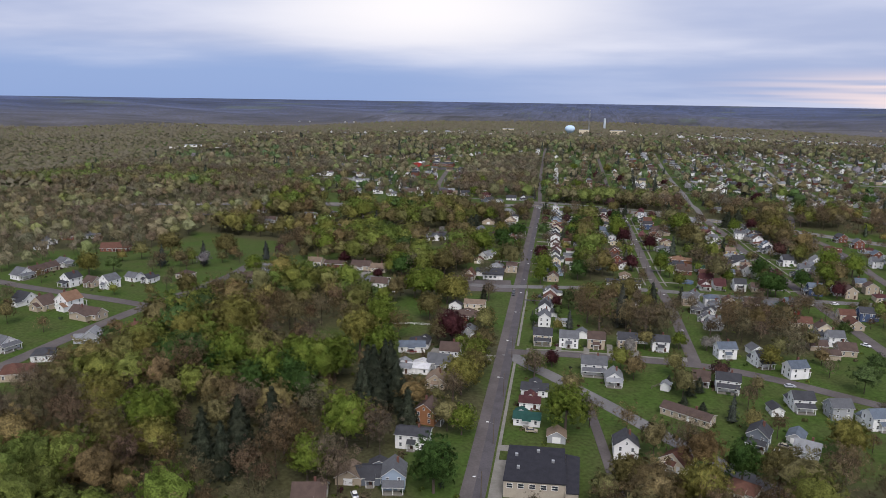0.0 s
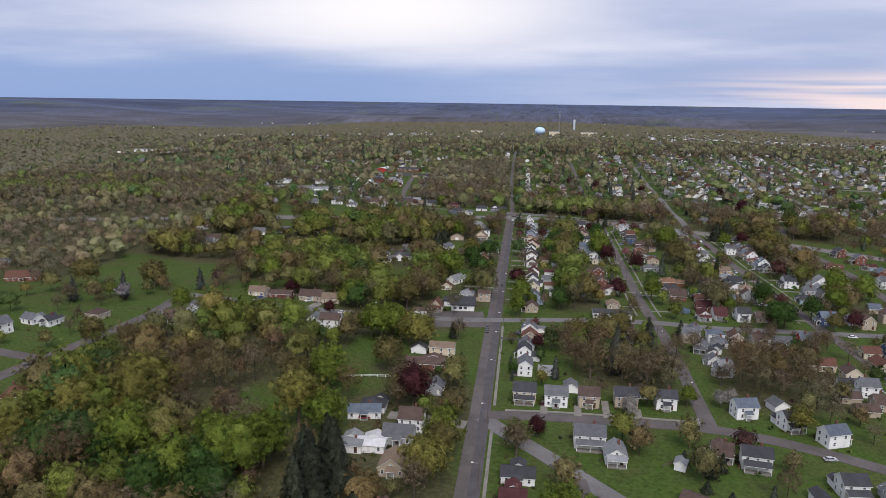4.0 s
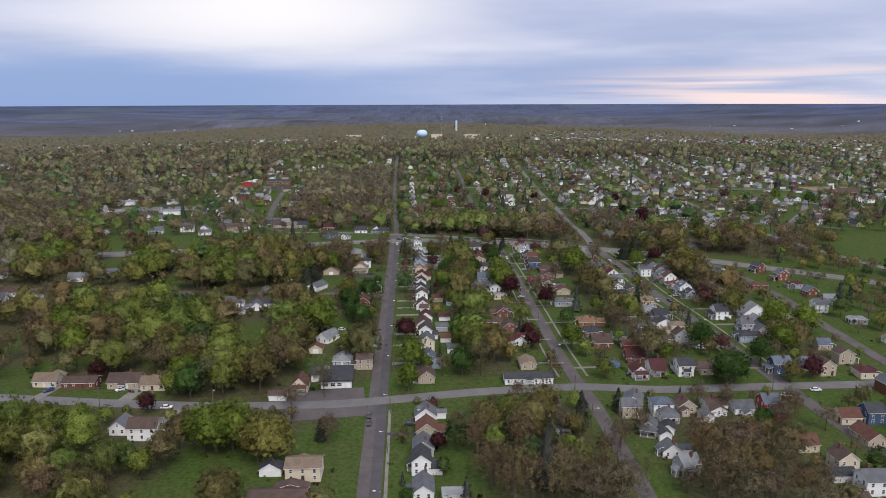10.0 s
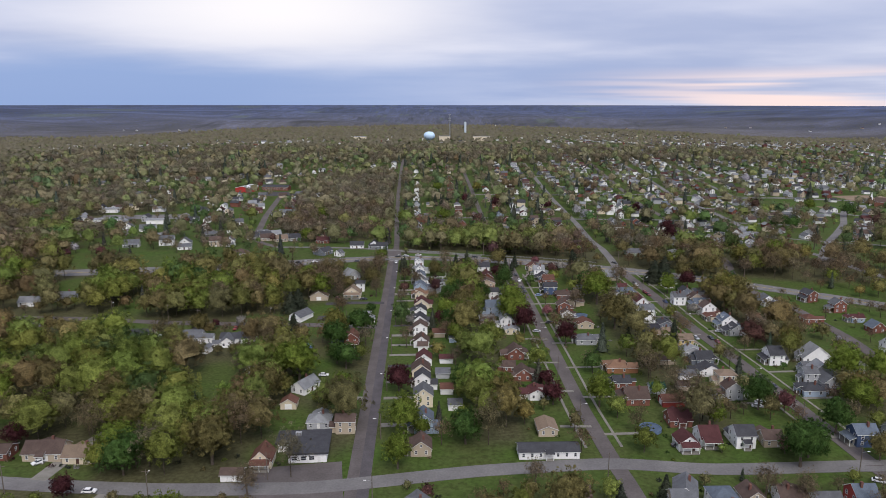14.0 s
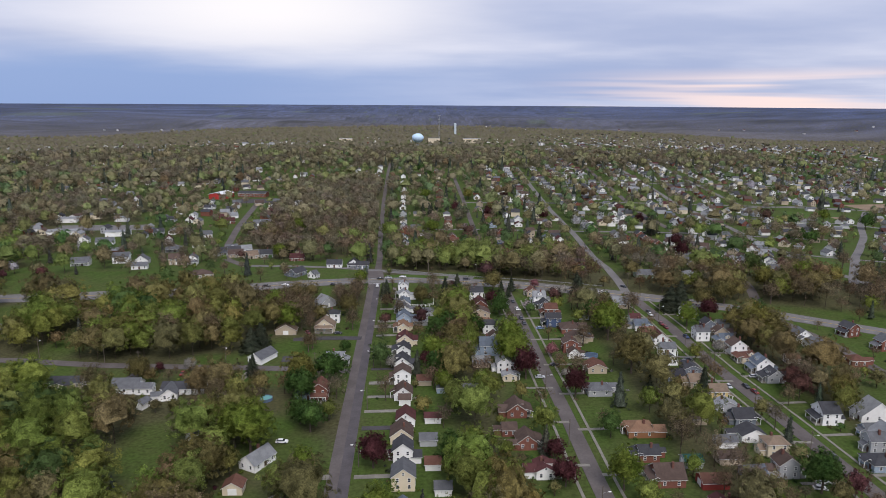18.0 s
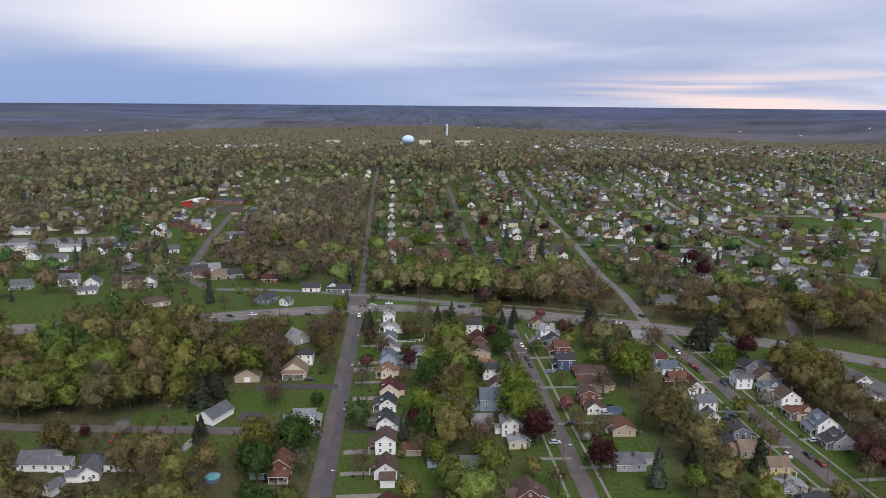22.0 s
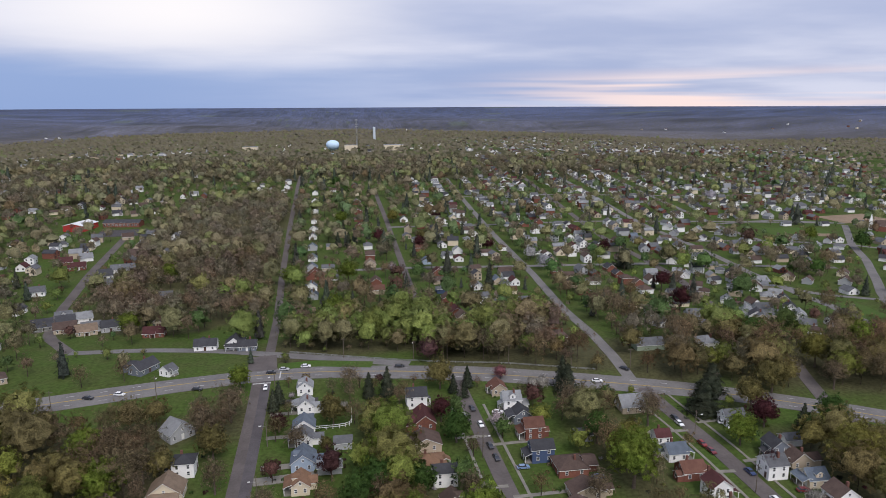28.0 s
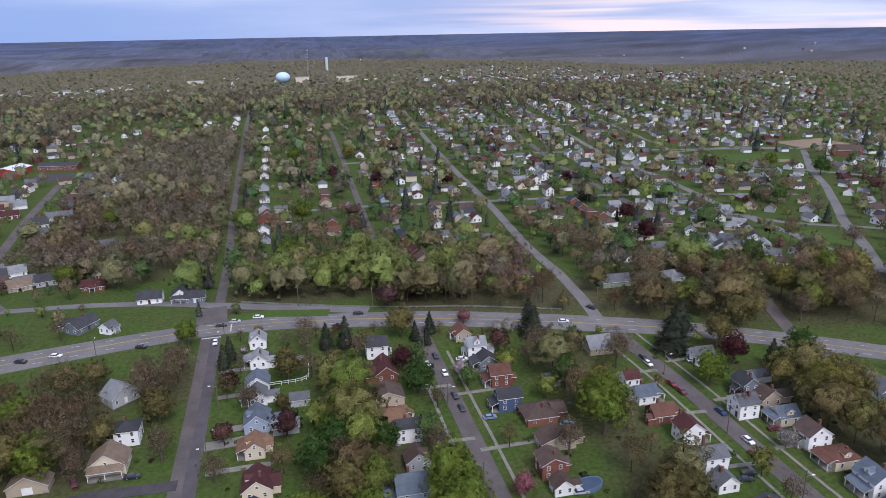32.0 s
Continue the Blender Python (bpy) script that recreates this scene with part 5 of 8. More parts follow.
house(56.9, 361.1, 90, 10, 11, 2, 'blue', 'blue', 'gable')
house(95.4, 362.9, -90, 9, 9, 2, 'brick', 'brown', 'side', pitch=0.5)
house(215.0, 363.0, 180, 10, 9, 1.5, 'white', 'grey', 'side')
house(140.5, 367.9, 90, 9, 9, 2, 'white', 'red', 'side', chimney=2)
house(174.5, 370.1, -90, 9, 9, 1.5, 'cream', 'blue', 'gable', dormer=1)
house(16.9, 373.7, -90, 10, 9, 1.5, 'cream', 'red', 'side')
house(60.4, 374.6, 90, 8, 9, 1.5, 'grey', 'brown', 'side')
house(101.6, 374.9, -90, 9, 14, 1, 'tan', 'brown', 'side', pitch=0.4)
house(215.5, 375.2, 180, 10, 9, 1.5, 'white', 'grey', 'gable')
house(164.7, 376.3, -90, 9, 9, 2, 'white', 'grey', 'gable')
house(138.5, 379.9, 90, 9, 10, 1.5, 'brick', 'rust', 'gable', porch='full')
house(176.3, 380.8, -90, 9, 10, 1, 'tan', 'brown', 'side')
house(-206.3, 381.5, 0, 13, 8, 1, 'white', 'pale', 'side')
house(172.5, 386.6, -90, 9, 8, 2, 'slate', 'dark', 'side')
house(60.2, 387.9, 90, 7, 10, 2, 'white', 'dark', 'gable')
outbuilding(-43.1, 388.5, 0, 12, 6, 'tan', 'tan', 'garage', 2.5)
house(101.4, 389.3, -90, 13, 13, 1, 'brick', 'brown', 'hip')
house(-190.7, 390.2, 0, 15, 8, 1, 'grey', 'grey', 'side')
house(138.8, 391.2, 90, 9, 9, 1.5, 'white', 'blue', 'gable')
house(15.7, 391.5, -90, 9, 6.5, 1.5, 'cream', 'orange', 'side')
house(-260.1, 392.1, 80, 12, 9, 1, 'white', 'brown', 'side')
house(-24.2, 393.4, 0, 12, 9, 1.5, 'cream', 'tan', 'gable')
outbuilding(183.1, 393.5, -90, 6, 7, 'white', 'grey', 'garage', 2.5)
house(94.2, 397.2, -90, 8, 10, 2, 'navy', 'dark', 'gable', porch='full')
house(56.7, 397.4, 90, 11, 12, 1, 'tan', 'orange', 'hip')
outbuilding(24.5, 400.7, -90, 6, 9, 'grey', 'pale', 'garage', 2.5)
house(139.0, 401.5, 90, 7, 7, 1.5, 'white', 'red', 'gable')
house(16.0, 404.9, -90, 10, 9, 1.5, 'blue', 'blue', 'side', dormer=1)
house(-21.5, 406.3, 90, 8, 8, 2, 'white', 'dark', 'hip')
house(56.4, 406.6, 90, 10, 12, 2, 'tan', 'brown', 'side', pitch=0.45)
outbuilding(112.8, 407.6, -90, 6, 6, 'grey', 'grey', 'shed', 2.5)
house(171.0, 409.8, -90, 10, 10, 1.5, 'white', 'grey', 'gable')
house(95.6, 411.9, -90, 9, 9, 2, 'brick', 'rust', 'gable', porch='full')
outbuilding(29.0, 415.1, -90, 6, 7, 'grey', 'grey', 'garage', 2.5)
house(15.6, 419.3, -90, 8, 7, 1.5, 'white', 'grey', 'side')
house(94.6, 423.7, -90, 9, 9, 1.5, 'slate', 'dark', 'side', porch='full')
house(138.2, 426.2, 90, 12, 12, 1, 'tan', 'pale', 'gable')
house(58.4, 426.2, 90, 13, 9, 1, 'brick', 'red', 'side')
house(15.4, 427.0, -90, 8, 9, 1.5, 'white', 'blue', 'side', ell=-1)
house(-28.8, 430.4, 40, 11, 9, 1.5, 'grey', 'pale', 'gable')
house(93.0, 432.8, -90, 9, 9, 2, 'white', 'pale', 'gable', dormer=1)
house(57.5, 441.0, 90, 8, 9, 2, 'white', 'dark', 'gable')
house(15.5, 443.2, -90, 8, 7, 1.5, 'white', 'pale', 'side')
house(91.1, 446.6, -90, 10, 8, 1, 'tan', 'rust', 'side')
house(14.8, 457.2, -90, 8, 7, 1.5, 'white', 'pale', 'side')
house(199.0, 477.6, -90, 13, 9, 1, 'white', 'pale', 'hip', near=False, windows=False, chimney=1)
house(170.0, 478.3, 0, 18, 9, 1, 'green', 'grey', 'side', near=False, windows=False)
house(-42.7, 481.6, 60, 6, 6, 1, 'white', 'grey', 'side')
house(258.4, 481.7, 60, 11, 8, 1, 'white', 'brown', 'hip', near=False, windows=False, chimney=1)
house(-113.0, 482.5, 30, 15, 9, 1, 'tan', 'brown', 'hip')
house(-53.9, 487.0, 60, 13, 8, 1, 'slate', 'dark', 'side')
house(262.0, 492.6, 60, 8, 10, 1, 'tan', 'grey', 'gable', near=False, windows=False, chimney=0)
house(133.5, 496.7, -90, 13, 8, 1, 'brick', 'brown', 'hip', near=False, windows=False, chimney=1)
house(246.2, 506.3, 60, 11, 10, 1, 'tan', 'grey', 'side', near=False, windows=False, chimney=1)
house(268.4, 507.5, 60, 12, 9, 1, 'white', 'pale', 'side', near=False, windows=False, chimney=0)
house(-13.5, 509.0, 0, 10, 7, 1, 'slate', 'dark', 'side')
house(-162.0, 509.4, 10, 12, 6, 1, 'white', 'grey', 'side')
house(259.3, 510.9, 60, 8, 9, 1, 'tan', 'grey', 'gable', near=False, windows=False, chimney=1)
house(247.2, 512.6, 60, 11, 10, 1, 'white', 'dark', 'side', near=False, windows=False, chimney=0)
house(-19.7, 513.3, 0, 10, 9, 1.5, 'white', 'dark', 'gable')
house(-32.9, 514.1, 0, 12, 8, 1, 'white', 'dark', 'side')
house(247.2, 522.4, 60, 12, 10, 1, 'grey', 'pale', 'side', near=False, windows=False, chimney=0)
house(-208.2, 525.9, 10, 14, 9, 1.5, 'white', 'grey', 'side')
house(276.3, 526.4, 60, 10, 8, 1, 'white', 'dark', 'side', near=False, windows=False, chimney=1)
house(-133.0, 528.6, 10, 8, 9, 2, 'white', 'grey', 'gable')
house(-143.9, 528.8, 10, 12, 9, 2, 'tan', 'brown', 'side')
house(-169.3, 532.4, 10, 11, 9, 1.5, 'white', 'grey', 'gable')
house(93.3, 534.5, -90, 11, 9, 2, 'tan', 'brown', 'side', near=False, windows=False, chimney=0)
house(250.8, 536.0, 60, 12, 10, 1, 'grey', 'brown', 'hip', near=False, windows=False, chimney=1)
house(-185.0, 536.4, 10, 13, 9, 2, 'white', 'grey', 'side')
house(-63.3, 544.5, 0, 12, 8, 1, 'brick', 'red', 'side')
house(286.9, 546.8, 60, 10, 8, 1, 'tan', 'dark', 'side', near=False, windows=False, chimney=1)
house(253.4, 551.2, 60, 10, 8, 1, 'white', 'pale', 'side', near=False, windows=False, chimney=0)
house(93.1, 554.4, -90, 11, 10, 1.5, 'brick', 'red', 'side', near=False, windows=False, chimney=1)
house(-99.6, 556.5, 20, 12, 9, 1, 'tan', 'tan', 'side')
house(283.0, 557.1, 60, 12, 9, 1, 'tan', 'pale', 'hip', near=False, windows=False, chimney=0)
house(-89.5, 561.8, 20, 11, 9, 1.5, 'grey', 'dark', 'side')
house(292.2, 562.1, 60, 8, 10, 1, 'white', 'pale', 'gable', near=False, windows=False, chimney=0)
house(-99.3, 563.1, 20, 11, 8, 1, 'white', 'grey', 'side', near=False, windows=False, chimney=0)
house(-112.4, 563.8, 20, 13, 9, 1, 'tan', 'brown', 'side')
house(-66.4, 565.1, 0, 7, 7, 1, 'cream', 'brown', 'gable')
house(270.2, 569.2, 60, 10, 10, 1, 'tan', 'grey', 'side', near=False, windows=False, chimney=0)
house(-125.9, 570.4, 20, 12, 9, 1.5, 'white', 'dark', 'side')
house(137.5, 572.3, 90, 8, 9, 1.5, 'blue', 'grey', 'gable', near=False, windows=False, chimney=0)
house(180.5, 572.4, -90, 12, 8, 1.5, 'brick', 'rust', 'hip', near=False, windows=False, chimney=0)
house(252.7, 574.7, 60, 10, 8, 1, 'tan', 'brown', 'hip', near=False, windows=False, chimney=0)
house(-117.0, 577.7, 20, 11, 9, 1, 'white', 'dark', 'side', near=False, windows=False, chimney=0)
house(289.8, 578.5, 60, 10, 10, 1, 'white', 'brown', 'side', near=False, windows=False, chimney=1)
house(92.9, 579.7, -90, 11, 9, 2, 'brick', 'brown', 'side', near=False, windows=False, chimney=1)
house(-109.7, 582.6, 20, 11, 9, 1, 'white', 'pale', 'side')
house(356.2, 582.6, 45, 11, 10, 1, 'grey', 'brown', 'side', near=False, windows=False, chimney=0)
house(276.8, 582.7, 60, 10, 9, 1, 'grey', 'grey', 'hip', near=False, windows=False, chimney=1)
house(300.9, 583.1, 60, 12, 10, 1, 'cream', 'pale', 'hip', near=False, windows=False, chimney=0)
house(-120.9, 586.2, 20, 10, 8, 1.5, 'grey', 'grey', 'side')
house(-165.9, 586.4, 10, 14, 9, 1.5, 'grey', 'grey', 'hip')
house(219.4, 586.5, 90, 12, 10, 1.5, 'white', 'brown', 'hip', near=False, windows=False, chimney=0)
house(127.2, 589.5, 90, 12, 8, 1, 'cream', 'tan', 'side', near=False, windows=False, chimney=0)
house(255.4, 589.6, 60, 9, 10, 1, 'grey', 'brown', 'gable', near=False, windows=False, chimney=0)
house(334.4, 589.6, 45, 10, 8, 1, 'grey', 'brown', 'side', near=False, windows=False, chimney=0)
house(180.3, 590.2, -90, 10, 10, 1, 'brick', 'brown', 'side', near=False, windows=False, chimney=0)
house(135.8, 599.8, 90, 8, 10, 1, 'cream', 'rust', 'gable', near=False, windows=False, chimney=0)
house(327.9, 600.8, 45, 10, 10, 1, 'cream', 'brown', 'side', near=False, windows=False, chimney=1)
house(134.3, 604.8, 90, 12, 9, 2, 'white', 'grey', 'side', near=False, windows=False, chimney=0)
house(222.5, 605.2, 90, 11, 9, 1, 'brick', 'brown', 'side', near=False, windows=False, chimney=0)
house(372.9, 605.5, 45, 11, 9, 1, 'cream', 'brown', 'side', near=False, windows=False, chimney=1)
house(13.4, 609.4, -90, 8, 8, 1.5, 'grey', 'blue', 'side', near=False, windows=False, chimney=1)
house(180.3, 610.2, -90, 12, 8, 1.5, 'tan', 'brown', 'side', near=False, windows=False, chimney=0)
house(217.1, 610.7, 90, 11, 10, 2, 'brick', 'brown', 'hip', near=False, windows=False, chimney=0)
house(94.0, 611.1, -90, 10, 9, 1.5, 'navy', 'grey', 'hip', near=False, windows=False, chimney=1)
house(429.6, 615.0, 45, 8, 10, 1, 'white', 'pale', 'gable', near=False, windows=False, chimney=1)
house(53.8, 616.4, 90, 8, 10, 1.5, 'tan', 'rust', 'gable', near=False, windows=False, chimney=1)
house(197.0, 616.8, -90, 12, 10, 1, 'white', 'brown', 'hip', near=False, windows=False, chimney=0)
house(-231.6, 617.3, 10, 16, 10, 1, 'white', 'grey', 'side')
house(420.4, 617.8, 45, 12, 10, 1, 'white', 'brown', 'side', near=False, windows=False, chimney=1)
house(298.1, 620.0, 60, 11, 9, 1, 'tan', 'dark', 'side', near=False, windows=False, chimney=0)
house(265.1, 621.4, 60, 12, 8, 1, 'white', 'pale', 'side', near=False, windows=False, chimney=1)
house(-77.4, 625.3, 10, 13, 8, 1, 'white', 'grey', 'side')
house(-252.5, 625.8, 10, 10, 9, 1.5, 'white', 'grey', 'gable')
house(134.0, 628.5, 90, 12, 8, 1.5, 'tan', 'blue', 'side', near=False, windows=False, chimney=0)
house(295.9, 630.5, 60, 10, 8, 1, 'grey', 'grey', 'hip', near=False, windows=False, chimney=0)
house(264.0, 631.1, 60, 8, 8, 1, 'tan', 'pale', 'gable', near=False, windows=False, chimney=0)
house(220.5, 632.0, 90, 11, 8, 1.5, 'brick', 'dark', 'side', near=False, windows=False, chimney=1)
house(12.1, 632.1, -90, 8, 9, 1.5, 'white', 'blue', 'side', near=False, windows=False, chimney=1)
house(95.9, 636.5, -90, 12, 10, 1, 'tan', 'brown', 'hip', near=False, windows=False, chimney=0)
house(54.2, 639.5, 90, 11, 8, 1, 'brick', 'brown', 'side', near=False, windows=False, chimney=0)
house(439.1, 644.1, 45, 8, 10, 1, 'white', 'dark', 'gable', near=False, windows=False, chimney=0)
house(181.0, 646.1, -90, 8, 9, 1, 'brick', 'brown', 'gable', near=False, windows=False, chimney=0)
house(221.2, 648.1, 90, 12, 9, 1.5, 'brick', 'dark', 'side', near=False, windows=False, chimney=0)
house(-158.7, 648.6, 15, 11, 9, 1.5, 'white', 'grey', 'side')
house(283.6, 651.4, 60, 10, 8, 1, 'white', 'grey', 'side', near=False, windows=False, chimney=0)
house(26.2, 655.5, -90, 6, 8, 1, 'white', 'grey', 'gable', near=False, windows=False, chimney=0)
house(98.5, 657.9, -90, 10, 9, 1, 'brick', 'red', 'side', near=False, windows=False, chimney=1)
house(-203.6, 660.3, 10, 10, 9, 1.5, 'grey', 'dark', 'side')
house(13.9, 660.3, -90, 9, 15, 1, 'brick', 'rust', 'side', near=False, windows=False)
house(276.2, 662.7, 60, 11, 10, 1, 'white', 'grey', 'side', near=False, windows=False, chimney=1)
house(-123.0, 663.7, 20, 11, 8, 1, 'grey', 'grey', 'side', near=False, windows=False, chimney=0)
house(22.6, 682.0, -90, 6, 10, 1, 'tan', 'grey', 'gable', near=False, windows=False, chimney=1)
house(11.2, 683.6, -90, 8, 9, 1.5, 'grey', 'blue', 'side', near=False, windows=False, chimney=0)
house(-129.2, 685.1, 15, 12, 9, 1, 'white', 'dark', 'side')
house(435.7, 688.6, 45, 11, 10, 1, 'white', 'grey', 'hip', near=False, windows=False, chimney=0)
house(-130.9, 689.8, 20, 11, 9, 1, 'white', 'dark', 'side', near=False, windows=False, chimney=1)
house(53.2, 689.8, 90, 11, 9, 1, 'tan', 'tan', 'side', near=False, windows=False, chimney=0)
house(95.5, 691.9, -90, 10, 9, 1.5, 'blue', 'blue', 'side', near=False, windows=False, chimney=0)
house(418.0, 693.1, 45, 11, 10, 1, 'white', 'pale', 'side', near=False, windows=False, chimney=0)
house(210.2, 699.2, -90, 12, 9, 1.5, 'white', 'brown', 'side', near=False, windows=False, chimney=1)
house(-118.9, 702.5, 20, 11, 10, 1, 'white', 'grey', 'side', near=False, windows=False, chimney=0)
house(202.5, 703.0, -90, 10, 10, 1, 'cream', 'brown', 'side', near=False, windows=False, chimney=1)
house(-125.5, 703.2, 15, 12, 9, 1, 'white', 'grey', 'side')
house(223.4, 703.6, -90, 11, 8, 1.5, 'tan', 'brown', 'hip', near=False, windows=False, chimney=1)
house(54.0, 708.4, 90, 9, 8, 2, 'brick', 'brown', 'gable', near=False, windows=False, chimney=0)
house(442.9, 711.4, 45, 10, 8, 1, 'white', 'brown', 'side', near=False, windows=False, chimney=1)
house(239.1, 713.5, 90, 8, 10, 1, 'tan', 'brown', 'gable', near=False, windows=False, chimney=0)
house(10.9, 713.9, -90, 8, 8, 1.5, 'white', 'blue', 'side', near=False, windows=False, chimney=0)
house(-157.1, 714.9, 15, 14, 9, 1, 'brick', 'red', 'side')
house(124.0, 721.8, -90, 10, 10, 1.5, 'white', 'pale', 'side', near=False, windows=False, chimney=0)
house(161.5, 727.7, 90, 11, 8, 1.5, 'white', 'brown', 'hip', near=False, windows=False, chimney=0)
house(259.7, 728.1, 90, 10, 9, 2, 'brick', 'brown', 'side', near=False, windows=False, chimney=0)
house(425.6, 728.7, 45, 10, 9, 1, 'grey', 'grey', 'side', near=False, windows=False, chimney=1)
house(-170.9, 732.3, 20, 11, 10, 1, 'brick', 'red', 'side', near=False, windows=False, chimney=1)
house(95.5, 736.1, -90, 9, 9, 1.5, 'brick', 'rust', 'gable', near=False, windows=False, chimney=1)
house(342.6, 737.7, 45, 10, 8, 1, 'white', 'dark', 'side', near=False, windows=False, chimney=0)
house(222.7, 740.7, -90, 10, 9, 1, 'cream', 'pale', 'side', near=False, windows=False, chimney=1)
house(-160.3, 744.1, 20, 11, 10, 1, 'white', 'pale', 'side', near=False, windows=False, chimney=1)
house(234.2, 745.2, -90, 11, 9, 1.5, 'white', 'pale', 'side', near=False, windows=False, chimney=1)
house(54.6, 752.0, 90, 12, 8, 1.5, 'white', 'grey', 'hip', near=False, windows=False, chimney=1)
house(9.6, 752.4, -90, 8, 9, 1.5, 'grey', 'blue', 'side', near=False, windows=False, chimney=0)
house(24.2, 753.9, -90, 6, 8, 1, 'tan', 'grey', 'gable', near=False, windows=False, chimney=0)
house(286.5, 753.9, 90, 8, 8, 1, 'brick', 'blue', 'gable', near=False, windows=False, chimney=0)
house(341.3, 756.5, 45, 11, 8, 1, 'white', 'dark', 'side', near=False, windows=False, chimney=1)
house(369.2, 757.0, 45, 8, 8, 1, 'grey', 'grey', 'gable', near=False, windows=False, chimney=0)
house(328.0, 760.2, 45, 10, 9, 1, 'grey', 'grey', 'side', near=False, windows=False, chimney=0)
house(140.1, 764.7, -90, 11, 8, 1, 'tan', 'pale', 'hip', near=False, windows=False, chimney=0)
house(183.8, 767.2, 90, 11, 10, 2, 'cream', 'brown', 'hip', near=False, windows=False, chimney=0)
house(96.7, 771.1, -90, 10, 9, 1.5, 'white', 'grey', 'hip', near=False, windows=False, chimney=0)
house(356.4, 771.8, 45, 12, 10, 1, 'cream', 'pale', 'side', near=False, windows=False, chimney=0)
house(223.9, 781.4, -90, 8, 9, 1.5, 'cream', 'pale', 'gable', near=False, windows=False, chimney=0)
house(335.0, 786.5, 45, 12, 10, 1, 'white', 'pale', 'side', near=False, windows=False, chimney=1)
house(379.6, 789.2, 45, 11, 9, 1, 'grey', 'brown', 'side', near=False, windows=False, chimney=1)
house(208.7, 791.3, 90, 10, 10, 1.5, 'white', 'brown', 'side', near=False, windows=False, chimney=0)
house(9.0, 796.6, -90, 8, 8, 1.5, 'white', 'grey', 'side', near=False, windows=False, chimney=1)
house(94.1, 810.9, -90, 10, 9, 2, 'tan', 'brown', 'side', near=False, windows=False, chimney=0)
house(-151.2, 821.9, 20, 11, 9, 1, 'tan', 'brown', 'side', near=False, windows=False, chimney=0)
house(207.1, 822.6, 90, 11, 9, 1, 'brick', 'dark', 'side', near=False, windows=False, chimney=1)
house(140.7, 826.4, -90, 12, 10, 2, 'brick', 'grey', 'side', near=False, windows=False, chimney=1)
house(191.8, 826.8, 90, 10, 8, 1, 'white', 'blue', 'hip', near=False, windows=False, chimney=1)
house(107.9, 827.5, -90, 8, 9, 2, 'brick', 'red', 'gable', near=False, windows=False, chimney=0)
house(8.8, 829.2, -90, 8, 9, 1.5, 'white', 'grey', 'side', near=False, windows=False, chimney=1)
house(223.8, 832.0, -90, 10, 9, 1, 'brick', 'brown', 'side', near=False, windows=False, chimney=1)
house(51.1, 835.1, 90, 11, 9, 1.5, 'brick', 'red', 'side', near=False, windows=False, chimney=0)
house(475.0, 846.9, 45, 11, 10, 1, 'white', 'brown', 'side', near=False, windows=False, chimney=0)
house(95.6, 863.3, -90, 11, 10, 1.5, 'white', 'grey', 'side', near=False, windows=False, chimney=0)
house(144.7, 864.2, -90, 10, 9, 1.5, 'cream', 'pale', 'side', near=False, windows=False, chimney=0)
house(9.0, 867.6, -90, 8, 8, 1.5, 'white', 'blue', 'side', near=False, windows=False, chimney=0)
house(51.6, 873.8, 90, 12, 10, 1, 'brick', 'brown', 'hip', near=False, windows=False, chimney=0)
house(97.6, 898.3, -90, 9, 10, 1.5, 'brick', 'dark', 'gable', near=False, windows=False, chimney=0)
house(52.7, 910.8, 90, 11, 9, 1.5, 'brick', 'brown', 'side', near=False, windows=False, chimney=1)
house(7.9, 923.2, -90, 8, 8, 1.5, 'white', 'blue', 'side', near=False, windows=False, chimney=1)
house(-173.9, 935.4, 20, 11, 9, 1, 'tan', 'brown', 'side', near=False, windows=False, chimney=0)
house(-193.2, 940.7, 20, 11, 9, 1, 'white', 'dark', 'side', near=False, windows=False, chimney=1)
house(-158.4, 945.8, 20, 11, 10, 1, 'white', 'brown', 'side', near=False, windows=False, chimney=0)
house(53.3, 971.5, 90, 12, 10, 1.5, 'brick', 'grey', 'side', near=False, windows=False, chimney=0)
house(-177.8, 982.1, 20, 11, 10, 1, 'brick', 'brown', 'side', near=False, windows=False, chimney=0)
house(6.7, 984.6, -90, 8, 9, 1.5, 'white', 'dark', 'side', near=False, windows=False, chimney=1)
house(-195.9, 1010.0, 20, 11, 9, 1, 'white', 'dark', 'side', near=False, windows=False, chimney=1)
house(-162.2, 1010.9, 20, 11, 8, 1, 'tan', 'pale', 'side', near=False, windows=False, chimney=0)
house(54.4, 1033.2, 90, 11, 8, 1, 'cream', 'dark', 'side', near=False, windows=False, chimney=0)
house(5.7, 1041.6, -90, 8, 8, 1.5, 'white', 'grey', 'side', near=False, windows=False, chimney=0)
house(27.2, 1061.1, -90, 6, 9, 1, 'white', 'brown', 'gable', near=False, windows=False, chimney=0)
house(-64.8, 1086.1, -90, 11, 8, 1, 'white', 'grey', 'side', near=False, windows=False, chimney=0)
house(55.2, 1092.2, 90, 12, 10, 1.5, 'brick', 'dark', 'side', near=False, windows=False, chimney=0)
house(-30.6, 1093.3, -90, 10, 9, 1.5, 'white', 'grey', 'side', near=False, windows=False, chimney=1)
house(-63.4, 1115.7, -90, 12, 9, 1.5, 'white', 'grey', 'hip', near=False, windows=False, chimney=1)
house(-31.4, 1133.0, -90, 12, 9, 2, 'white', 'grey', 'hip', near=False, windows=False, chimney=0)


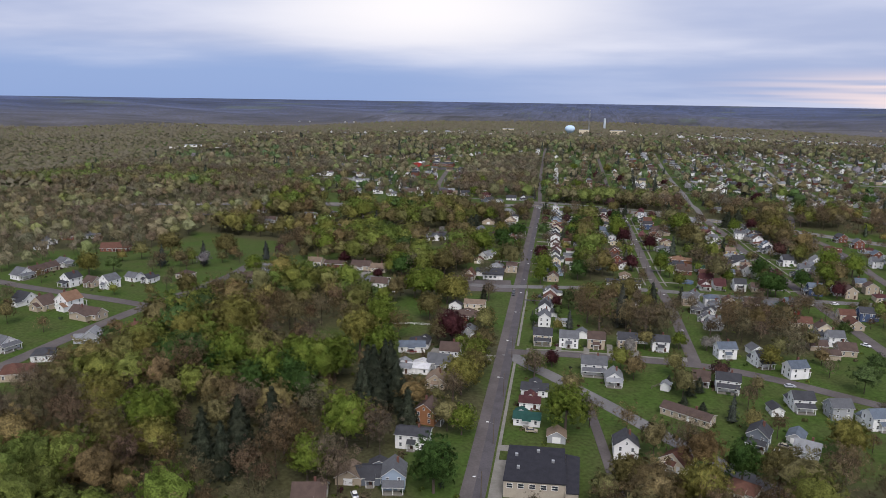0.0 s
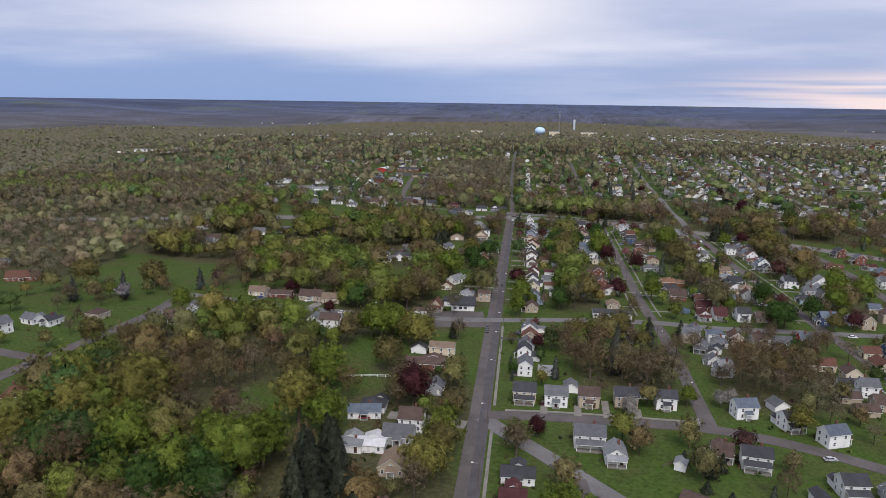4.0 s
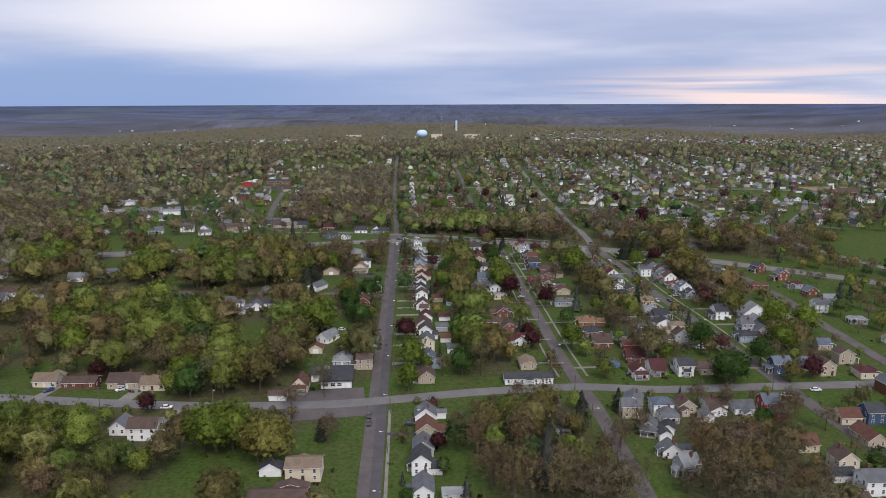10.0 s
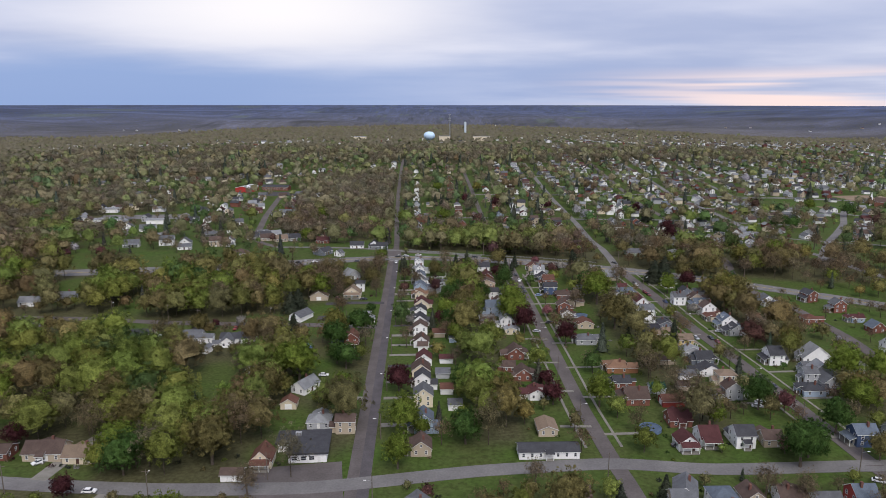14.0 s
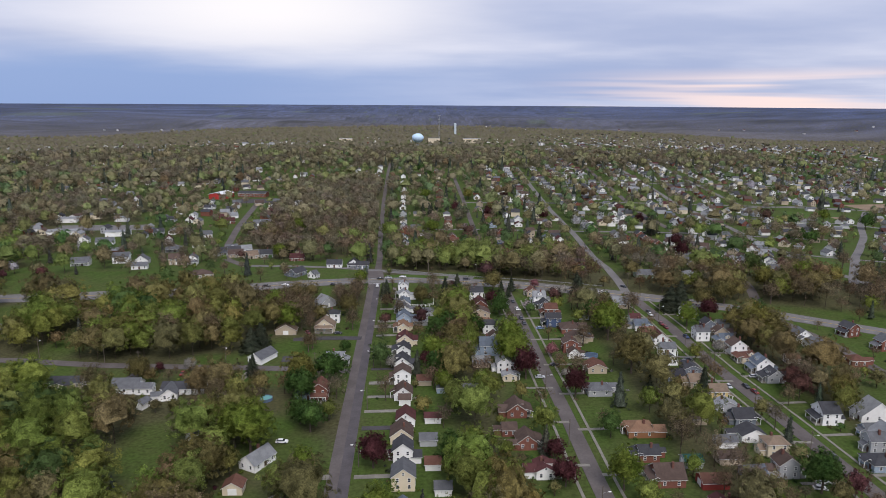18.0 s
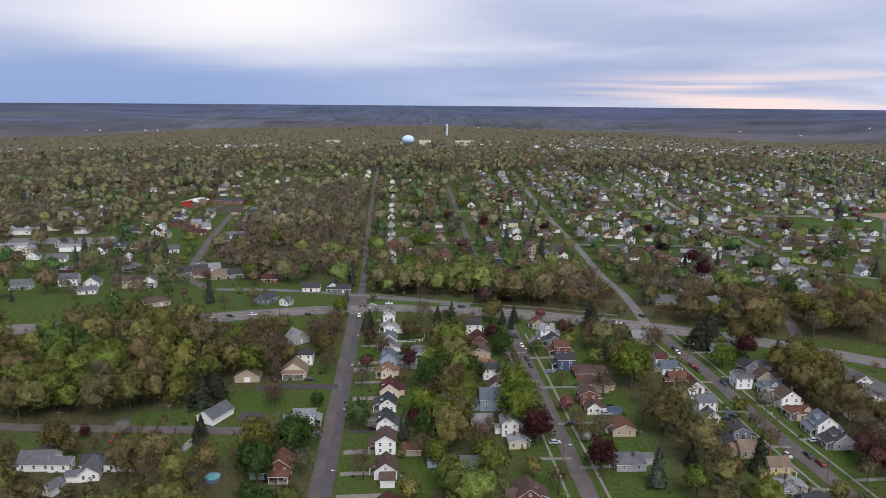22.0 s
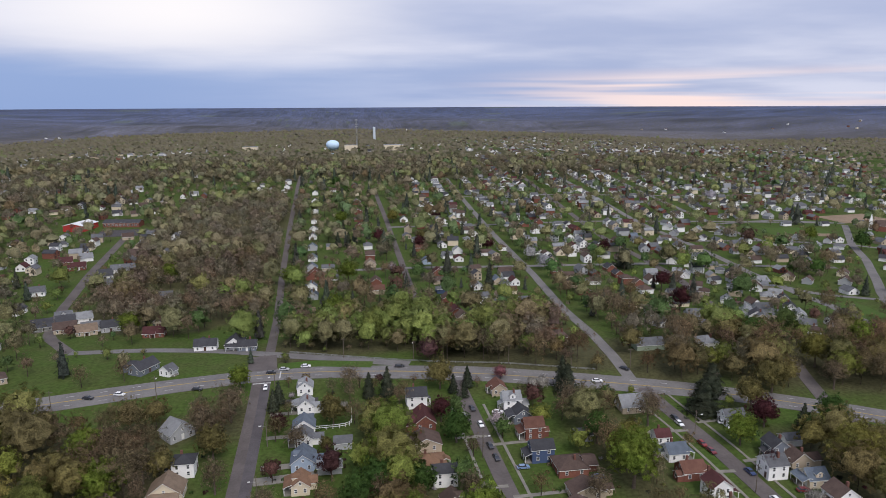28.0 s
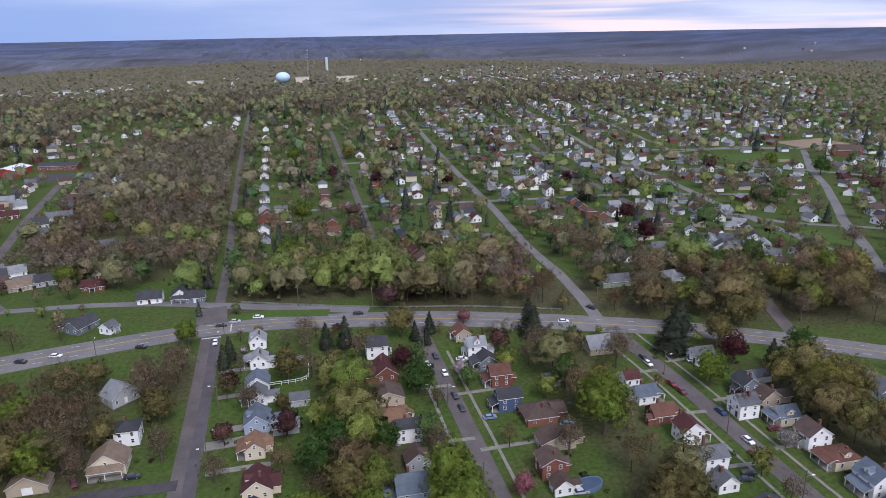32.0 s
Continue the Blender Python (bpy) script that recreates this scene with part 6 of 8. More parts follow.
# ---- landmarks ----
def prism(name, pts, z0, z1, mat):
    n = len(pts)
    v = [(x, y, z0) for x, y in pts] + [(x, y, z1) for x, y in pts]
    f = [tuple(range(n - 1, -1, -1)), tuple(range(n, 2 * n))] + [(i, (i + 1) % n, n + (i + 1) % n, n + i) for i in range(n)]
    return mesh_of(name, v, f, mat)


def ring(r, n=28, x=0.0, y=0.0, sx=1.0):
    return [(x + sx * r * math.cos(2 * math.pi * k / n), y + r * math.sin(2 * math.pi * k / n)) for k in range(n)]


def lathe(name, profile, mat, n=32):
    v = [(r * math.cos(2 * math.pi * k / n), r * math.sin(2 * math.pi * k / n), z) for r, z in profile for k in range(n)]
    f = [(i * n + k, i * n + (k + 1) % n, (i + 1) * n + (k + 1) % n, (i + 1) * n + k) for i in range(len(profile) - 1) for k in range(n)]
    return mesh_of(name, v, f, mat, smooth=True)


tank_paint = material("pale_blue_tank_paint", (0.50, 0.66, 0.80), 0.5, (0.44, 0.6, 0.75), 0.1, 0.5)
tank_z = ground_z(28.5, 1459)
tank = tagged(new("water_tank"), "pale blue spheroid water tank rising over the trees", "water tank")
tank.matrix_basis = pose(28.5, 1459, -3)
part("bowl", lathe("bowl", [(0.1, 63.2), (3.5, 63.0), (7.5, 61.6), (10.6, 59.0), (11.9, 55.8), (11.7, 52.6), (10.0, 49.4), (6.5, 46.6), (3.4, 44.8)], tank_paint), tank)
part("pedestal", lathe("pedestal", [(3.4, 45.0), (3.0, 40.0), (3.2, 34.0), (5.2, tank_z - 1)], tank_paint), tank)
tower = tagged(new("water_tower"), "tall white cylindrical standpipe water tower on the hill", "water tower")
tower.matrix_basis = pose(136, 2014, 0)
tower_z = ground_z(136, 2014)
white_steel = material("white_steel", (0.5, 0.56, 0.6), 0.5, (0.42, 0.48, 0.52), 0.1, 0.5)
part("shell", lathe("shell", [(3.4, tower_z - 1), (3.4, 63.0)], white_steel), tower)
part("dome", lathe("dome", [(3.4, 63.0), (2.9, 64.2), (1.8, 64.9), (0.1, 65.2)], white_steel), tower)


def mast(x, y, h, w):
    """A lattice mast: three legs, rings of struts and a few aerials."""
    z = ground_z(x, y)
    top = tagged(new("radio_mast"), "slender grey lattice radio mast with aerials", "mast")
    top.matrix_basis = pose(x, y, z)
    for k in range(3):
        a_ = 2.094 * k
        part("leg", mesh_of("leg", *tube([(w * math.cos(a_), w * math.sin(a_), -1), (w * 0.5 * math.cos(a_), w * 0.5 * math.sin(a_), h)], [0.35, 0.25], 4), grey_metal), top)
    for i in range(10):
        zz, ww = h * (i + 1) / 10, w * (1 - 0.5 * (i + 1) / 10)
        part("strut", prism("strut", ring(ww, 3), zz - 0.2, zz + 0.2, grey_metal), top)
    for zz in (h - 1, h - 9, h - 14):
        part("aerial", prism("aerial", ring(w * 1.6, 8), zz, zz + 1.6, grey_metal), top)


mast(75, 1560, 58, 1.6)

# the red hall with its school wing
red_wall = material("red_metal_wall", (0.42, 0.04, 0.035), 0.6, (0.34, 0.04, 0.035), 0.2, 0.6)
pale_roof = material("pale_metal_roof", (0.62, 0.63, 0.64), 0.5, (0.5, 0.51, 0.52), 0.1, 0.6)
HX, HY = -206.0, 872.0
hall = tagged(new("hall"), "large red metal hall with a pale low gabled roof", "hall")
hall.matrix_basis = pose(HX, HY, ground_z(HX, HY), 0, 0, -14)
part("wall", body_mesh(19, 25, 5.5, 2.0, False, red_wall), hall)
part("roof", roof_mesh(19, 25, 5.5, 2.0, False, pale_roof, 0.5, 0.3), hall)
annex = tagged(new("school_wing"), "low red brick wing with white windows and a dark roof", "building")
annex.matrix_basis = pose(HX + 35, HY + 10, ground_z(HX + 35, HY + 10), 0, 0, -8)
part("wall", body_mesh(12, 34, 4.2, 2.4, False, WALLS["brick"]), annex, pose(0, 0, 0, 0, 0, 90))
part("roof", roof_mesh(12, 34, 4.2, 2.4, False, ROOFS["dark"]), annex, pose(0, 0, 0, 0, 0, 90))
for i in range(9):
    part("window", WIN["w"], annex, pose(-15 + i * 3.6, -6.0, 1.2))
strip("parking_lot", [(HX + 22, HY - 24), (HX + 62, HY - 20)], -14, 16, 0.12, asphalt_dark, label="dark asphalt parking lot beside the red hall", category="parking lot")
TAKEN += [(HX, HY, 22), (HX + 35, HY + 10, 20), (HX + 45, HY - 18, 24)]

# brick church with a white steeple
church = tagged(new("church"), "red brick church with a grey roof and white steeple", "church")
church.matrix_basis = pose(535, 756, ground_z(535, 756), 0, 0, -32)
part("wall", body_mesh(12, 24, 5.5, 4.5, False, WALLS["brick"]), church, pose(5, 0, 0, 0, 0, 90))
part("roof", roof_mesh(12, 24, 5.5, 4.5, False, ROOFS["brown"]), church, pose(5, 0, 0, 0, 0, 90))
part("tower", box_mesh("tower", -12, -9, -1.5, 1.5, 0, 8, WALLS["white"]), church)
part("spire", mesh_of("spire", [(-12, -1.5, 8), (-9, -1.5, 8), (-9, 1.5, 8), (-12, 1.5, 8), (-10.5, 0, 16)], [(0, 1, 4), (1, 2, 4), (2, 3, 4), (3, 0, 4)], WALLS["white"]), church)
TAKEN.append((538, 754, 18))
bare_earth = material("bare_earth", (0.24, 0.18, 0.13), 0.95, (0.17, 0.13, 0.09), 0.05, 0.6, 0.12)
strip("earth_lot", [(524, 814), (590, 826)], -19, 19, 0.1, bare_earth, label="bare brown earth of a cleared lot", category="earth")
strip("playing_field", [(420, 762), (482, 757)], -21, 21, 0.09, grass_lot, label="mown green playing field with a sandy infield", category="field")
strip("infield", [(456, 744), (472, 742)], -6, 6, 0.14, bare_earth, label="sandy infield of the playing field", category="field")
TAKEN += [(540, 820, 24), (572, 822, 24), (432, 764, 30), (468, 754, 30)]
strip("green", [(296, 492), (306, 540)], -8, 20, 0.09, grass_lot, label="mown green triangle between two roads", category="grass")
TAKEN += [(300, 500, 14), (308, 530, 16)]

# the flat-roofed works by the avenue
flat = tagged(new("workshop"), "long cream block workshop with a flat black roof", "workshop")
flat.matrix_basis = pose(0, 0, ground_z(16, -24))
block_wall = material("cream_blocks", (0.42, 0.37, 0.3), 0.9, (0.33, 0.29, 0.24), 0.6, 0.6, 0.06)
part("wall", prism("wall", [(8.5, -34.6), (25.9, -33.4), (25.5, -12.8), (8.6, -13.9)], -1, 5, block_wall), flat)
part("roof", prism("roof", [(8.3, -34.8), (26.1, -33.6), (25.7, -12.6), (8.4, -13.7)], 5, 5.35, ROOFS["black"]), flat)
part("annex_wall", prism("annex_wall", [(26, -35.2), (29.6, -34.8), (30.1, -14.1), (25.8, -13)], -1, 3.4, block_wall), flat)
part("annex_roof", prism("annex_roof", [(26.2, -35.4), (29.8, -35), (30.3, -13.9), (25.9, -12.9)], 3.4, 3.65, ROOFS["black"]), flat)
for x_, y_ in ((11.2, -20), (17.6, -16.7), (22.2, -22.1), (12.2, -27.3)):
    part("roof_vent", box_mesh("roof_vent", -0.45, 0.45, -0.45, 0.45, 5.3, 6.1, grey_metal), flat, pose(x_, y_, 0))
for i in range(5):
    part("window", WIN["w"], flat, pose(10.2 + i * 3.2, -34.5 + i * 0.22, 3.0))
TAKEN.append((18.6, -24.4, 15))
strip("forecourt", [(6.7, -60.1), (6.5, -14.5)], -1.4, 1.8, 0.14, concrete, label="worn concrete apron beside the avenue", category="pavement")

# the low shop at the crossing, on its asphalt lot
strip("shop_lot", [(-38.7, 196.9), (-8.1, 201)], -4.5, 22, 0.105, asphalt, label="patched grey asphalt lot round a low shop", category="parking lot")
shop = tagged(new("shop"), "low white shop with a flat charcoal roof", "shop")
shop.matrix_basis = pose(-22.5, 212.4, ground_z(-22.5, 212.4), 0, 0, 3)
part("wall", prism("wall", [(-4, -7.5), (8.5, -7.5), (8.5, 8), (-8.5, 8), (-8.5, 0), (-4, 0)], -1, 3.2, WALLS["white"]), shop)
part("roof", prism("roof", [(-4.5, -8.2), (9.2, -8.2), (9.2, 8.6), (-9.2, 8.6), (-9.2, -0.6), (-4.5, -0.6)], 3.2, 3.75, ROOFS["dark"]), shop)
part("door", DOORS[1], shop, pose(6, -7.5, 0))
for x_ in (-2, 1, 3.6):
    part("window", WIN["w"], shop, pose(x_, -7.5, 0.9))
part("roof_unit", box_mesh("roof_unit", -1, 1, -0.7, 0.7, 3.7, 4.7, grey_metal), shop, pose(-2, 5, 0))
TAKEN.append((-22.5, 212.4, 12))

# the long pale sheds beyond the western lanes
for x_, y_, w_, l_ in ((-286, 660, 11, 24), (-237, 656, 9, 20), (-312, 722, 10, 18), (-262, 726, 9, 12), (-800, 1150, 16, 26), (-755, 1165, 14, 60), (-690, 1175, 16, 70), (-630, 1190, 14, 60), (-700, 1140, 14, 50)):
    shed = tagged(new("warehouse"), "long white metal shed with a pale roof", "warehouse")
    shed.matrix_basis = pose(x_, y_, ground_z(x_, y_), 0, 0, 100)
    part("wall", body_mesh(w_, l_, 4, 1.2, False, WALLS["white"]), shed)
    part("roof", roof_mesh(w_, l_, 4, 1.2, False, ROOFS["pale"]), shed)
    TAKEN.append((x_, y_, l_ * 0.55))
strip("yard_lot", [(-308, 690), (-226, 694)], -13, 13, 0.1, asphalt_pale, label="pale worn asphalt yard between long sheds", category="parking lot")
for x_, y_, l_ in ((62, 1500, 24), (140, 1490, 36), (-120, 1500, 26)):
    big = tagged(new("school_building"), "long pale flat-roofed building on the hill", "building")
    big.matrix_basis = pose(x_, y_, ground_z(x_, y_) + 4, 0, 0, 90)
    part("wall", body_mesh(16, l_, 9, 0.6, False, WALLS["cream"]), big)
    part("roof", roof_mesh(16, l_, 9, 0.6, False, ROOFS["pale"]), big)


# ---- pools ----
pool_blue = material("pool_cover", (0.045, 0.07, 0.11), 0.35, (0.07, 0.10, 0.14), 0.5, 0.6)
pool_side = material("pool_side", (0.11, 0.16, 0.25), 0.5, (0.09, 0.13, 0.2), 1.0, 0.5)
teal = material("teal_cover", (0.12, 0.33, 0.33), 0.4, (0.09, 0.26, 0.27), 0.6, 0.5)


def pool(x, y, r, sx=1.0, h=1.2, turn=0.0, kind="pool", cover=None, words=""):
    top = tagged(new(kind), words, kind)
    top.matrix_basis = pose(x, y, ground_z(x, y), 0, 0, turn)
    out_, in_ = ring(r, 28, 0, 0, sx), ring(r - 0.18, 28, 0, 0, sx)
    n = len(out_)
    v = [(a, b, -0.4) for a, b in out_] + [(a, b, h) for a, b in out_] + [(a, b, h) for a, b in in_] + [(a, b, h - 0.3) for a, b in in_]
    f = [(k * n + i, k * n + (i + 1) % n, (k + 1) * n + (i + 1) % n, (k + 1) * n + i) for k in range(3) for i in range(n)]
    part("wall", mesh_of("wall", v, f, pool_side), top)
    part("water", prism("water", ring(r - 0.2, 28, 0, 0, sx), h - 0.5, h - 0.22, cover or pool_blue), top)
    TAKEN.append((x, y, r * sx))


pool(100.1, 224.9, 3.9, words="round above-ground pool with a dark blue cover")
pool(103.2, 354.8, 2.6, 1.7, turn=15, words="oval above-ground pool with a dark blue cover")
pool(-37.7, 312.5, 2.6, cover=teal, words="round above-ground pool with a teal cover")
tramp_net = material("trampoline_mat", (0.02, 0.025, 0.035), 0.8, (0.03, 0.03, 0.04), 1, 0.5)
pool(46.4, 246.7, 2.0, h=0.9, kind="trampoline", cover=tramp_net, words="round trampoline with a blue rim on a lawn")


# ---- drives, walks and paths ----
def slab(name, pts, half, label, mat=None, lift=0.14, category="driveway"):
    strip(name, pts, -half, half, lift, mat or concrete, 2.0, label, category)


AV_DRIVES = [449.7, 440.9, 423.9, 404.7, 397.2, 384.2, 369.0, 357.5, 342.9, 327.9, 314.1, 300.9, 287.1, 269.8, 254.0, 230.8, 163.7]
for i, y_ in enumerate(AV_DRIVES):
    slab("driveway", [(2.2, y_), (10, y_ + 0.3), (20, y_ + 0.5)], 1.1 if i % 3 else 1.5, "pale concrete driveway across a lawn" if i % 4 else "dark asphalt driveway across a lawn", None if i % 4 else asphalt_dark)
slab("driveway", [(0.7, 397.2), (10.3, 397.8), (20.5, 399.4), (27.5, 405.9)], 2.2, "wide pale concrete driveway to a garage", lift=0.16)
for x_, y0, y1 in ((22.4, 83.1, 94.7), (45.2, 83.1, 98), (56.6, 83.1, 92.6), (76.6, 83.1, 88.3), (34.8, 83.1, 93.7)):
    slab("driveway", [(x_, y0), (x_ + 0.4, y1)], 1.3, "concrete driveway up a front lawn")
for k, (line, off) in enumerate(((STREET_2, 5.9), (STREET_2, -6.6), (STREET_3, 7.0), (STREET_3, -7.2))):
    q, r = along(line, 4.0)
    p = [tuple(a) for a in (q + r * off) if 212 < a[1] < 438]
    slab("footpath", p, 0.5, "narrow pale concrete footpath along a street", None, 0.13, "footpath")
q, r = along(AVENUE, 4.0)
for y0, y1 in ((-70, 70), (86, 184)):
    slab("footpath", [tuple(a) for a in (q + r * 5.0) if y0 < a[1] < y1], 0.55, "narrow worn concrete footpath beside the avenue", None, 0.125, "footpath")
q, r = along(CROSS_1, 4.0)
slab("footpath", [tuple(a) for a in (q + r * -4.4)][2:20], 0.7, "narrow concrete footpath along a street", None, 0.13, "footpath")
for i, y_ in enumerate(range(222, 430, 31)):
    slab("driveway", [(82.5 - 0.02 * (y_ - 228), y_), (95, y_ + 0.5), (104 if i % 2 else 98, y_ + 1)], 0.8, "pale concrete driveway beside a house")
    slab("driveway", [(79.5, y_ + 6), (68, y_ + 6.4)], 0.8, "pale concrete driveway beside a house")
for i, y_ in enumerate(range(218, 420, 27)):
    x_ = 169 - 0.075 * (y_ - 225)
    slab("driveway", [(x_ - 3, y_), (x_ - 16, y_ + 0.8), (x_ - 24, y_ + 1)], 0.8, "pale concrete driveway beside a house")
    slab("driveway", [(x_ + 3, y_ + 5), (x_ + 15, y_ + 5.5)], 0.8, "pale concrete driveway beside a house")
slab("driveway", [(-4.7, 380.9), (-24.1, 381.4), (-38.3, 379.7)], 2.2, "dark asphalt driveway to a house and cars", asphalt_dark)
slab("driveway", [(-50.4, 343.7), (-54.2, 326.7), (-58, 312)], 1.6, "gravel driveway down from the lane")
slab("driveway", [(-98.4, 348.9), (-100.2, 335.1), (-105.7, 318.2)], 2.2, "dark asphalt driveway down from the lane", asphalt_dark)
slab("driveway", [(-39.3, 355.3), (-30.2, 355.9)], 3.2, "dark asphalt pad beside a garage", asphalt_dark)
slab("driveway", [(-101.8, 194.9), (-99.3, 212.6), (-92.9, 231.4)], 2.6, "broad concrete driveway up beside a house")
slab("driveway", [(-136.2, 194.7), (-132.9, 212.4)], 2.0, "concrete driveway with parked cars")
slab("driveway", [(-77.9, 187.3), (-82.1, 171.4)], 1.8, "concrete driveway to a white house")
slab("driveway", [(-5.7, 254.1), (-23.8, 255.3)], 1.5, "gravel driveway to a white house")
slab("driveway", [(-4.9, 69.8), (-20.1, 72.7), (-33.4, 73.7)], 3.0, "broad concrete forecourt with parked cars")
slab("driveway", [(4.7, -7), (24, -5.1)], 1.8, "concrete driveway between lawn and green roof")
slab("driveway", [(33, 40.6), (41.5, -26.7), (44.5, -72.3)], 1.7, "grey asphalt lane behind the workshop", asphalt, 0.12)
slab("island", [(2.4, 482.4), (18.5, 483.9), (42.7, 478.5)], 3.6, "grass island between two carriageways", grass_lot, 0.16, "grass")

# ---- road markings ----
for side_ in (-0.15, 0.15):
    strip("centre_line", MAIN, side_ - 0.07, side_ + 0.07, 0.16, paint_yellow, label="worn yellow centre line on the main road", category="marking")
for off in (-3.4, 3.4):
    q, r = along(MAIN, 3.0)
    p = q + r * off
    for i in range(60, len(p) - 20, 4):
        if -130 < p[i][0] < 240:
            strip("lane_dash", [tuple(p[i]), tuple(p[i + 1])], -0.07, 0.07, 0.16, paint_white, label="worn white lane dash on the main road", category="marking")
strip("stop_line", [(0.6, 466), (-6.6, 465.8)], -0.25, 0.25, 0.17, paint_white, 2.0, "white stop line across the avenue", "marking")
strip("stop_line", [(3.9, 469.4), (3.9, 480.1)], -0.25, 0.25, 0.17, paint_white, 2.0, "white stop line across the main road", "marking")
strip("asphalt_patch", [(p[0] + 1.75, p[1]) for p in AVENUE[1:]], -1.7, 1.9, 0.115, material("resurfaced_asphalt", (0.076, 0.069, 0.073), 0.9, (0.100, 0.092, 0.096), 0.2, 0.7, 0.1), label="darker resurfaced lane of the avenue", category="road")
strip("junction", [(-10.7, 487.4), (1.4, 488.4)], -9, 9, 0.14, asphalt, 3.0, "wide asphalt mouth of the junction", "road")

# ---- poles, lamps and wires ----
POLE = mesh_of("pole", *tube([(0, 0, -0.8), (0, 0, 9.6)], [0.17, 0.12], 8), pole_wood)
ARM = box_mesh("crossarm", -1.2, 1.2, -0.06, 0.06, 8.8, 8.95, pole_wood)
LAMP_ARM = mesh_of("lamp_arm", *tube([(0, 0, 0), (0.9, 0, 0.35), (2.0, 0, 0.45)], [0.04, 0.04, 0.04], 6), grey_metal)
LAMP = box_mesh("lamp_head", 1.7, 2.5, -0.16, 0.16, 0.36, 0.52, trim)


def utility_pole(x, y, turn, lamp=True):
    top = tagged(new("utility_pole"), "weathered wooden utility pole" + (" with a street lamp" if lamp else " with a crossarm"), "utility pole", "utility poles")
    top.matrix_basis = pose(x, y, ground_z(x, y), 0, 0, turn)
    part("pole", POLE, top)
    part("crossarm", ARM, top, pose(0, 0, 0, 0, 0, 90))
    if lamp:
        arm = part("lamp_arm", LAMP_ARM, top, pose(0, 0, 7.4))
        part("lamp_head", LAMP, arm)


for i, y_ in enumerate((-72.9, -38.4, -5.1, 31.8, 71.8, 114.3, 150.4, 180.4, 220.5, 260.4, 303.1, 345, 384.8, 418.4, 455.4)):
    utility_pole(3.2 if y_ > 100 else 2.6, y_, 180, True)
for i, y_ in enumerate((103.3, 133.9, 164.8, 191.5, 230.8, 273.1, 316.3, 358.6, 400.4, 439.9)):
    utility_pole(76.2 - 0.004 * (y_ - 122), y_, 0, i % 2 == 0)
for i, y_ in enumerate((193.6, 226.6, 262.5, 299.8, 336.5, 367.9, 403.6)):
    utility_pole(157 - 0.02 * (y_ - 204), y_, 0, i % 2 == 0)
for i, (x_, y_) in enumerate(((-150.3, 359.1), (-117.8, 352), (-99.2, 343.5), (-62.7, 347.9), (-21.9, 339.7), (-107.4, 187.2), (-64, 185.1), (-30.7, 194.8), (30.6, 488.6), (60.9, 479.6), (101.4, 469), (127.9, 463.6), (-42.3, 458.9), (-78, 452.1), (152.5, 458.1), (177.3, 431.9))):
    utility_pole(x_, y_, 90, i % 3 == 0)


def rail_fence(points, h, label, mat, gap=3.0, name="fence"):
    """Posts with two rails between them."""
    top = tagged(new(name), label, "fence")
    q, r = along(points, gap)
    post = box_mesh("post", -0.08, 0.08, -0.08, 0.08, -0.3, h, mat)
    for a, b in zip(q[:-1], q[1:]):
        za, zb = ground_z(*a), ground_z(*b)
        part("post", post, top, pose(a[0], a[1], za))
        for k in (0.5, 0.95):
            d = Vector((b[0] - a[0], b[1] - a[1], zb - za))
            rail = cached(("rail", mat.name, round(d.length, 1)), lambda: box_mesh("rail", 0, d.length, -0.03, 0.03, -0.07, 0.07, mat))
            part("rail", rail, top, Matrix.Translation((a[0], a[1], za + h * k)) @ d.to_track_quat("X", "Z").to_matrix().to_4x4())


rail_fence([(6.4, 499.4), (28.5, 490.9), (46.7, 484.1), (69, 476.8), (99.4, 470), (137.2, 459)], 0.8, "grey steel guard rail along the main road", grey_metal, 4.0, "guard_rail")
rail_fence([(-61.6, 105.1), (-38.5, 107.5)], 1.2, "white rail fence across a yard", trim)
rail_fence([(18.3, 427.1), (32.6, 427.7), (32.6, 440)], 1.6, "pale board fence round a back yard", trim, 2.4)
rail_fence([(59.1, 50.8), (70.5, 62.5), (83.9, 72.2)], 1.2, "weathered timber rail fence along a slope", pole_wood, 2.2)

# ---- cars ----
CAR_COL = {"white": (0.75, 0.75, 0.75), "silver": (0.42, 0.43, 0.45), "dark": (0.03, 0.032, 0.038), "red": (0.20, 0.022, 0.022), "maroon": (0.14, 0.02, 0.025), "navy": (0.03, 0.05, 0.13), "blue": (0.16, 0.24, 0.38), "tan": (0.36, 0.31, 0.23)}
CAR_MATS = {k: material(k + "_car_paint", c, 0.3, tuple(v * 0.85 for v in c), 0.8, 0.4, spec=0.6) for k, c in CAR_COL.items()}
tyre = material("tyre_rubber", (0.02, 0.02, 0.02), 0.9, (0.035, 0.033, 0.03), 3, 0.5)
lamp_glass = material("tail_lamp", (0.25, 0.01, 0.01), 0.3)
WHEEL = mesh_of("wheel", *(lambda n=14: ([(x, 0.33 * math.cos(2 * math.pi * k / n), 0.33 + 0.33 * math.sin(2 * math.pi * k / n)) for x in (-0.11, 0.11) for k in range(n)], [tuple(range(n - 1, -1, -1)), tuple(range(n, 2 * n))] + [(i, (i + 1) % n, n + (i + 1) % n, n + i) for i in range(n)]))(), tyre)


HUBCAP = mesh_of("hubcap", [(x, 0.2 * math.cos(k * math.pi / 4), 0.33 + 0.2 * math.sin(k * math.pi / 4)) for x in (-0.02, 0.02) for k in range(8)], [tuple(range(7, -1, -1)), tuple(range(8, 16))] + [(i, (i + 1) % 8, 8 + (i + 1) % 8, 8 + i) for i in range(8)], grey_metal)


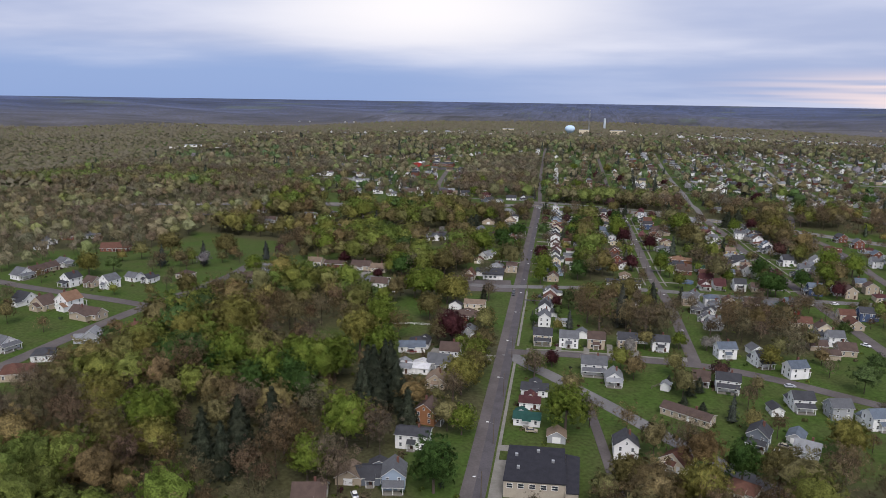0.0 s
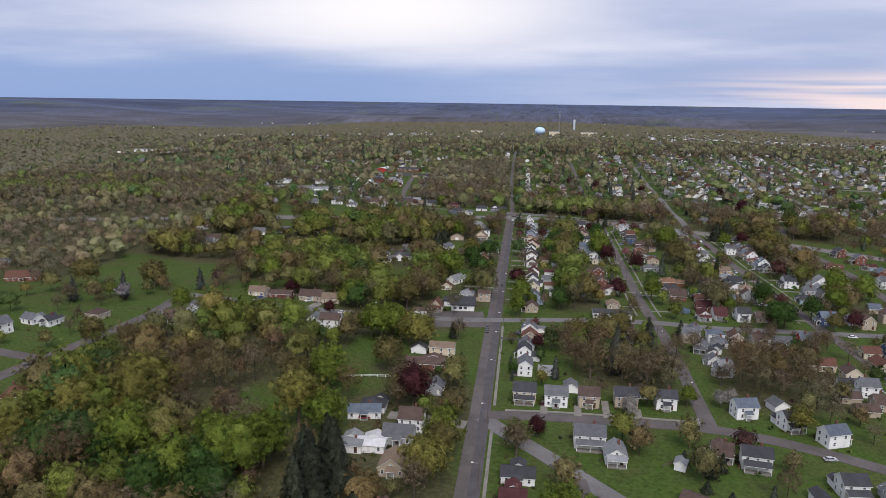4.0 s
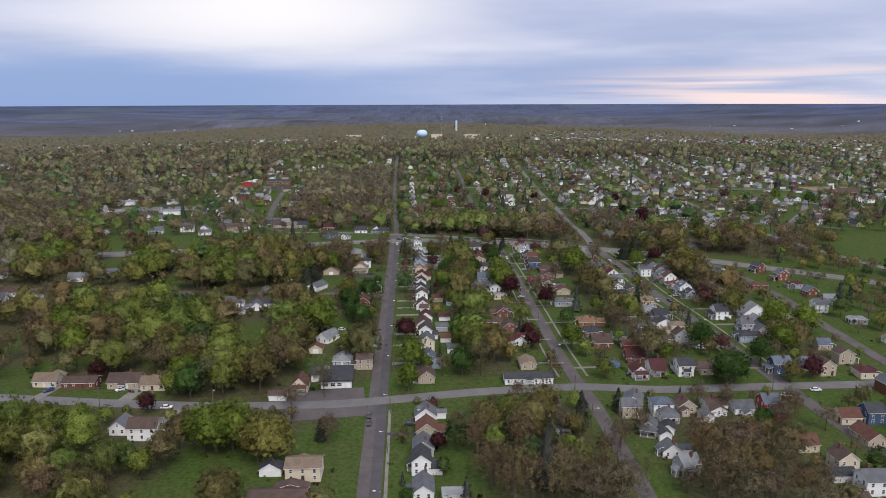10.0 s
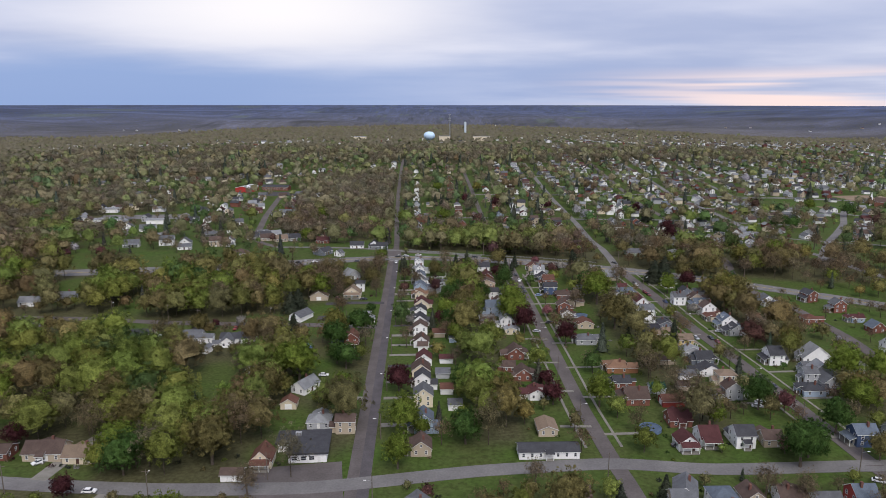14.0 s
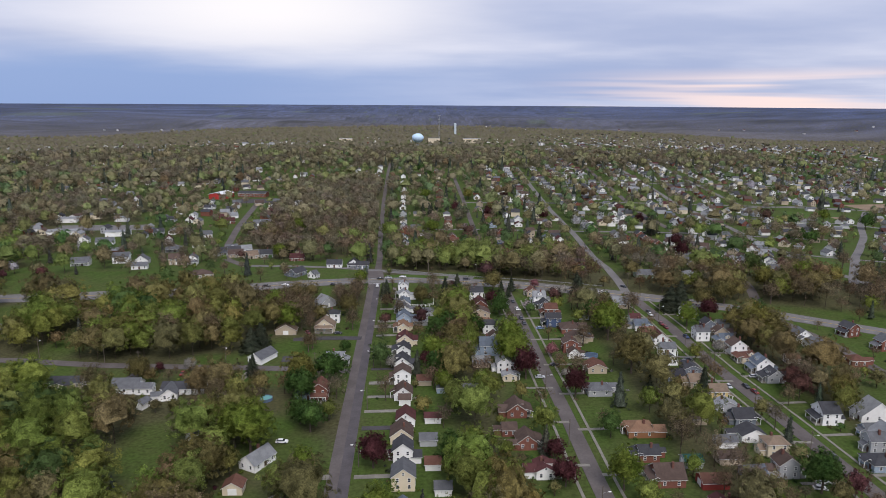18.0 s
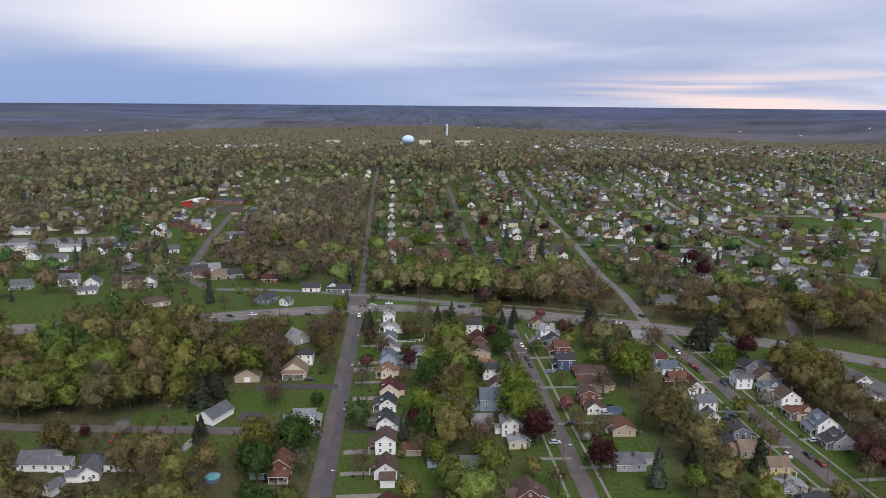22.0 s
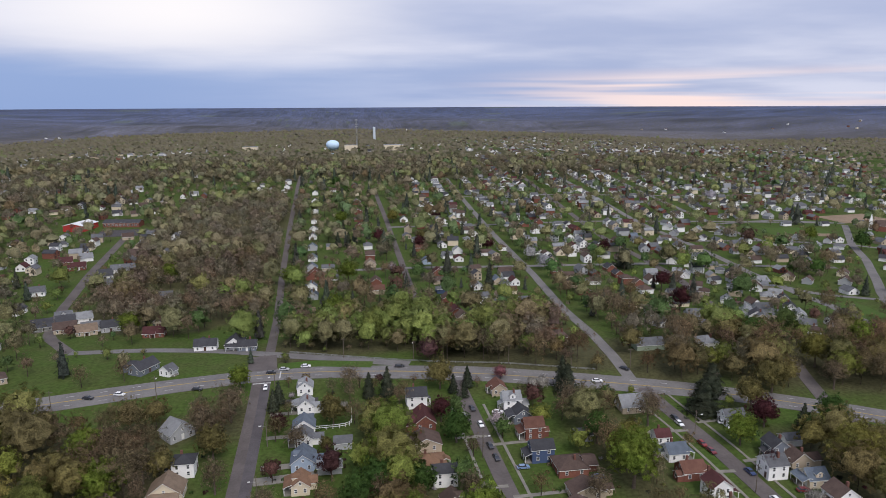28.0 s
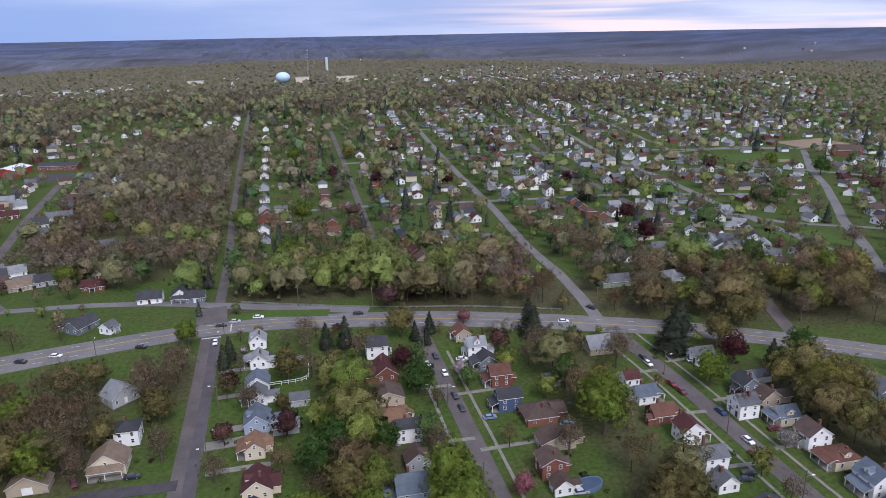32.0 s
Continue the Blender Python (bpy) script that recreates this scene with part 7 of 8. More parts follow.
def side_loft(name, profile, half, mat, tuck=0.0):
    """A closed side profile (y, z) drawn across the car; its upper points tuck in."""
    n = len(profile)
    zs = [z for _, z in profile]
    lo, hi = min(zs), max(zs)
    inn = [half - tuck * (z - lo) / (hi - lo) for z in zs]
    v = [(-w, y, z) for (y, z), w in zip(profile, inn)] + [(w, y, z) for (y, z), w in zip(profile, inn)]
    f = [tuple(range(n)), tuple(range(2 * n - 1, n - 1, -1))] + [(i, n + i, n + (i + 1) % n, (i + 1) % n) for i in range(n)]
    return mesh_of(name, v, f, mat)


def car(x, y, turn, colour):
    """A parked car, its nose to -y before the turn."""
    top = tagged(new("car"), f"{'dark grey' if colour == 'dark' else colour} car standing on a street or driveway", "car", "cars")
    top.matrix_basis = pose(x, y, ground_z(x, y) + 0.16, 0, 0, turn) @ Matrix.Diagonal((0.93, 0.93, 0.95, 1))
    part("body", cached(("carbody", colour), lambda: side_loft("body", [(-2.25, 0.3), (-2.3, 0.62), (-2.05, 0.82), (-1.0, 0.95), (1.9, 0.98), (2.25, 0.85), (2.3, 0.35)], 0.9, CAR_MATS[colour], 0.06)), top)
    part("glasshouse", cached(("carglass",), lambda: side_loft("glasshouse", [(-1.1, 0.93), (-0.45, 1.38), (1.3, 1.4), (2.0, 0.96)], 0.84, glass, 0.2)), top)
    part("roof_panel", cached(("carroof", colour), lambda: side_loft("roof_panel", [(-0.5, 1.37), (-0.4, 1.45), (1.25, 1.46), (1.38, 1.38)], 0.66, CAR_MATS[colour], 0.05)), top)
    for sx in (-0.8, 0.8):
        for sy in (-1.4, 1.4):
            wheel = part("wheel", WHEEL, top, pose(sx, sy, 0))
            part("hubcap", HUBCAP, wheel, pose(0.125 if sx > 0 else -0.125, 0, 0))
        part("tail_lamp", cached(("tail",), lambda: box_mesh("tail_lamp", -0.16, 0.16, -0.03, 0.03, 0.66, 0.82, lamp_glass)), top, pose(sx * 0.8, 2.3, 0))


car(-32.9, -43.0, 30, 'white')
car(14.5, 5.9, 92, 'tan')
car(94.6, 6.8, 60, 'white')
car(97.2, 11.4, 60, 'tan')
car(113.7, 63.4, 100, 'silver')
car(-41.3, 69.3, 95, 'red')
car(-40.7, 72.2, 95, 'white')
car(163.7, 121.7, 40, 'white')
car(10.7, 170.2, 90, 'dark')
car(-4.3, 171.7, 0, 'dark')
car(-4.6, 177.9, 0, 'dark')
car(-82.8, 188.3, 90, 'white')
car(160.4, 188.5, 60, 'white')
car(175.0, 193.3, 90, 'white')
car(-134.6, 203.0, -30, 'navy')
car(-106.9, 205.1, -40, 'white')
car(-134.9, 207.8, -30, 'silver')
car(105.5, 212.6, 90, 'dark')
car(147.7, 242.4, 80, 'white')
car(150.4, 245.8, 90, 'white')
car(163.2, 260.9, 5, 'dark')
car(-24.8, 277.1, 90, 'white')
car(162.0, 313.8, 5, 'red')
car(128.4, 317.0, 90, 'dark')
car(160.9, 319.3, 5, 'dark')
car(153.6, 319.6, 5, 'silver')
car(142.6, 323.3, 0, 'silver')
car(-115.4, 328.9, 90, 'silver')
car(169.3, 329.6, 90, 'silver')
car(75.9, 331.5, 90, 'silver')
car(-118.6, 332.5, 90, 'white')
car(-79.1, 339.1, 0, 'red')
car(85.0, 345.1, 90, 'dark')
car(145.5, 347.2, 80, 'dark')
car(148.0, 349.3, 80, 'dark')
car(100.3, 352.7, 90, 'silver')
car(154.4, 356.0, 5, 'red')
car(157.0, 362.6, 5, 'white')
car(168.6, 366.0, 80, 'maroon')
car(158.2, 378.0, 5, 'navy')
car(108.7, 382.8, 90, 'blue')
car(-17.1, 387.0, 90, 'dark')
car(-32.3, 387.7, 30, 'maroon')
car(152.7, 391.9, 5, 'maroon')
car(86.7, 391.9, 90, 'blue')
car(152.1, 396.9, 5, 'red')
car(79.4, 399.0, 5, 'dark')
car(79.0, 406.6, 5, 'dark')
car(167.8, 409.7, 80, 'white')
car(151.1, 411.3, 5, 'white')
car(151.5, 415.4, 5, 'dark')
car(78.8, 421.5, 5, 'white')
car(74.2, 428.6, 5, 'white')
car(87.1, 429.6, 80, 'white')
car(78.2, 433.9, 5, 'dark')
car(73.2, 440.8, 5, 'silver')
car(134.1, 448.9, 75, 'white')
car(149.8, 457.7, 40, 'dark')
car(-1.1, 461.3, 0, 'white')
car(-68.4, 462.2, 75, 'dark')
car(-57.2, 463.6, 75, 'white')
car(-27.9, 463.9, 75, 'dark')
car(54.2, 473.4, 82, 'dark')
car(0.1, 475.2, 85, 'dark')
car(5.2, 477.9, 85, 'silver')
car(14.2, 480.1, 85, 'white')


# ---- single trees ----
for x_, y_, kind_, size_ in ((-43, 2, "conifer", 1.5), (-39, 6, "conifer", 1.6), (-49, 26, "conifer", 1.6), (-45, 37, "conifer", 1.5), (-83, -36, "conifer", 1.3), (-86, -31, "conifer", 1.4), (-62, -24, "russet", 1.5), (-80, -14, "bare", 1.6), (-73, 24, "green", 1.6), (-80, 31, "green", 1.5), (-66, 35, "green", 1.5), (-76, 14, "deep", 1.4), (-111, -26, "green", 1.3), (-63, 97, "green", 1.4), (-128, -20, "yellow", 1.4), (-118, -34, "yellow", 1.3), (-97, -40, "yellow", 1.3), (-108, -44, "olive", 1.4)):
    tree(x_, y_, kind_, size_, 1.0, "in a wood")
tree(-74.6, -40.3, 'conifer', 1.5, 1.0)
tree(-49.3, -37.3, 'green', 1.12, 1.0)
tree(-11.4, -36.4, 'deep', 1.35, 1.0)
tree(63.3, -32.3, 'yellow', 1.3, 1.0)
tree(-105.4, -30.6, 'green', 1.62, 1.0)
tree(43.3, -30.5, 'olive', 1.2, 1.0)
tree(-74.9, -28.6, 'conifer', 1.75, 1.0)
tree(-67.1, -20.8, 'conifer', 1.75, 1.0)
tree(86.8, -18.1, 'olive', 1.2, 1.0)
tree(-43.9, -16.9, 'green', 1.5, 1.0)
tree(77.8, -14.1, 'deep', 1.1, 1.0)
tree(63.2, -4.3, 'bare', 1.3, 1.0)
tree(-8.6, -0.8, 'green', 0.9, 1.0)
tree(-27.3, -0.2, 'conifer', 1.3, 1.0)
tree(-69.4, 3.6, 'deep', 1.5, 1.0)
tree(-85.6, 3.9, 'deep', 1.5, 1.0)
tree(25.7, 5.7, 'green', 1.5, 1.0)
tree(114.1, 7.6, 'yellow', 1.1, 1.0)
tree(-46.2, 9.6, 'conifer', 1.62, 1.0)
tree(-83.3, 10.7, 'green', 1.62, 1.0)
tree(-116.2, 13.1, 'russet', 1.62, 1.0)
tree(-34.6, 13.2, 'conifer', 1.75, 1.0)
tree(-44.2, 17.3, 'conifer', 1.88, 1.0)
tree(-138.3, 19.9, 'yellow', 1.38, 1.0)
tree(-107.2, 20.0, 'deep', 1.38, 1.0)
tree(-69.7, 21.1, 'green', 1.75, 1.0)
tree(-15.4, 22.5, 'bare', 1.1, 1.0)
tree(-104.2, 23.5, 'green', 1.62, 1.0)
tree(-13.5, 30.3, 'yellow', 1.3, 1.0)
tree(-64.4, 31.8, 'green', 1.5, 1.0)
tree(-41.5, 31.9, 'conifer', 1.62, 1.0)
tree(74.9, 32.0, 'conifer', 0.4, 1.6)
tree(69.5, 38.3, 'conifer', 0.35, 1.6)
tree(-132.1, 40.6, 'yellow', 1.5, 1.0)
tree(-112.2, 45.3, 'yellow', 1.88, 1.0)
tree(-10.2, 46.0, 'olive', 1.1, 1.0)
tree(72.9, 47.4, 'conifer', 0.55, 1.3)
tree(76.9, 51.1, 'conifer', 0.55, 1.3)
tree(13.2, 51.4, 'bare', 1.1, 1.0)
tree(65.9, 53.5, 'conifer', 0.45, 1.3)
tree(-51.1, 54.9, 'green', 1.38, 1.0)
tree(-116.7, 55.9, 'yellow', 1.88, 1.0)
tree(70.4, 56.0, 'conifer', 0.45, 1.3)
tree(13.1, 56.4, 'green', 0.8, 1.0)
tree(-123.6, 57.0, 'olive', 1.75, 1.0)
tree(-62.5, 59.7, 'yellow', 1.75, 1.0)
tree(20.0, 64.8, 'maroon', 0.6, 1.0)
tree(19.4, 68.7, 'maroon', 0.5, 1.0)
tree(110.8, 80.5, 'yellow', 0.9, 1.0)
tree(-25.9, 82.2, 'maroon', 1.25, 1.0)
tree(53.2, 84.9, 'blossom', 0.55, 1.0)
tree(-26.0, 86.1, 'maroon', 1.2, 1.0)
tree(-72.3, 87.2, 'olive', 1.2, 1.0)
tree(54.1, 89.9, 'blossom', 0.55, 1.0)
tree(-61.1, 91.0, 'green', 1.3, 1.0)
tree(76.4, 98.5, 'green', 0.7, 1.0)
tree(88.7, 99.6, 'blossom', 0.55, 1.0)
tree(93.1, 102.3, 'blossom', 0.5, 1.0)
tree(-169.5, 105.4, 'olive', 1.2, 1.0)
tree(63.1, 111.0, 'bare', 1.6, 1.0)
tree(-42.3, 115.6, 'olive', 1.2, 1.0)
tree(10.4, 118.4, 'deep', 0.5, 1.0)
tree(41.8, 119.2, 'russet', 1.6, 1.0)
tree(94.3, 121.1, 'bare', 0.8, 1.0)
tree(57.7, 127.1, 'bare', 1.2, 1.0)
tree(36.3, 129.0, 'russet', 1.3, 1.0)
tree(-246.0, 131.1, 'yellow', 1.2, 1.0)
tree(-33.8, 144.5, 'yellow', 1.4, 1.0)
tree(114.5, 145.0, 'bare', 1.1, 1.0)
tree(-38.8, 146.3, 'yellow', 1.3, 1.0)
tree(33.2, 148.0, 'russet', 1.2, 1.0)
tree(48.0, 148.2, 'russet', 1.4, 1.0)
tree(-109.4, 149.7, 'green', 1.1, 1.0)
tree(82.0, 149.8, 'bare', 1.0, 1.0)
tree(20.4, 150.0, 'maroon', 0.6, 1.0)
tree(-53.9, 153.0, 'green', 1.5, 1.0)
tree(-48.7, 153.6, 'green', 1.4, 1.0)
tree(-58.8, 154.5, 'green', 1.3, 1.0)
tree(38.4, 156.9, 'olive', 1.1, 1.0)
tree(-17.1, 158.1, 'bare', 1.0, 1.0)
tree(68.7, 158.2, 'olive', 0.8, 1.0)
tree(91.8, 159.6, 'bare', 0.9, 1.0)
tree(142.8, 159.8, 'bare', 1.1, 1.0)
tree(-20.2, 160.2, 'conifer', 0.7, 1.0)
tree(-50.5, 160.4, 'green', 1.3, 1.0)
tree(64.0, 160.4, 'bare', 0.9, 1.0)
tree(136.8, 160.9, 'deep', 0.7, 1.0)
tree(-159.8, 163.6, 'green', 1.1, 1.0)
tree(148.6, 166.1, 'russet', 1.1, 1.0)
tree(59.4, 170.8, 'olive', 1.2, 1.0)
tree(130.4, 177.1, 'bare', 0.9, 1.0)
tree(89.5, 178.8, 'conifer', 0.8, 1.0)
tree(120.9, 181.4, 'bare', 0.9, 1.0)
tree(-88.1, 183.6, 'maroon', 0.7, 1.0)
tree(-34.7, 185.9, 'bare', 0.9, 1.0)
tree(52.7, 189.1, 'bare', 0.8, 1.0)
tree(140.6, 198.4, 'deep', 1.4, 1.0)
tree(-77.0, 198.6, 'deep', 1.1, 1.0)
tree(9.9, 200.5, 'green', 1.0, 1.0)
tree(169.2, 201.8, 'olive', 0.8, 1.0)
tree(-237.9, 201.9, 'olive', 1.4, 1.0)
tree(-75.3, 204.0, 'deep', 1.1, 1.0)
tree(146.6, 204.3, 'deep', 1.1, 1.0)
tree(-50.8, 204.7, 'olive', 1.5, 1.0)
tree(-80.9, 205.8, 'green', 1.3, 1.0)
tree(180.6, 206.4, 'maroon', 0.8, 1.0)
tree(140.1, 207.1, 'pink', 0.5, 1.0)
tree(-200.9, 209.0, 'olive', 1.3, 1.0)
tree(-203.0, 212.7, 'olive', 1.3, 1.0)
tree(-119.6, 215.2, 'maroon', 0.8, 1.0)
tree(32.7, 216.2, 'deep', 1.1, 1.0)
tree(165.4, 220.6, 'deep', 1.1, 1.0)
tree(17.4, 221.9, 'green', 0.6, 1.0)
tree(11.2, 223.3, 'green', 1.2, 1.0)
tree(-84.3, 224.0, 'olive', 1.3, 1.0)
tree(124.2, 227.8, 'green', 0.8, 1.0)
tree(-50.3, 229.1, 'olive', 1.3, 1.0)
tree(-99.9, 235.6, 'olive', 1.3, 1.0)
tree(183.3, 236.2, 'green', 1.2, 1.0)
tree(146.9, 240.4, 'deep', 1.2, 1.0)
tree(-125.0, 242.5, 'green', 0.9, 0.8)
tree(-142.6, 243.3, 'green', 1.2, 1.0)
tree(86.3, 243.9, 'green', 1.1, 1.0)
tree(68.7, 246.5, 'maroon', 0.8, 1.0)
tree(-44.0, 248.8, 'olive', 1.4, 1.0)
tree(-13.8, 251.9, 'green', 1.0, 0.8)
tree(8.1, 259.5, 'maroon', 1.0, 1.0)
tree(34.2, 260.8, 'deep', 1.0, 1.0)
tree(68.3, 261.9, 'maroon', 0.7, 1.0)
tree(209.3, 263.0, 'green', 1.2, 1.0)
tree(193.6, 263.4, 'green', 1.4, 1.0)
tree(-33.9, 269.8, 'green', 1.6, 1.0)
tree(-163.4, 272.9, 'green', 1.2, 1.0)
tree(-40.6, 274.7, 'green', 1.3, 1.0)
tree(-16.1, 285.2, 'deep', 1.0, 1.0)
tree(-20.9, 291.5, 'deep', 0.9, 1.0)
tree(-23.1, 309.5, 'deep', 1.1, 1.0)
tree(138.6, 310.3, 'conifer', 1.1, 1.0)
tree(86.8, 311.9, 'maroon', 1.0, 1.0)
tree(-25.1, 314.2, 'deep', 1.0, 1.0)
tree(117.8, 314.4, 'conifer', 0.7, 1.0)
tree(33.2, 318.0, 'green', 0.8, 1.0)
tree(49.7, 321.4, 'green', 0.7, 1.0)
tree(-25.5, 323.6, 'yellow', 1.3, 1.0)
tree(-15.6, 326.3, 'deep', 1.2, 1.0)
tree(-12.8, 330.6, 'deep', 1.0, 1.0)
tree(69.5, 330.8, 'maroon', 1.1, 1.0)
tree(87.1, 331.7, 'blossom', 0.35, 1.0)
tree(-95.2, 332.3, 'olive', 0.9, 1.0)
tree(31.0, 333.1, 'deep', 1.0, 1.0)
tree(92.5, 334.3, 'bare', 0.9, 1.0)
tree(117.1, 335.8, 'olive', 1.5, 1.0)
tree(-49.3, 336.4, 'conifer', 0.7, 1.0)
tree(36.8, 338.0, 'green', 1.2, 1.0)
tree(-89.5, 341.1, 'maroon', 0.4, 1.0)
tree(-49.5, 342.0, 'conifer', 0.7, 1.0)
tree(-77.1, 343.1, 'blossom', 0.5, 1.0)
tree(10.8, 343.1, 'blossom', 0.5, 1.0)
tree(65.3, 343.2, 'green', 1.5, 1.0)
tree(26.5, 346.1, 'maroon', 0.6, 1.0)
tree(44.4, 349.1, 'green', 1.1, 1.0)
tree(29.6, 354.2, 'green', 0.9, 1.0)
tree(65.7, 354.8, 'green', 1.5, 1.0)
tree(85.5, 355.5, 'pink', 0.55, 1.0)
tree(165.9, 357.7, 'blossom', 0.5, 1.0)
tree(40.1, 360.8, 'olive', 1.2, 1.0)
tree(-10.9, 362.8, 'deep', 0.5, 1.0)
tree(-28.4, 363.5, 'russet', 0.8, 1.0)
tree(-55.4, 365.0, 'conifer', 1.0, 1.7)
tree(-27.1, 367.1, 'bare', 0.7, 1.0)
tree(103.7, 369.3, 'bare', 1.0, 1.0)
tree(188.8, 369.5, 'yellow', 1.6, 1.0)
tree(195.5, 369.8, 'olive', 1.5, 1.0)
tree(34.2, 370.8, 'deep', 1.0, 1.0)
tree(-52.3, 371.9, 'conifer', 1.0, 1.6)
tree(66.3, 375.0, 'bare', 1.0, 1.0)
tree(117.7, 376.1, 'green', 1.6, 1.0)
tree(164.4, 376.8, 'maroon', 0.6, 1.0)
tree(38.9, 377.1, 'bare', 0.9, 1.0)
tree(32.8, 377.4, 'deep', 1.0, 1.0)
tree(5.7, 379.3, 'bare', 0.8, 1.0)
tree(51.4, 380.5, 'deep', 1.0, 1.0)
tree(39.5, 382.9, 'deep', 1.1, 1.0)
tree(120.3, 386.3, 'yellow', 1.4, 1.0)
tree(-41.2, 389.8, 'green', 1.3, 1.0)
tree(38.4, 390.3, 'green', 0.9, 1.0)
tree(-10.2, 392.5, 'bare', 1.0, 1.0)
tree(165.0, 394.8, 'green', 1.0, 1.0)
tree(193.0, 400.5, 'conifer', 0.9, 1.0)
tree(-33.3, 401.7, 'bare', 1.0, 1.0)
tree(205.3, 401.9, 'deep', 1.0, 1.0)
tree(116.3, 403.4, 'deep', 1.0, 1.0)
tree(41.5, 404.6, 'green', 0.9, 1.0)
tree(180.9, 405.1, 'maroon', 0.9, 1.0)
tree(23.2, 411.3, 'olive', 0.5, 1.0)
tree(68.1, 411.5, 'deep', 1.0, 1.0)
tree(139.2, 412.1, 'bare', 1.2, 1.0)
tree(-52.7, 412.8, 'green', 1.2, 1.0)
tree(-13.8, 412.9, 'olive', 1.0, 1.0)
tree(13.4, 413.0, 'bare', 0.9, 1.0)
tree(183.4, 417.6, 'olive', 1.1, 1.0)
tree(164.5, 418.4, 'conifer', 1.2, 1.8)
tree(-16.7, 422.4, 'bare', 1.0, 1.0)
tree(114.0, 425.4, 'bare', 1.1, 1.0)
tree(-19.2, 425.7, 'bare', 1.2, 1.0)
tree(65.0, 426.6, 'maroon', 0.8, 1.0)
tree(6.5, 427.6, 'maroon', 0.6, 1.0)
tree(227.6, 429.0, 'bare', 1.2, 1.0)
tree(25.8, 429.3, 'olive', 0.95, 1.0)
tree(200.2, 429.4, 'olive', 1.2, 1.0)
tree(176.2, 433.6, 'conifer', 1.1, 1.6)
tree(-11.5, 437.7, 'bare', 1.3, 1.0)
tree(29.9, 440.5, 'blossom', 0.3, 1.0)
tree(118.3, 440.9, 'conifer', 1.1, 1.3)
tree(3.4, 442.8, 'conifer', 0.8, 1.0)
tree(76.9, 443.9, 'conifer', 0.6, 1.0)
tree(105.4, 445.4, 'blossom', 0.5, 1.0)
tree(109.6, 445.4, 'blossom', 0.5, 1.0)
tree(117.6, 445.5, 'conifer', 1.2, 1.0)
tree(46.9, 447.8, 'conifer', 1.1, 1.0)
tree(73.2, 447.8, 'conifer', 0.7, 1.0)
tree(233.5, 448.6, 'yellow', 1.3, 1.0)
tree(5.1, 448.6, 'conifer', 0.8, 1.0)
tree(39.7, 448.7, 'conifer', 0.9, 1.0)
tree(79.7, 451.7, 'conifer', 0.8, 1.0)
tree(68.6, 452.0, 'olive', 1.0, 1.0)
tree(258.5, 453.5, 'green', 1.4, 1.0)
tree(32.5, 453.9, 'bare', 1.0, 1.0)
tree(94.6, 456.5, 'pink', 0.5, 1.0)
tree(-10.7, 460.4, 'green', 0.9, 1.0)
tree(217.8, 471.9, 'deep', 1.2, 1.0)
tree(309.7, 493.7, 'bare', 1.2, 1.0)
tree(175.1, 511.1, 'russet', 1.3, 1.0)
tree(172.4, 525.7, 'bare', 1.3, 1.0)
tree(215.7, 535.0, 'maroon', 1.2, 1.0)
tree(169.6, 541.5, 'bare', 1.3, 1.0)
tree(-76.5, 550.0, 'green', 1.0, 1.0)
tree(26.9, 552.2, 'green', 1.3, 1.0)
tree(-70.8, 560.9, 'conifer', 0.8, 1.0)
tree(200.0, 565.2, 'russet', 1.2, 1.0)
tree(231.7, 589.0, 'maroon', 1.1, 1.0)
tree(353.9, 607.4, 'deep', 1.0, 1.0)
tree(339.9, 612.0, 'deep', 1.0, 1.0)
tree(351.5, 618.7, 'deep', 1.0, 1.0)
tree(-0.5, 642.4, 'green', 1.2, 1.0)
tree(36.2, 643.8, 'green', 1.3, 1.0)
tree(234.8, 655.6, 'conifer', 1.5, 1.6)
tree(274.3, 664.1, 'deep', 1.2, 1.0)
tree(-81.3, 664.5, 'green', 1.2, 1.0)
tree(450.5, 682.0, 'deep', 1.2, 1.0)
tree(237.2, 697.7, 'maroon', 1.0, 1.0)
tree(429.8, 716.6, 'green', 1.1, 1.0)
tree(149.7, 726.3, 'maroon', 0.9, 1.0)
tree(95.5, 738.6, 'maroon', 1.0, 1.0)
tree(39.1, 755.5, 'conifer', 1.1, 1.0)
tree(30.3, 758.0, 'conifer', 1.1, 1.0)
tree(100.7, 760.8, 'olive', 1.1, 1.0)
tree(64.6, 770.1, 'maroon', 1.0, 1.0)
tree(35.6, 803.4, 'conifer', 1.1, 1.0)
tree(196.9, 815.0, 'conifer', 1.1, 1.0)
tree(34.1, 855.8, 'green', 1.1, 1.0)
tree(83.9, 856.0, 'yellow', 1.1, 1.0)
tree(204.6, 876.0, 'conifer', 1.0, 1.0)
tree(244.1, 898.5, 'conifer', 1.0, 1.0)
tree(40.1, 1019.4, 'deep', 1.2, 1.0)
tree(31.2, 1086.5, 'deep', 1.2, 1.0)


# ---- generated town and woods ----
NORTH_WALLS = {"white": 3, "cream": 1.5, "tan": 2.5, "grey": 2, "brick": 4, "blue": 0.8, "slate": 0.8}
ROOF_MIX = {"grey": 4, "dark": 3, "blue": 1.5, "brown": 3, "red": 1, "tan": 1, "pale": 1.2, "rust": 0.6}


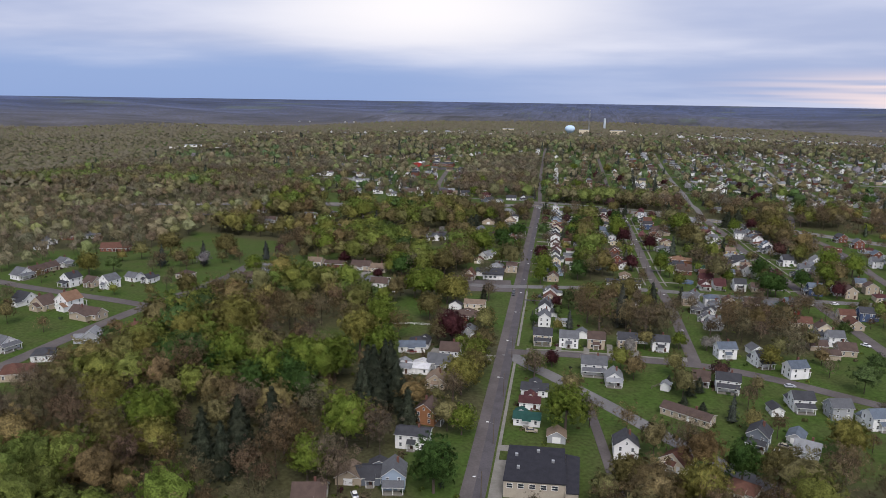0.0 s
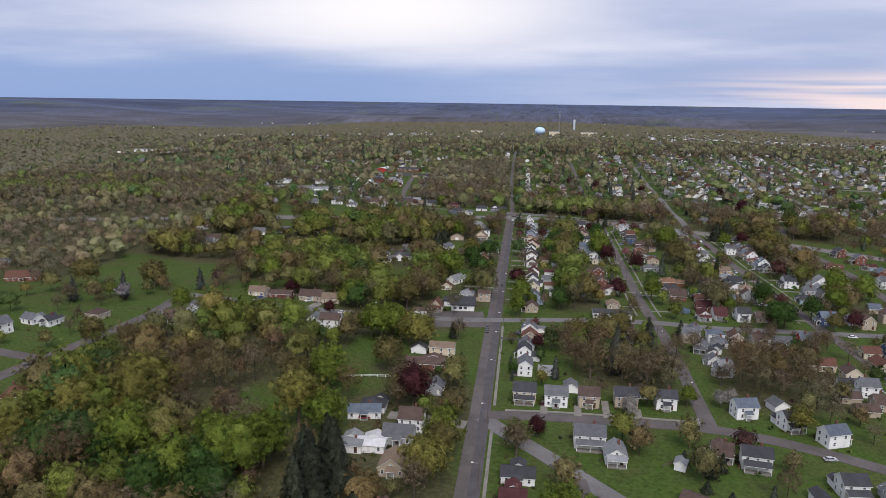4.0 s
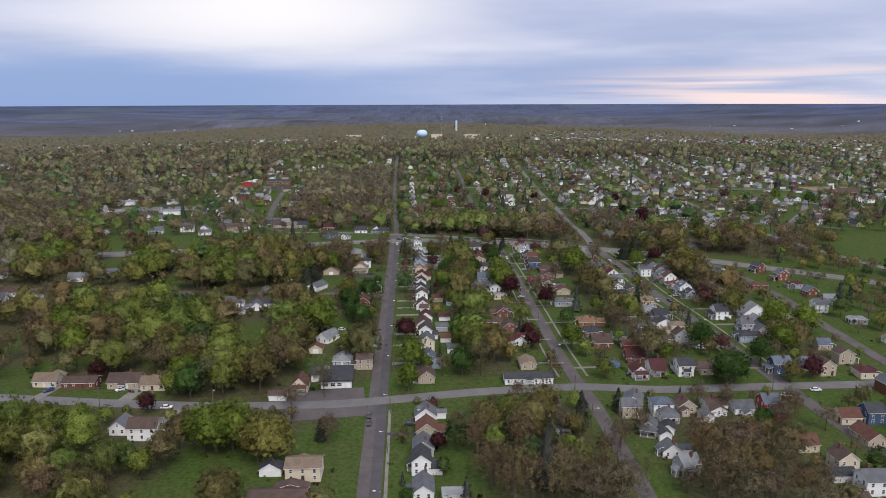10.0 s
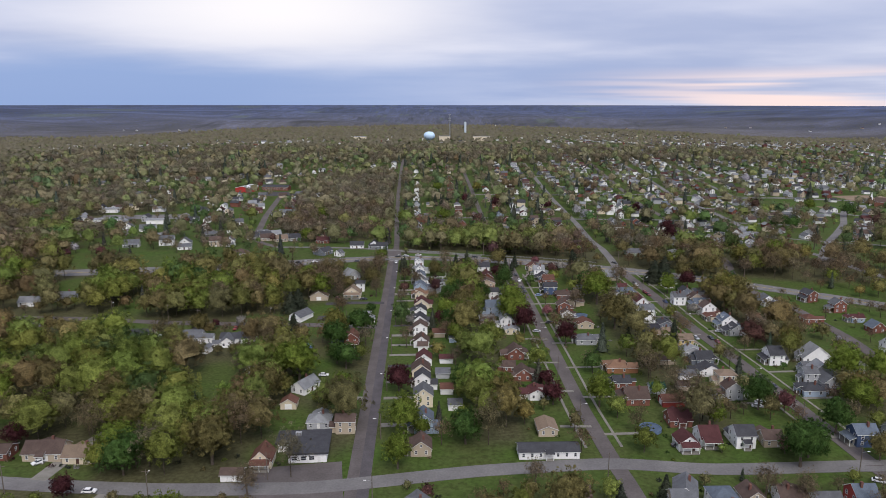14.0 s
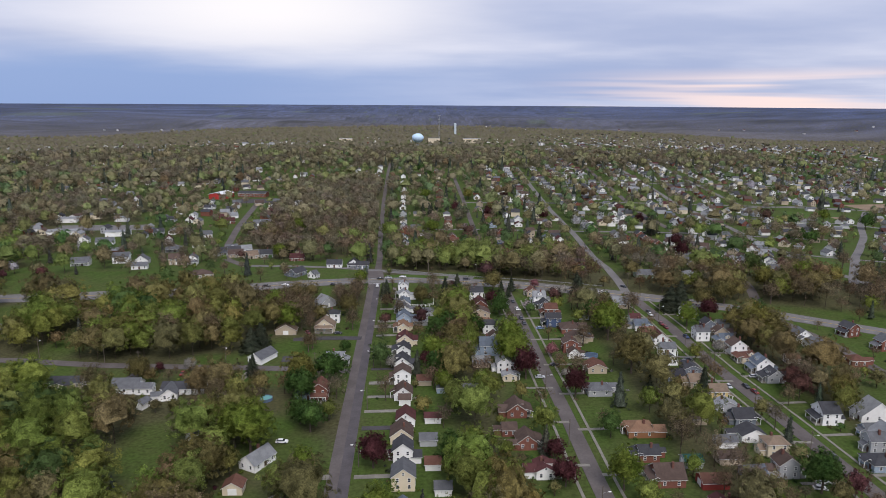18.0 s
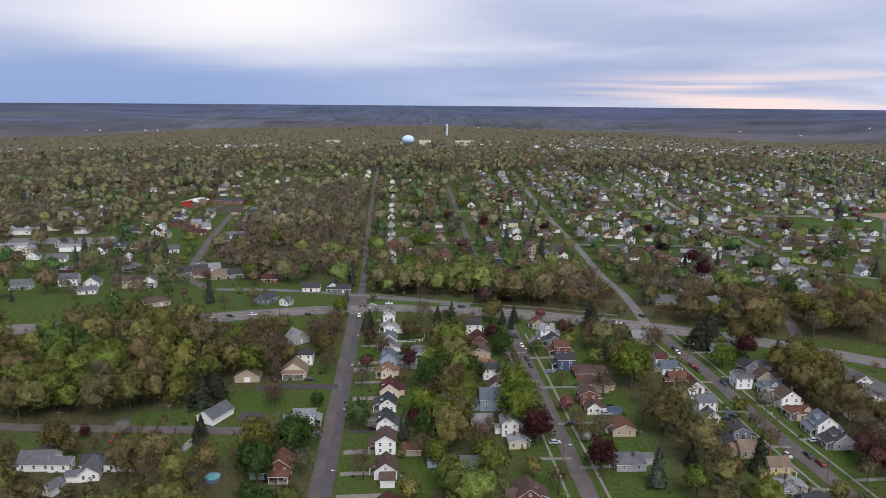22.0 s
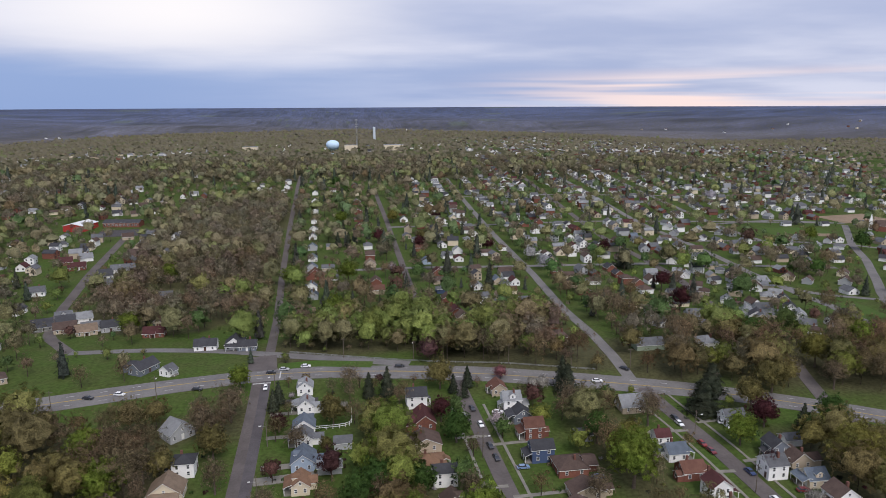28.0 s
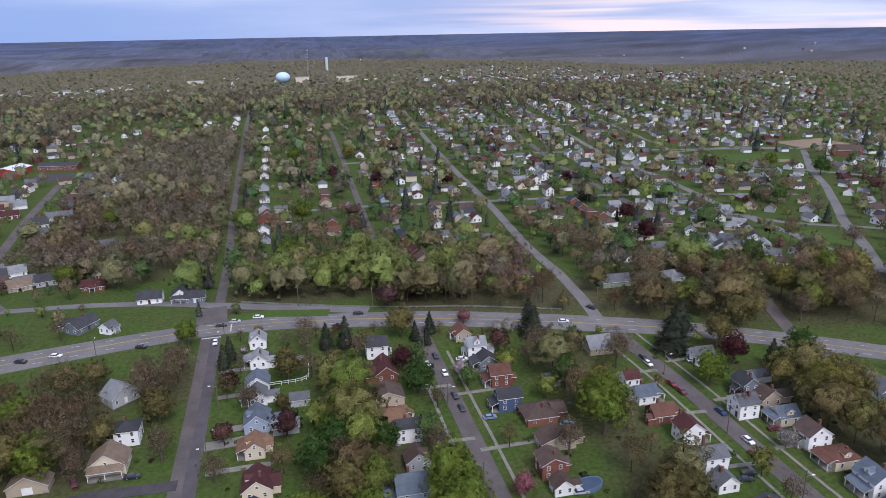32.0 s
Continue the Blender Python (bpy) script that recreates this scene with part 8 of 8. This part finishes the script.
def row(line, side, s0, s1, spacing, back, rng, near=False, floors=(1, 1.5, 2), forms=("gable", "side", "hip"), skip=0.06):
    """Houses along one side of a street (+1: to the right of its line), between two distances along it."""
    q, r = along(line, 1.0)
    s = s0
    while s < min(s1, len(q) - 1):
        i = int(s)
        p = q[i] + r[i] * side * (back + rng.uniform(-1.0, 1.5))
        s += spacing * rng.uniform(0.92, 1.1)
        if rng.random() < skip or not free(p[0], p[1], 5.5) or not off_road(p[0], p[1], 5.0):
            continue
        face = math.degrees(math.atan2(-r[i][1] * side, -r[i][0] * side)) + 90
        f = floors[rng.integers(len(floors))]
        form = forms[rng.integers(len(forms))]
        w = rng.uniform(6.5, 8) if form == "gable" else rng.uniform(8, 10.5)
        house(p[0], p[1], face, w, rng.uniform(8, 10), f, pick(rng, NORTH_WALLS), pick(rng, ROOF_MIX), form, "full" if near and rng.random() < 0.5 else "", int(rng.random() < 0.4), windows=near, pitch=rng.uniform(0.5, 0.85), near=False)


def far_town(name, spots, rng):
    """Distant buildings, joined: walls, gabled roofs."""
    v, f, slot = [], [], []
    mats = [WALLS["white"], WALLS["cream"], WALLS["tan"], WALLS["brick"], WALLS["grey"], ROOFS["grey"], ROOFS["dark"], ROOFS["brown"], ROOFS["pale"], ROOFS["red"], glass]
    for x, y in spots:
        z, a = ground_z(x, y), rng.choice((0, math.pi / 2)) + rng.normal(0, 0.12)
        w, d, h = rng.uniform(2.8, 3.7), rng.uniform(3.5, 5.0), rng.choice((2.7, 2.9, 3.2, 4.8))
        rise = w * rng.uniform(0.5, 0.8)
        ca, sa = math.cos(a), math.sin(a)
        k = len(v)
        o = 0.4
        pts = [(-w, -d, -2), (w, -d, -2), (w, d, -2), (-w, d, -2), (-w, -d, h), (w, -d, h), (w, d, h), (-w, d, h), (0, -d, h + rise), (0, d, h + rise)]
        e = h - rise / w * o
        pts += [(-w - o, -d - o, e), (0, -d - o, h + rise + 0.15), (w + o, -d - o, e), (-w - o, d + o, e), (0, d + o, h + rise + 0.15), (w + o, d + o, e)]
        v += [(x + px * ca - py * sa, y + px * sa + py * ca, z + pz) for px, py, pz in pts]
        wm, rm = int(rng.choice((0, 0, 0, 0, 1, 2, 3, 4))), int(rng.choice((5, 5, 5, 6, 6, 7, 7, 8, 8, 9)))
        f += [tuple(k + i for i in q) for q in ((0, 1, 5, 8, 4), (1, 2, 6, 5), (2, 3, 7, 9, 6), (3, 0, 4, 7), (10, 11, 14, 13), (11, 12, 15, 14))]
        slot += [wm] * 4 + [rm] * 2
        for zz in ([1.0] if h < 4 else [1.0, 3.4]):
            for sx in (-0.5, 0.5):
                for fy, nrm in ((-d - 0.05, 1), (d + 0.05, -1)):
                    k = len(v)
                    v += [(x + px * ca - fy * sa, y + px * sa + fy * ca, z + zz + pz) for px, pz in ((sx * w - 0.5, 0), (sx * w + 0.5, 0), (sx * w + 0.5, 1.3), (sx * w - 0.5, 1.3))]
                    f.append((k, k + 1, k + 2, k + 3))
                    slot.append(10)
    return tagged(new(name, mesh_of(name, v, f, mats, slot)), "distant houses with pale walls and grey or brown gabled roofs", "houses", kind="stuff")


def scatter(x0, x1, y0, y1, n, rng):
    return np.stack([rng.uniform(x0, x1, n), rng.uniform(y0, y1, n)], -1)


def road_clear(p, margin):
    keep = np.ones(len(p), bool)
    for i0 in range(0, len(p), 2000):
        c = p[i0:i0 + 2000]
        d = np.hypot(c[:, None, 0] - ROAD_PTS[None, :, 0], c[:, None, 1] - ROAD_PTS[None, :, 1]) - ROAD_HALF[None]
        keep[i0:i0 + 2000] = d.min(1) > margin
    return keep


def clear(p, margin=2.0):
    t = np.array(TAKEN).reshape(-1, 3)
    keep = np.ones(len(p), bool)
    for i0 in range(0, len(p), 2000):
        c = p[i0:i0 + 2000]
        d = np.hypot(c[:, None, 0] - t[None, :, 0], c[:, None, 1] - t[None, :, 1]) - t[None, :, 2]
        keep[i0:i0 + 2000] = d.min(1) > margin
    return keep


def open_ground(p):
    keep = np.ones(len(p), bool)
    for x, y, r in OPEN:
        keep &= np.hypot(p[:, 0] - x, p[:, 1] - y) > r * 0.92
    for x0, x1, y0, y1 in MEADOWS:
        keep &= ~((p[:, 0] > x0) & (p[:, 0] < x1) & (p[:, 1] > y0) & (p[:, 1] < y1))
    return keep


T = np.random.default_rng(5)
HT = np.random.default_rng(11)
row(STREET_4, 1, 60, 290, 17, 19, HT, True)
row(STREET_4, -1, 90, 200, 17, 19, HT, True)
spots = []
for line, s0, s1 in ((STREET_3N, 70, 720), (STREET_4N, 90, 780), (FAR_EAST, 90, 300), (STREET_5N, 60, 560), (STREET_6N, 10, 300), (FIELD_STREET_2, 8, 110), (FIELD_STREET_2, 130, 190), (NORTH_CROSS, 180, 400), (BARN_ROAD, 200, 330), (NORTH_CROSS_2, 10, 480), (NORTH_CROSS_3, 10, 500)):
    q, r = along(line, 1.0)
    for side_ in (-1, 1):
        for i in range(s0, min(s1, len(q) - 1), 15):
            spots.append(q[i] + r[i] * side_ * (20 + HT.uniform(-2, 3)))
            spots.append(q[i] + r[i] * side_ * (46 + HT.uniform(-4, 6)) + HT.uniform(-6, 6, 2))
grid = [(320 + 76 * k_ + 0.08 * (y_ - 700) + side_ * (17 + HT.uniform(-2, 3)), y_ + HT.uniform(-3, 3)) for k_ in range(-2, 16) for side_ in (-1, 1) for y_ in range(700, 2150, 14 if k_ < 9 else 20)]
spots += [np.array(p) for p in grid if p[0] < 150 + 0.62 * p[1] and p[0] > 120 + 0.10 * p[1] and HT.random() < (0.9 if p[1] < 1300 else 0.6)]
spots += [np.array((x_ + HT.uniform(-8, 8), y_ + HT.uniform(-8, 8))) for x_ in range(-420, -180, 24) for y_ in range(930, 1130, 40) if HT.random() < 0.6]
spots += [np.array((HT.uniform(-420, -190), HT.uniform(560, 700))) for _ in range(40)]
spots += [np.array((HT.uniform(-900, 300), HT.uniform(1450, 1950))) for _ in range(260)]
spots += [np.array((HT.uniform(-1500, 2200), HT.uniform(2100, 2900))) for _ in range(45)]
spots += [np.array((HT.uniform(-330, -120), HT.uniform(600, 830))) for _ in range(60)]
spots += [np.array((HT.uniform(-700, -250), HT.uniform(1150, 1500))) for _ in range(90)]
CLUSTERS = [(-206, 984), (-200, 1004), (-186, 989), (-181, 1019), (-167, 1024), (-152, 1005), (-147, 1040), (-138, 1056), (-124, 1040), (-210, 1225), (-193, 1207), (-188, 1252), (-163, 1214), (-155, 1253), (-138, 1234), (-123, 1261), (-64, 1115), (-48, 1070), (-32, 1065), (-30, 1135), (-258, 954), (-255, 978), (-243, 988), (-301, 786), (-310, 818), (-284, 769), (-296, 835), (-296, 853), (-317, 886), (-326, 835), (-365, 761), (-318, 717), (-300, 725), (-323, 688), (-326, 887)]  # hamlets among the western woods
spots = np.array([np.array(p, float) for p in CLUSTERS] + spots)
spots = spots[road_clear(spots, 7) & (open_ground(spots) | (spots[:, 0] > 0))]
keep = []
for s_ in spots:
    if free(s_[0], s_[1], 6):
        TAKEN.append((s_[0], s_[1], 5.2))
        keep.append(s_)
far_town("distant_houses", keep, HT)


# shrubs along the walls of the nearer houses and in their yards
S = np.random.default_rng(31)
shrub_q, shrub_h, shrub_n = [], [], []
for hx, hy, hr in [t_ for t_ in TAKEN if 3.4 < t_[2] < 9 and t_[1] < 480]:
    for _ in range(4):
        a_ = S.uniform(0, 6.283)
        r_ = hr * S.uniform(1.0, 1.25) if S.random() < 0.65 else hr + S.uniform(3, 8)
        sx, sy = hx + math.cos(a_) * r_, hy + math.sin(a_) * r_
        if not off_road(sx, sy, 1.0):
            continue
        n, size = 22, S.uniform(0.5, 1.25)
        way = S.normal(0, 1, (n, 3))
        way[:, 2] = np.abs(way[:, 2])
        way /= np.linalg.norm(way, axis=1)[:, None]
        c = way * size * S.uniform(0.6, 1.05, (n, 1)) * np.array((1, 1, 0.9)) + np.array((sx, sy, ground_z(sx, sy) + 0.1))
        shrub_q.append(leaf_quads(c, way, S.uniform(0.2, 0.42, n) * (0.6 + size * 0.5), S))
        kind = pick(S, {"deep": 4, "green": 3, "olive": 2, "conifer": 2.5, "maroon": 1, "bare": 1.5, "blossom": 0.4})
        shrub_n.append(np.repeat(way[:, None], 4, 1))
        shrub_h.append(np.repeat(np.array(HUES[kind])[None], n, 0) * S.uniform(0.75, 1.25))
tagged(new("shrubs", quads_mesh("shrubs", np.concatenate(shrub_q), woods_mat, np.concatenate(shrub_h), np.concatenate(shrub_n))), "small green and dark red shrubs round the houses", "shrubs", kind="stuff")


VIEWED = np.array([t_ for t_ in HOMES if t_[0] < 0 or t_[1] < 560] + CLUSTERS + [tuple(q) for line in (LANE_W, CROSS_2, MAIN, FRONT, ROAD_W, ROAD_W2, BARN_ROAD, FAR_EAST, STREET_3N, STREET_4) for q in along(line, 9)[0] if (line is not STREET_3N or q[1] < 640) and (line is not MAIN or q[0] > -85)])
VIEW_WAY = VIEWED - np.array((20, 0)) + np.stack([0 * VIEWED[:, 0], 320 - VIEWED[:, 1]], -1)
VIEW_WAY /= np.hypot(*VIEW_WAY.T)[:, None]


def low_before(p, sizes):
    """Trees stand low where the land lies open south of a house or road."""
    most = np.full(len(p), 9.0)
    for i0 in range(0, len(p), 1500):
        v = VIEWED[None] - p[i0:i0 + 1500, None]
        ahead = (v * VIEW_WAY[None]).sum(-1)
        beside = np.abs(v[..., 0] * VIEW_WAY[None, :, 1] - v[..., 1] * VIEW_WAY[None, :, 0])
        cap = np.where((ahead > 0) & (ahead < 34) & (beside < 6), np.maximum(0.26, (ahead * 0.36 + 1.2) / 10.3), 9.0)
        most[i0:i0 + 1500] = cap.min(1)
    return np.minimum(sizes, most)


def thin(p, gaps):
    """Drops spots that crowd an earlier one."""
    cell, kept, cell_ = {}, [], max(12.0, float(np.max(gaps)))
    for i, (q, gap) in enumerate(zip(p, gaps)):
        k = (int(q[0] // cell_), int(q[1] // cell_))
        if all((q[0] - a) ** 2 + (q[1] - b) ** 2 > min(gap, g) ** 2 for di in (-1, 0, 1) for dj in (-1, 0, 1) for a, b, g in cell.get((k[0] + di, k[1] + dj), ())):
            cell.setdefault(k, []).append((q[0], q[1], gap))
            kept.append(i)
    return np.array(kept, int)


near = np.concatenate([scatter(-262, 330, -215, 480, 14000, T), scatter(0, 330, 440, 480, 1200, T)])
near = near[road_clear(near, 3.5) & clear(near, 2.0) & open_ground(near)]
w = woodland(near[:, 0], near[:, 1])
near = near[(w > 0.5) | (T.random(len(near)) < np.where(near[:, 0] > 20, np.where(near[:, 1] > 108, 0.34, 0.13), 0.2))]
w = woodland(near[:, 0], near[:, 1])
k = thin(near, np.where(w > 0.5, np.where((near[:, 1] < 40) & (near[:, 0] < -20), 6.6, 7.0), 7.4))
near, w = near[k], w[k]
patch = np.sin(near[:, 0] * 0.045 + 1) + np.sin(near[:, 1] * 0.06)
GREENER = {"olive": 4, "green": 5, "deep": 0.5, "yellow": 2, "bare": 1.8, "russet": 1.2}
belt = ((near[:, 0] > 34) & (near[:, 0] < 60) & (near[:, 1] > 222)) | ((near[:, 0] < -8) & (near[:, 1] > 150) & (near[:, 1] < 455))
kinds = np.empty(len(near), dtype="<U8")
green_ = belt | (patch > 0.75)
for mask, mix, loose in ((w <= 0.5, YARD_MIX, 2.0), ((w > 0.5) & green_, GREENER, 0.3), ((w > 0.5) & ~green_, WOOD_MIX, 0.3)):
    kinds[mask] = pick_kinds(T, near[mask], mix, loose)
sizes = low_before(near, T.uniform(0.75, 1.35, len(near)) * np.where(w > 0.5, 1.5, 1.0))
k = np.isin(kinds, ("bare", "russet"))
wood_trees("near_woods", near[~k], kinds[~k], sizes[~k], 190, 1.45, T, "olive and green spring trees of woods and yards", tint=(0.97, 0.94, 0.93), even=0.12)
wood_trees("bare_woods", near[k], kinds[k], sizes[k], 230, 1.4, T, "leafless brown trees of woods and yards", woods_bare_mat, tint=(0.90, 0.88, 0.9), even=0.1)

mid = np.concatenate([scatter(-700, 800, 482, 1320, 30000, T), scatter(-20, 340, 478, 600, 4500, T), scatter(-132, -8, 548, 985, 3500, T)])
mid = mid[road_clear(mid, 3.8) & clear(mid, 3.0) & open_ground(mid)]
w = woodland(mid[:, 0], mid[:, 1])
mid = mid[(w > 0.5) | (T.random(len(mid)) < np.where((mid[:, 0] > -20) & (mid[:, 0] < 230) & (mid[:, 1] < 900), 0.92, 0.85))]
w = woodland(mid[:, 0], mid[:, 1])
k = thin(mid, np.where(w > 0.5, 6.8, np.where(mid[:, 0] > 200, 11.5, 9.4)))
mid, w = mid[k], w[k]
brown = (mid[:, 0] > -132) & (mid[:, 0] < -5) & (mid[:, 1] > 555) & (mid[:, 1] < 1020)
kinds = np.empty(len(mid), dtype="<U8")
edge_ = (w > 0.5) & (mid[:, 1] < 570)
for mask, mix, loose in ((brown, BROWN_MIX, 0.4), (edge_ & ~brown, BELT_MIX, 0.3), ((w > 0.5) & ~edge_ & ~brown, FAR_WOOD_MIX, 0.3), ((w <= 0.5) & ~brown, TOWN_MIX, 2.0)):
    kinds[mask] = pick_kinds(T, mid[mask], mix, loose)
sizes = low_before(mid, np.where(w > 0.5, T.uniform(1.0, 1.9, len(mid)), 0.55 + 1.35 * T.random(len(mid)) ** 1.4))
# low growth along the edge of the woods by the main road
low = mid[(w > 0.5) & (mid[:, 1] < 565)]
low = low + T.uniform(-3.0, 3.0, low.shape)
mid, kinds, sizes = np.concatenate([mid, low]), np.concatenate([kinds, [pick(T, BELT_MIX) for _ in low]]), np.concatenate([sizes, T.uniform(0.3, 0.65, len(low))])
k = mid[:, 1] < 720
# farther trees get more blue: haze painted into their hue
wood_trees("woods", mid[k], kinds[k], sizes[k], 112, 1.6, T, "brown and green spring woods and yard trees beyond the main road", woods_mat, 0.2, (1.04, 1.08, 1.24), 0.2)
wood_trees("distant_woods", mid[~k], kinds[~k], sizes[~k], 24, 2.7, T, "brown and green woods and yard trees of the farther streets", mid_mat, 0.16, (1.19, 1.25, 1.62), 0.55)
west = scatter(-1300, -262, -120, 620, 14000, T)
west = west[road_clear(west, 4) & clear(west, 3) & open_ground(west)]
west = west[(woodland(west[:, 0], west[:, 1]) > 0.5) | (T.random(len(west)) < 0.12)]
west = west[np.arctan2(20 - west[:, 0], west[:, 1] + 260) < 0.85]
west = west[thin(west, np.full(len(west), 8.0))]
k = west[:, 0] > -560
# the western woods carry painted haze too, as a bluer tint
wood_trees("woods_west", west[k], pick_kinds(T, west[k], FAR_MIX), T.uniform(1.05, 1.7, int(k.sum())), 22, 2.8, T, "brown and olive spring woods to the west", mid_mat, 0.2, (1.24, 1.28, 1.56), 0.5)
far_west = west[~k]
far = scatter(-2700, 2700, -300, 2700, 210000, T)
rr = np.hypot(far[:, 0], far[:, 1])
az_ = np.abs(np.arctan2(far[:, 0] - 20, far[:, 1] + 260))
far = far[(rr < 2700) & (az_ < 0.80) & ~((far[:, 0] > -700) & (far[:, 0] < 800) & (far[:, 1] < 1320)) & ~((far[:, 0] > -1300) & (far[:, 0] < 0) & (far[:, 1] < 620)) & (far[:, 1] > -200)]
far = far[road_clear(far, 4) & clear(far, 7) & open_ground(far)]
town_ = (far[:, 0] < 180 + 0.65 * far[:, 1]) & (far[:, 0] > 120 + 0.10 * far[:, 1]) & (far[:, 1] < 2150)
far = far[~town_ | (T.random(len(far)) < 0.42)]
rr = np.hypot(far[:, 0], far[:, 1])
far = far[thin(far, np.interp(rr, (1000, 1600, 2700), (8.5, 10, 13.5)))]
far = np.concatenate([far, far_west])
rr = np.hypot(far[:, 0], far[:, 1])
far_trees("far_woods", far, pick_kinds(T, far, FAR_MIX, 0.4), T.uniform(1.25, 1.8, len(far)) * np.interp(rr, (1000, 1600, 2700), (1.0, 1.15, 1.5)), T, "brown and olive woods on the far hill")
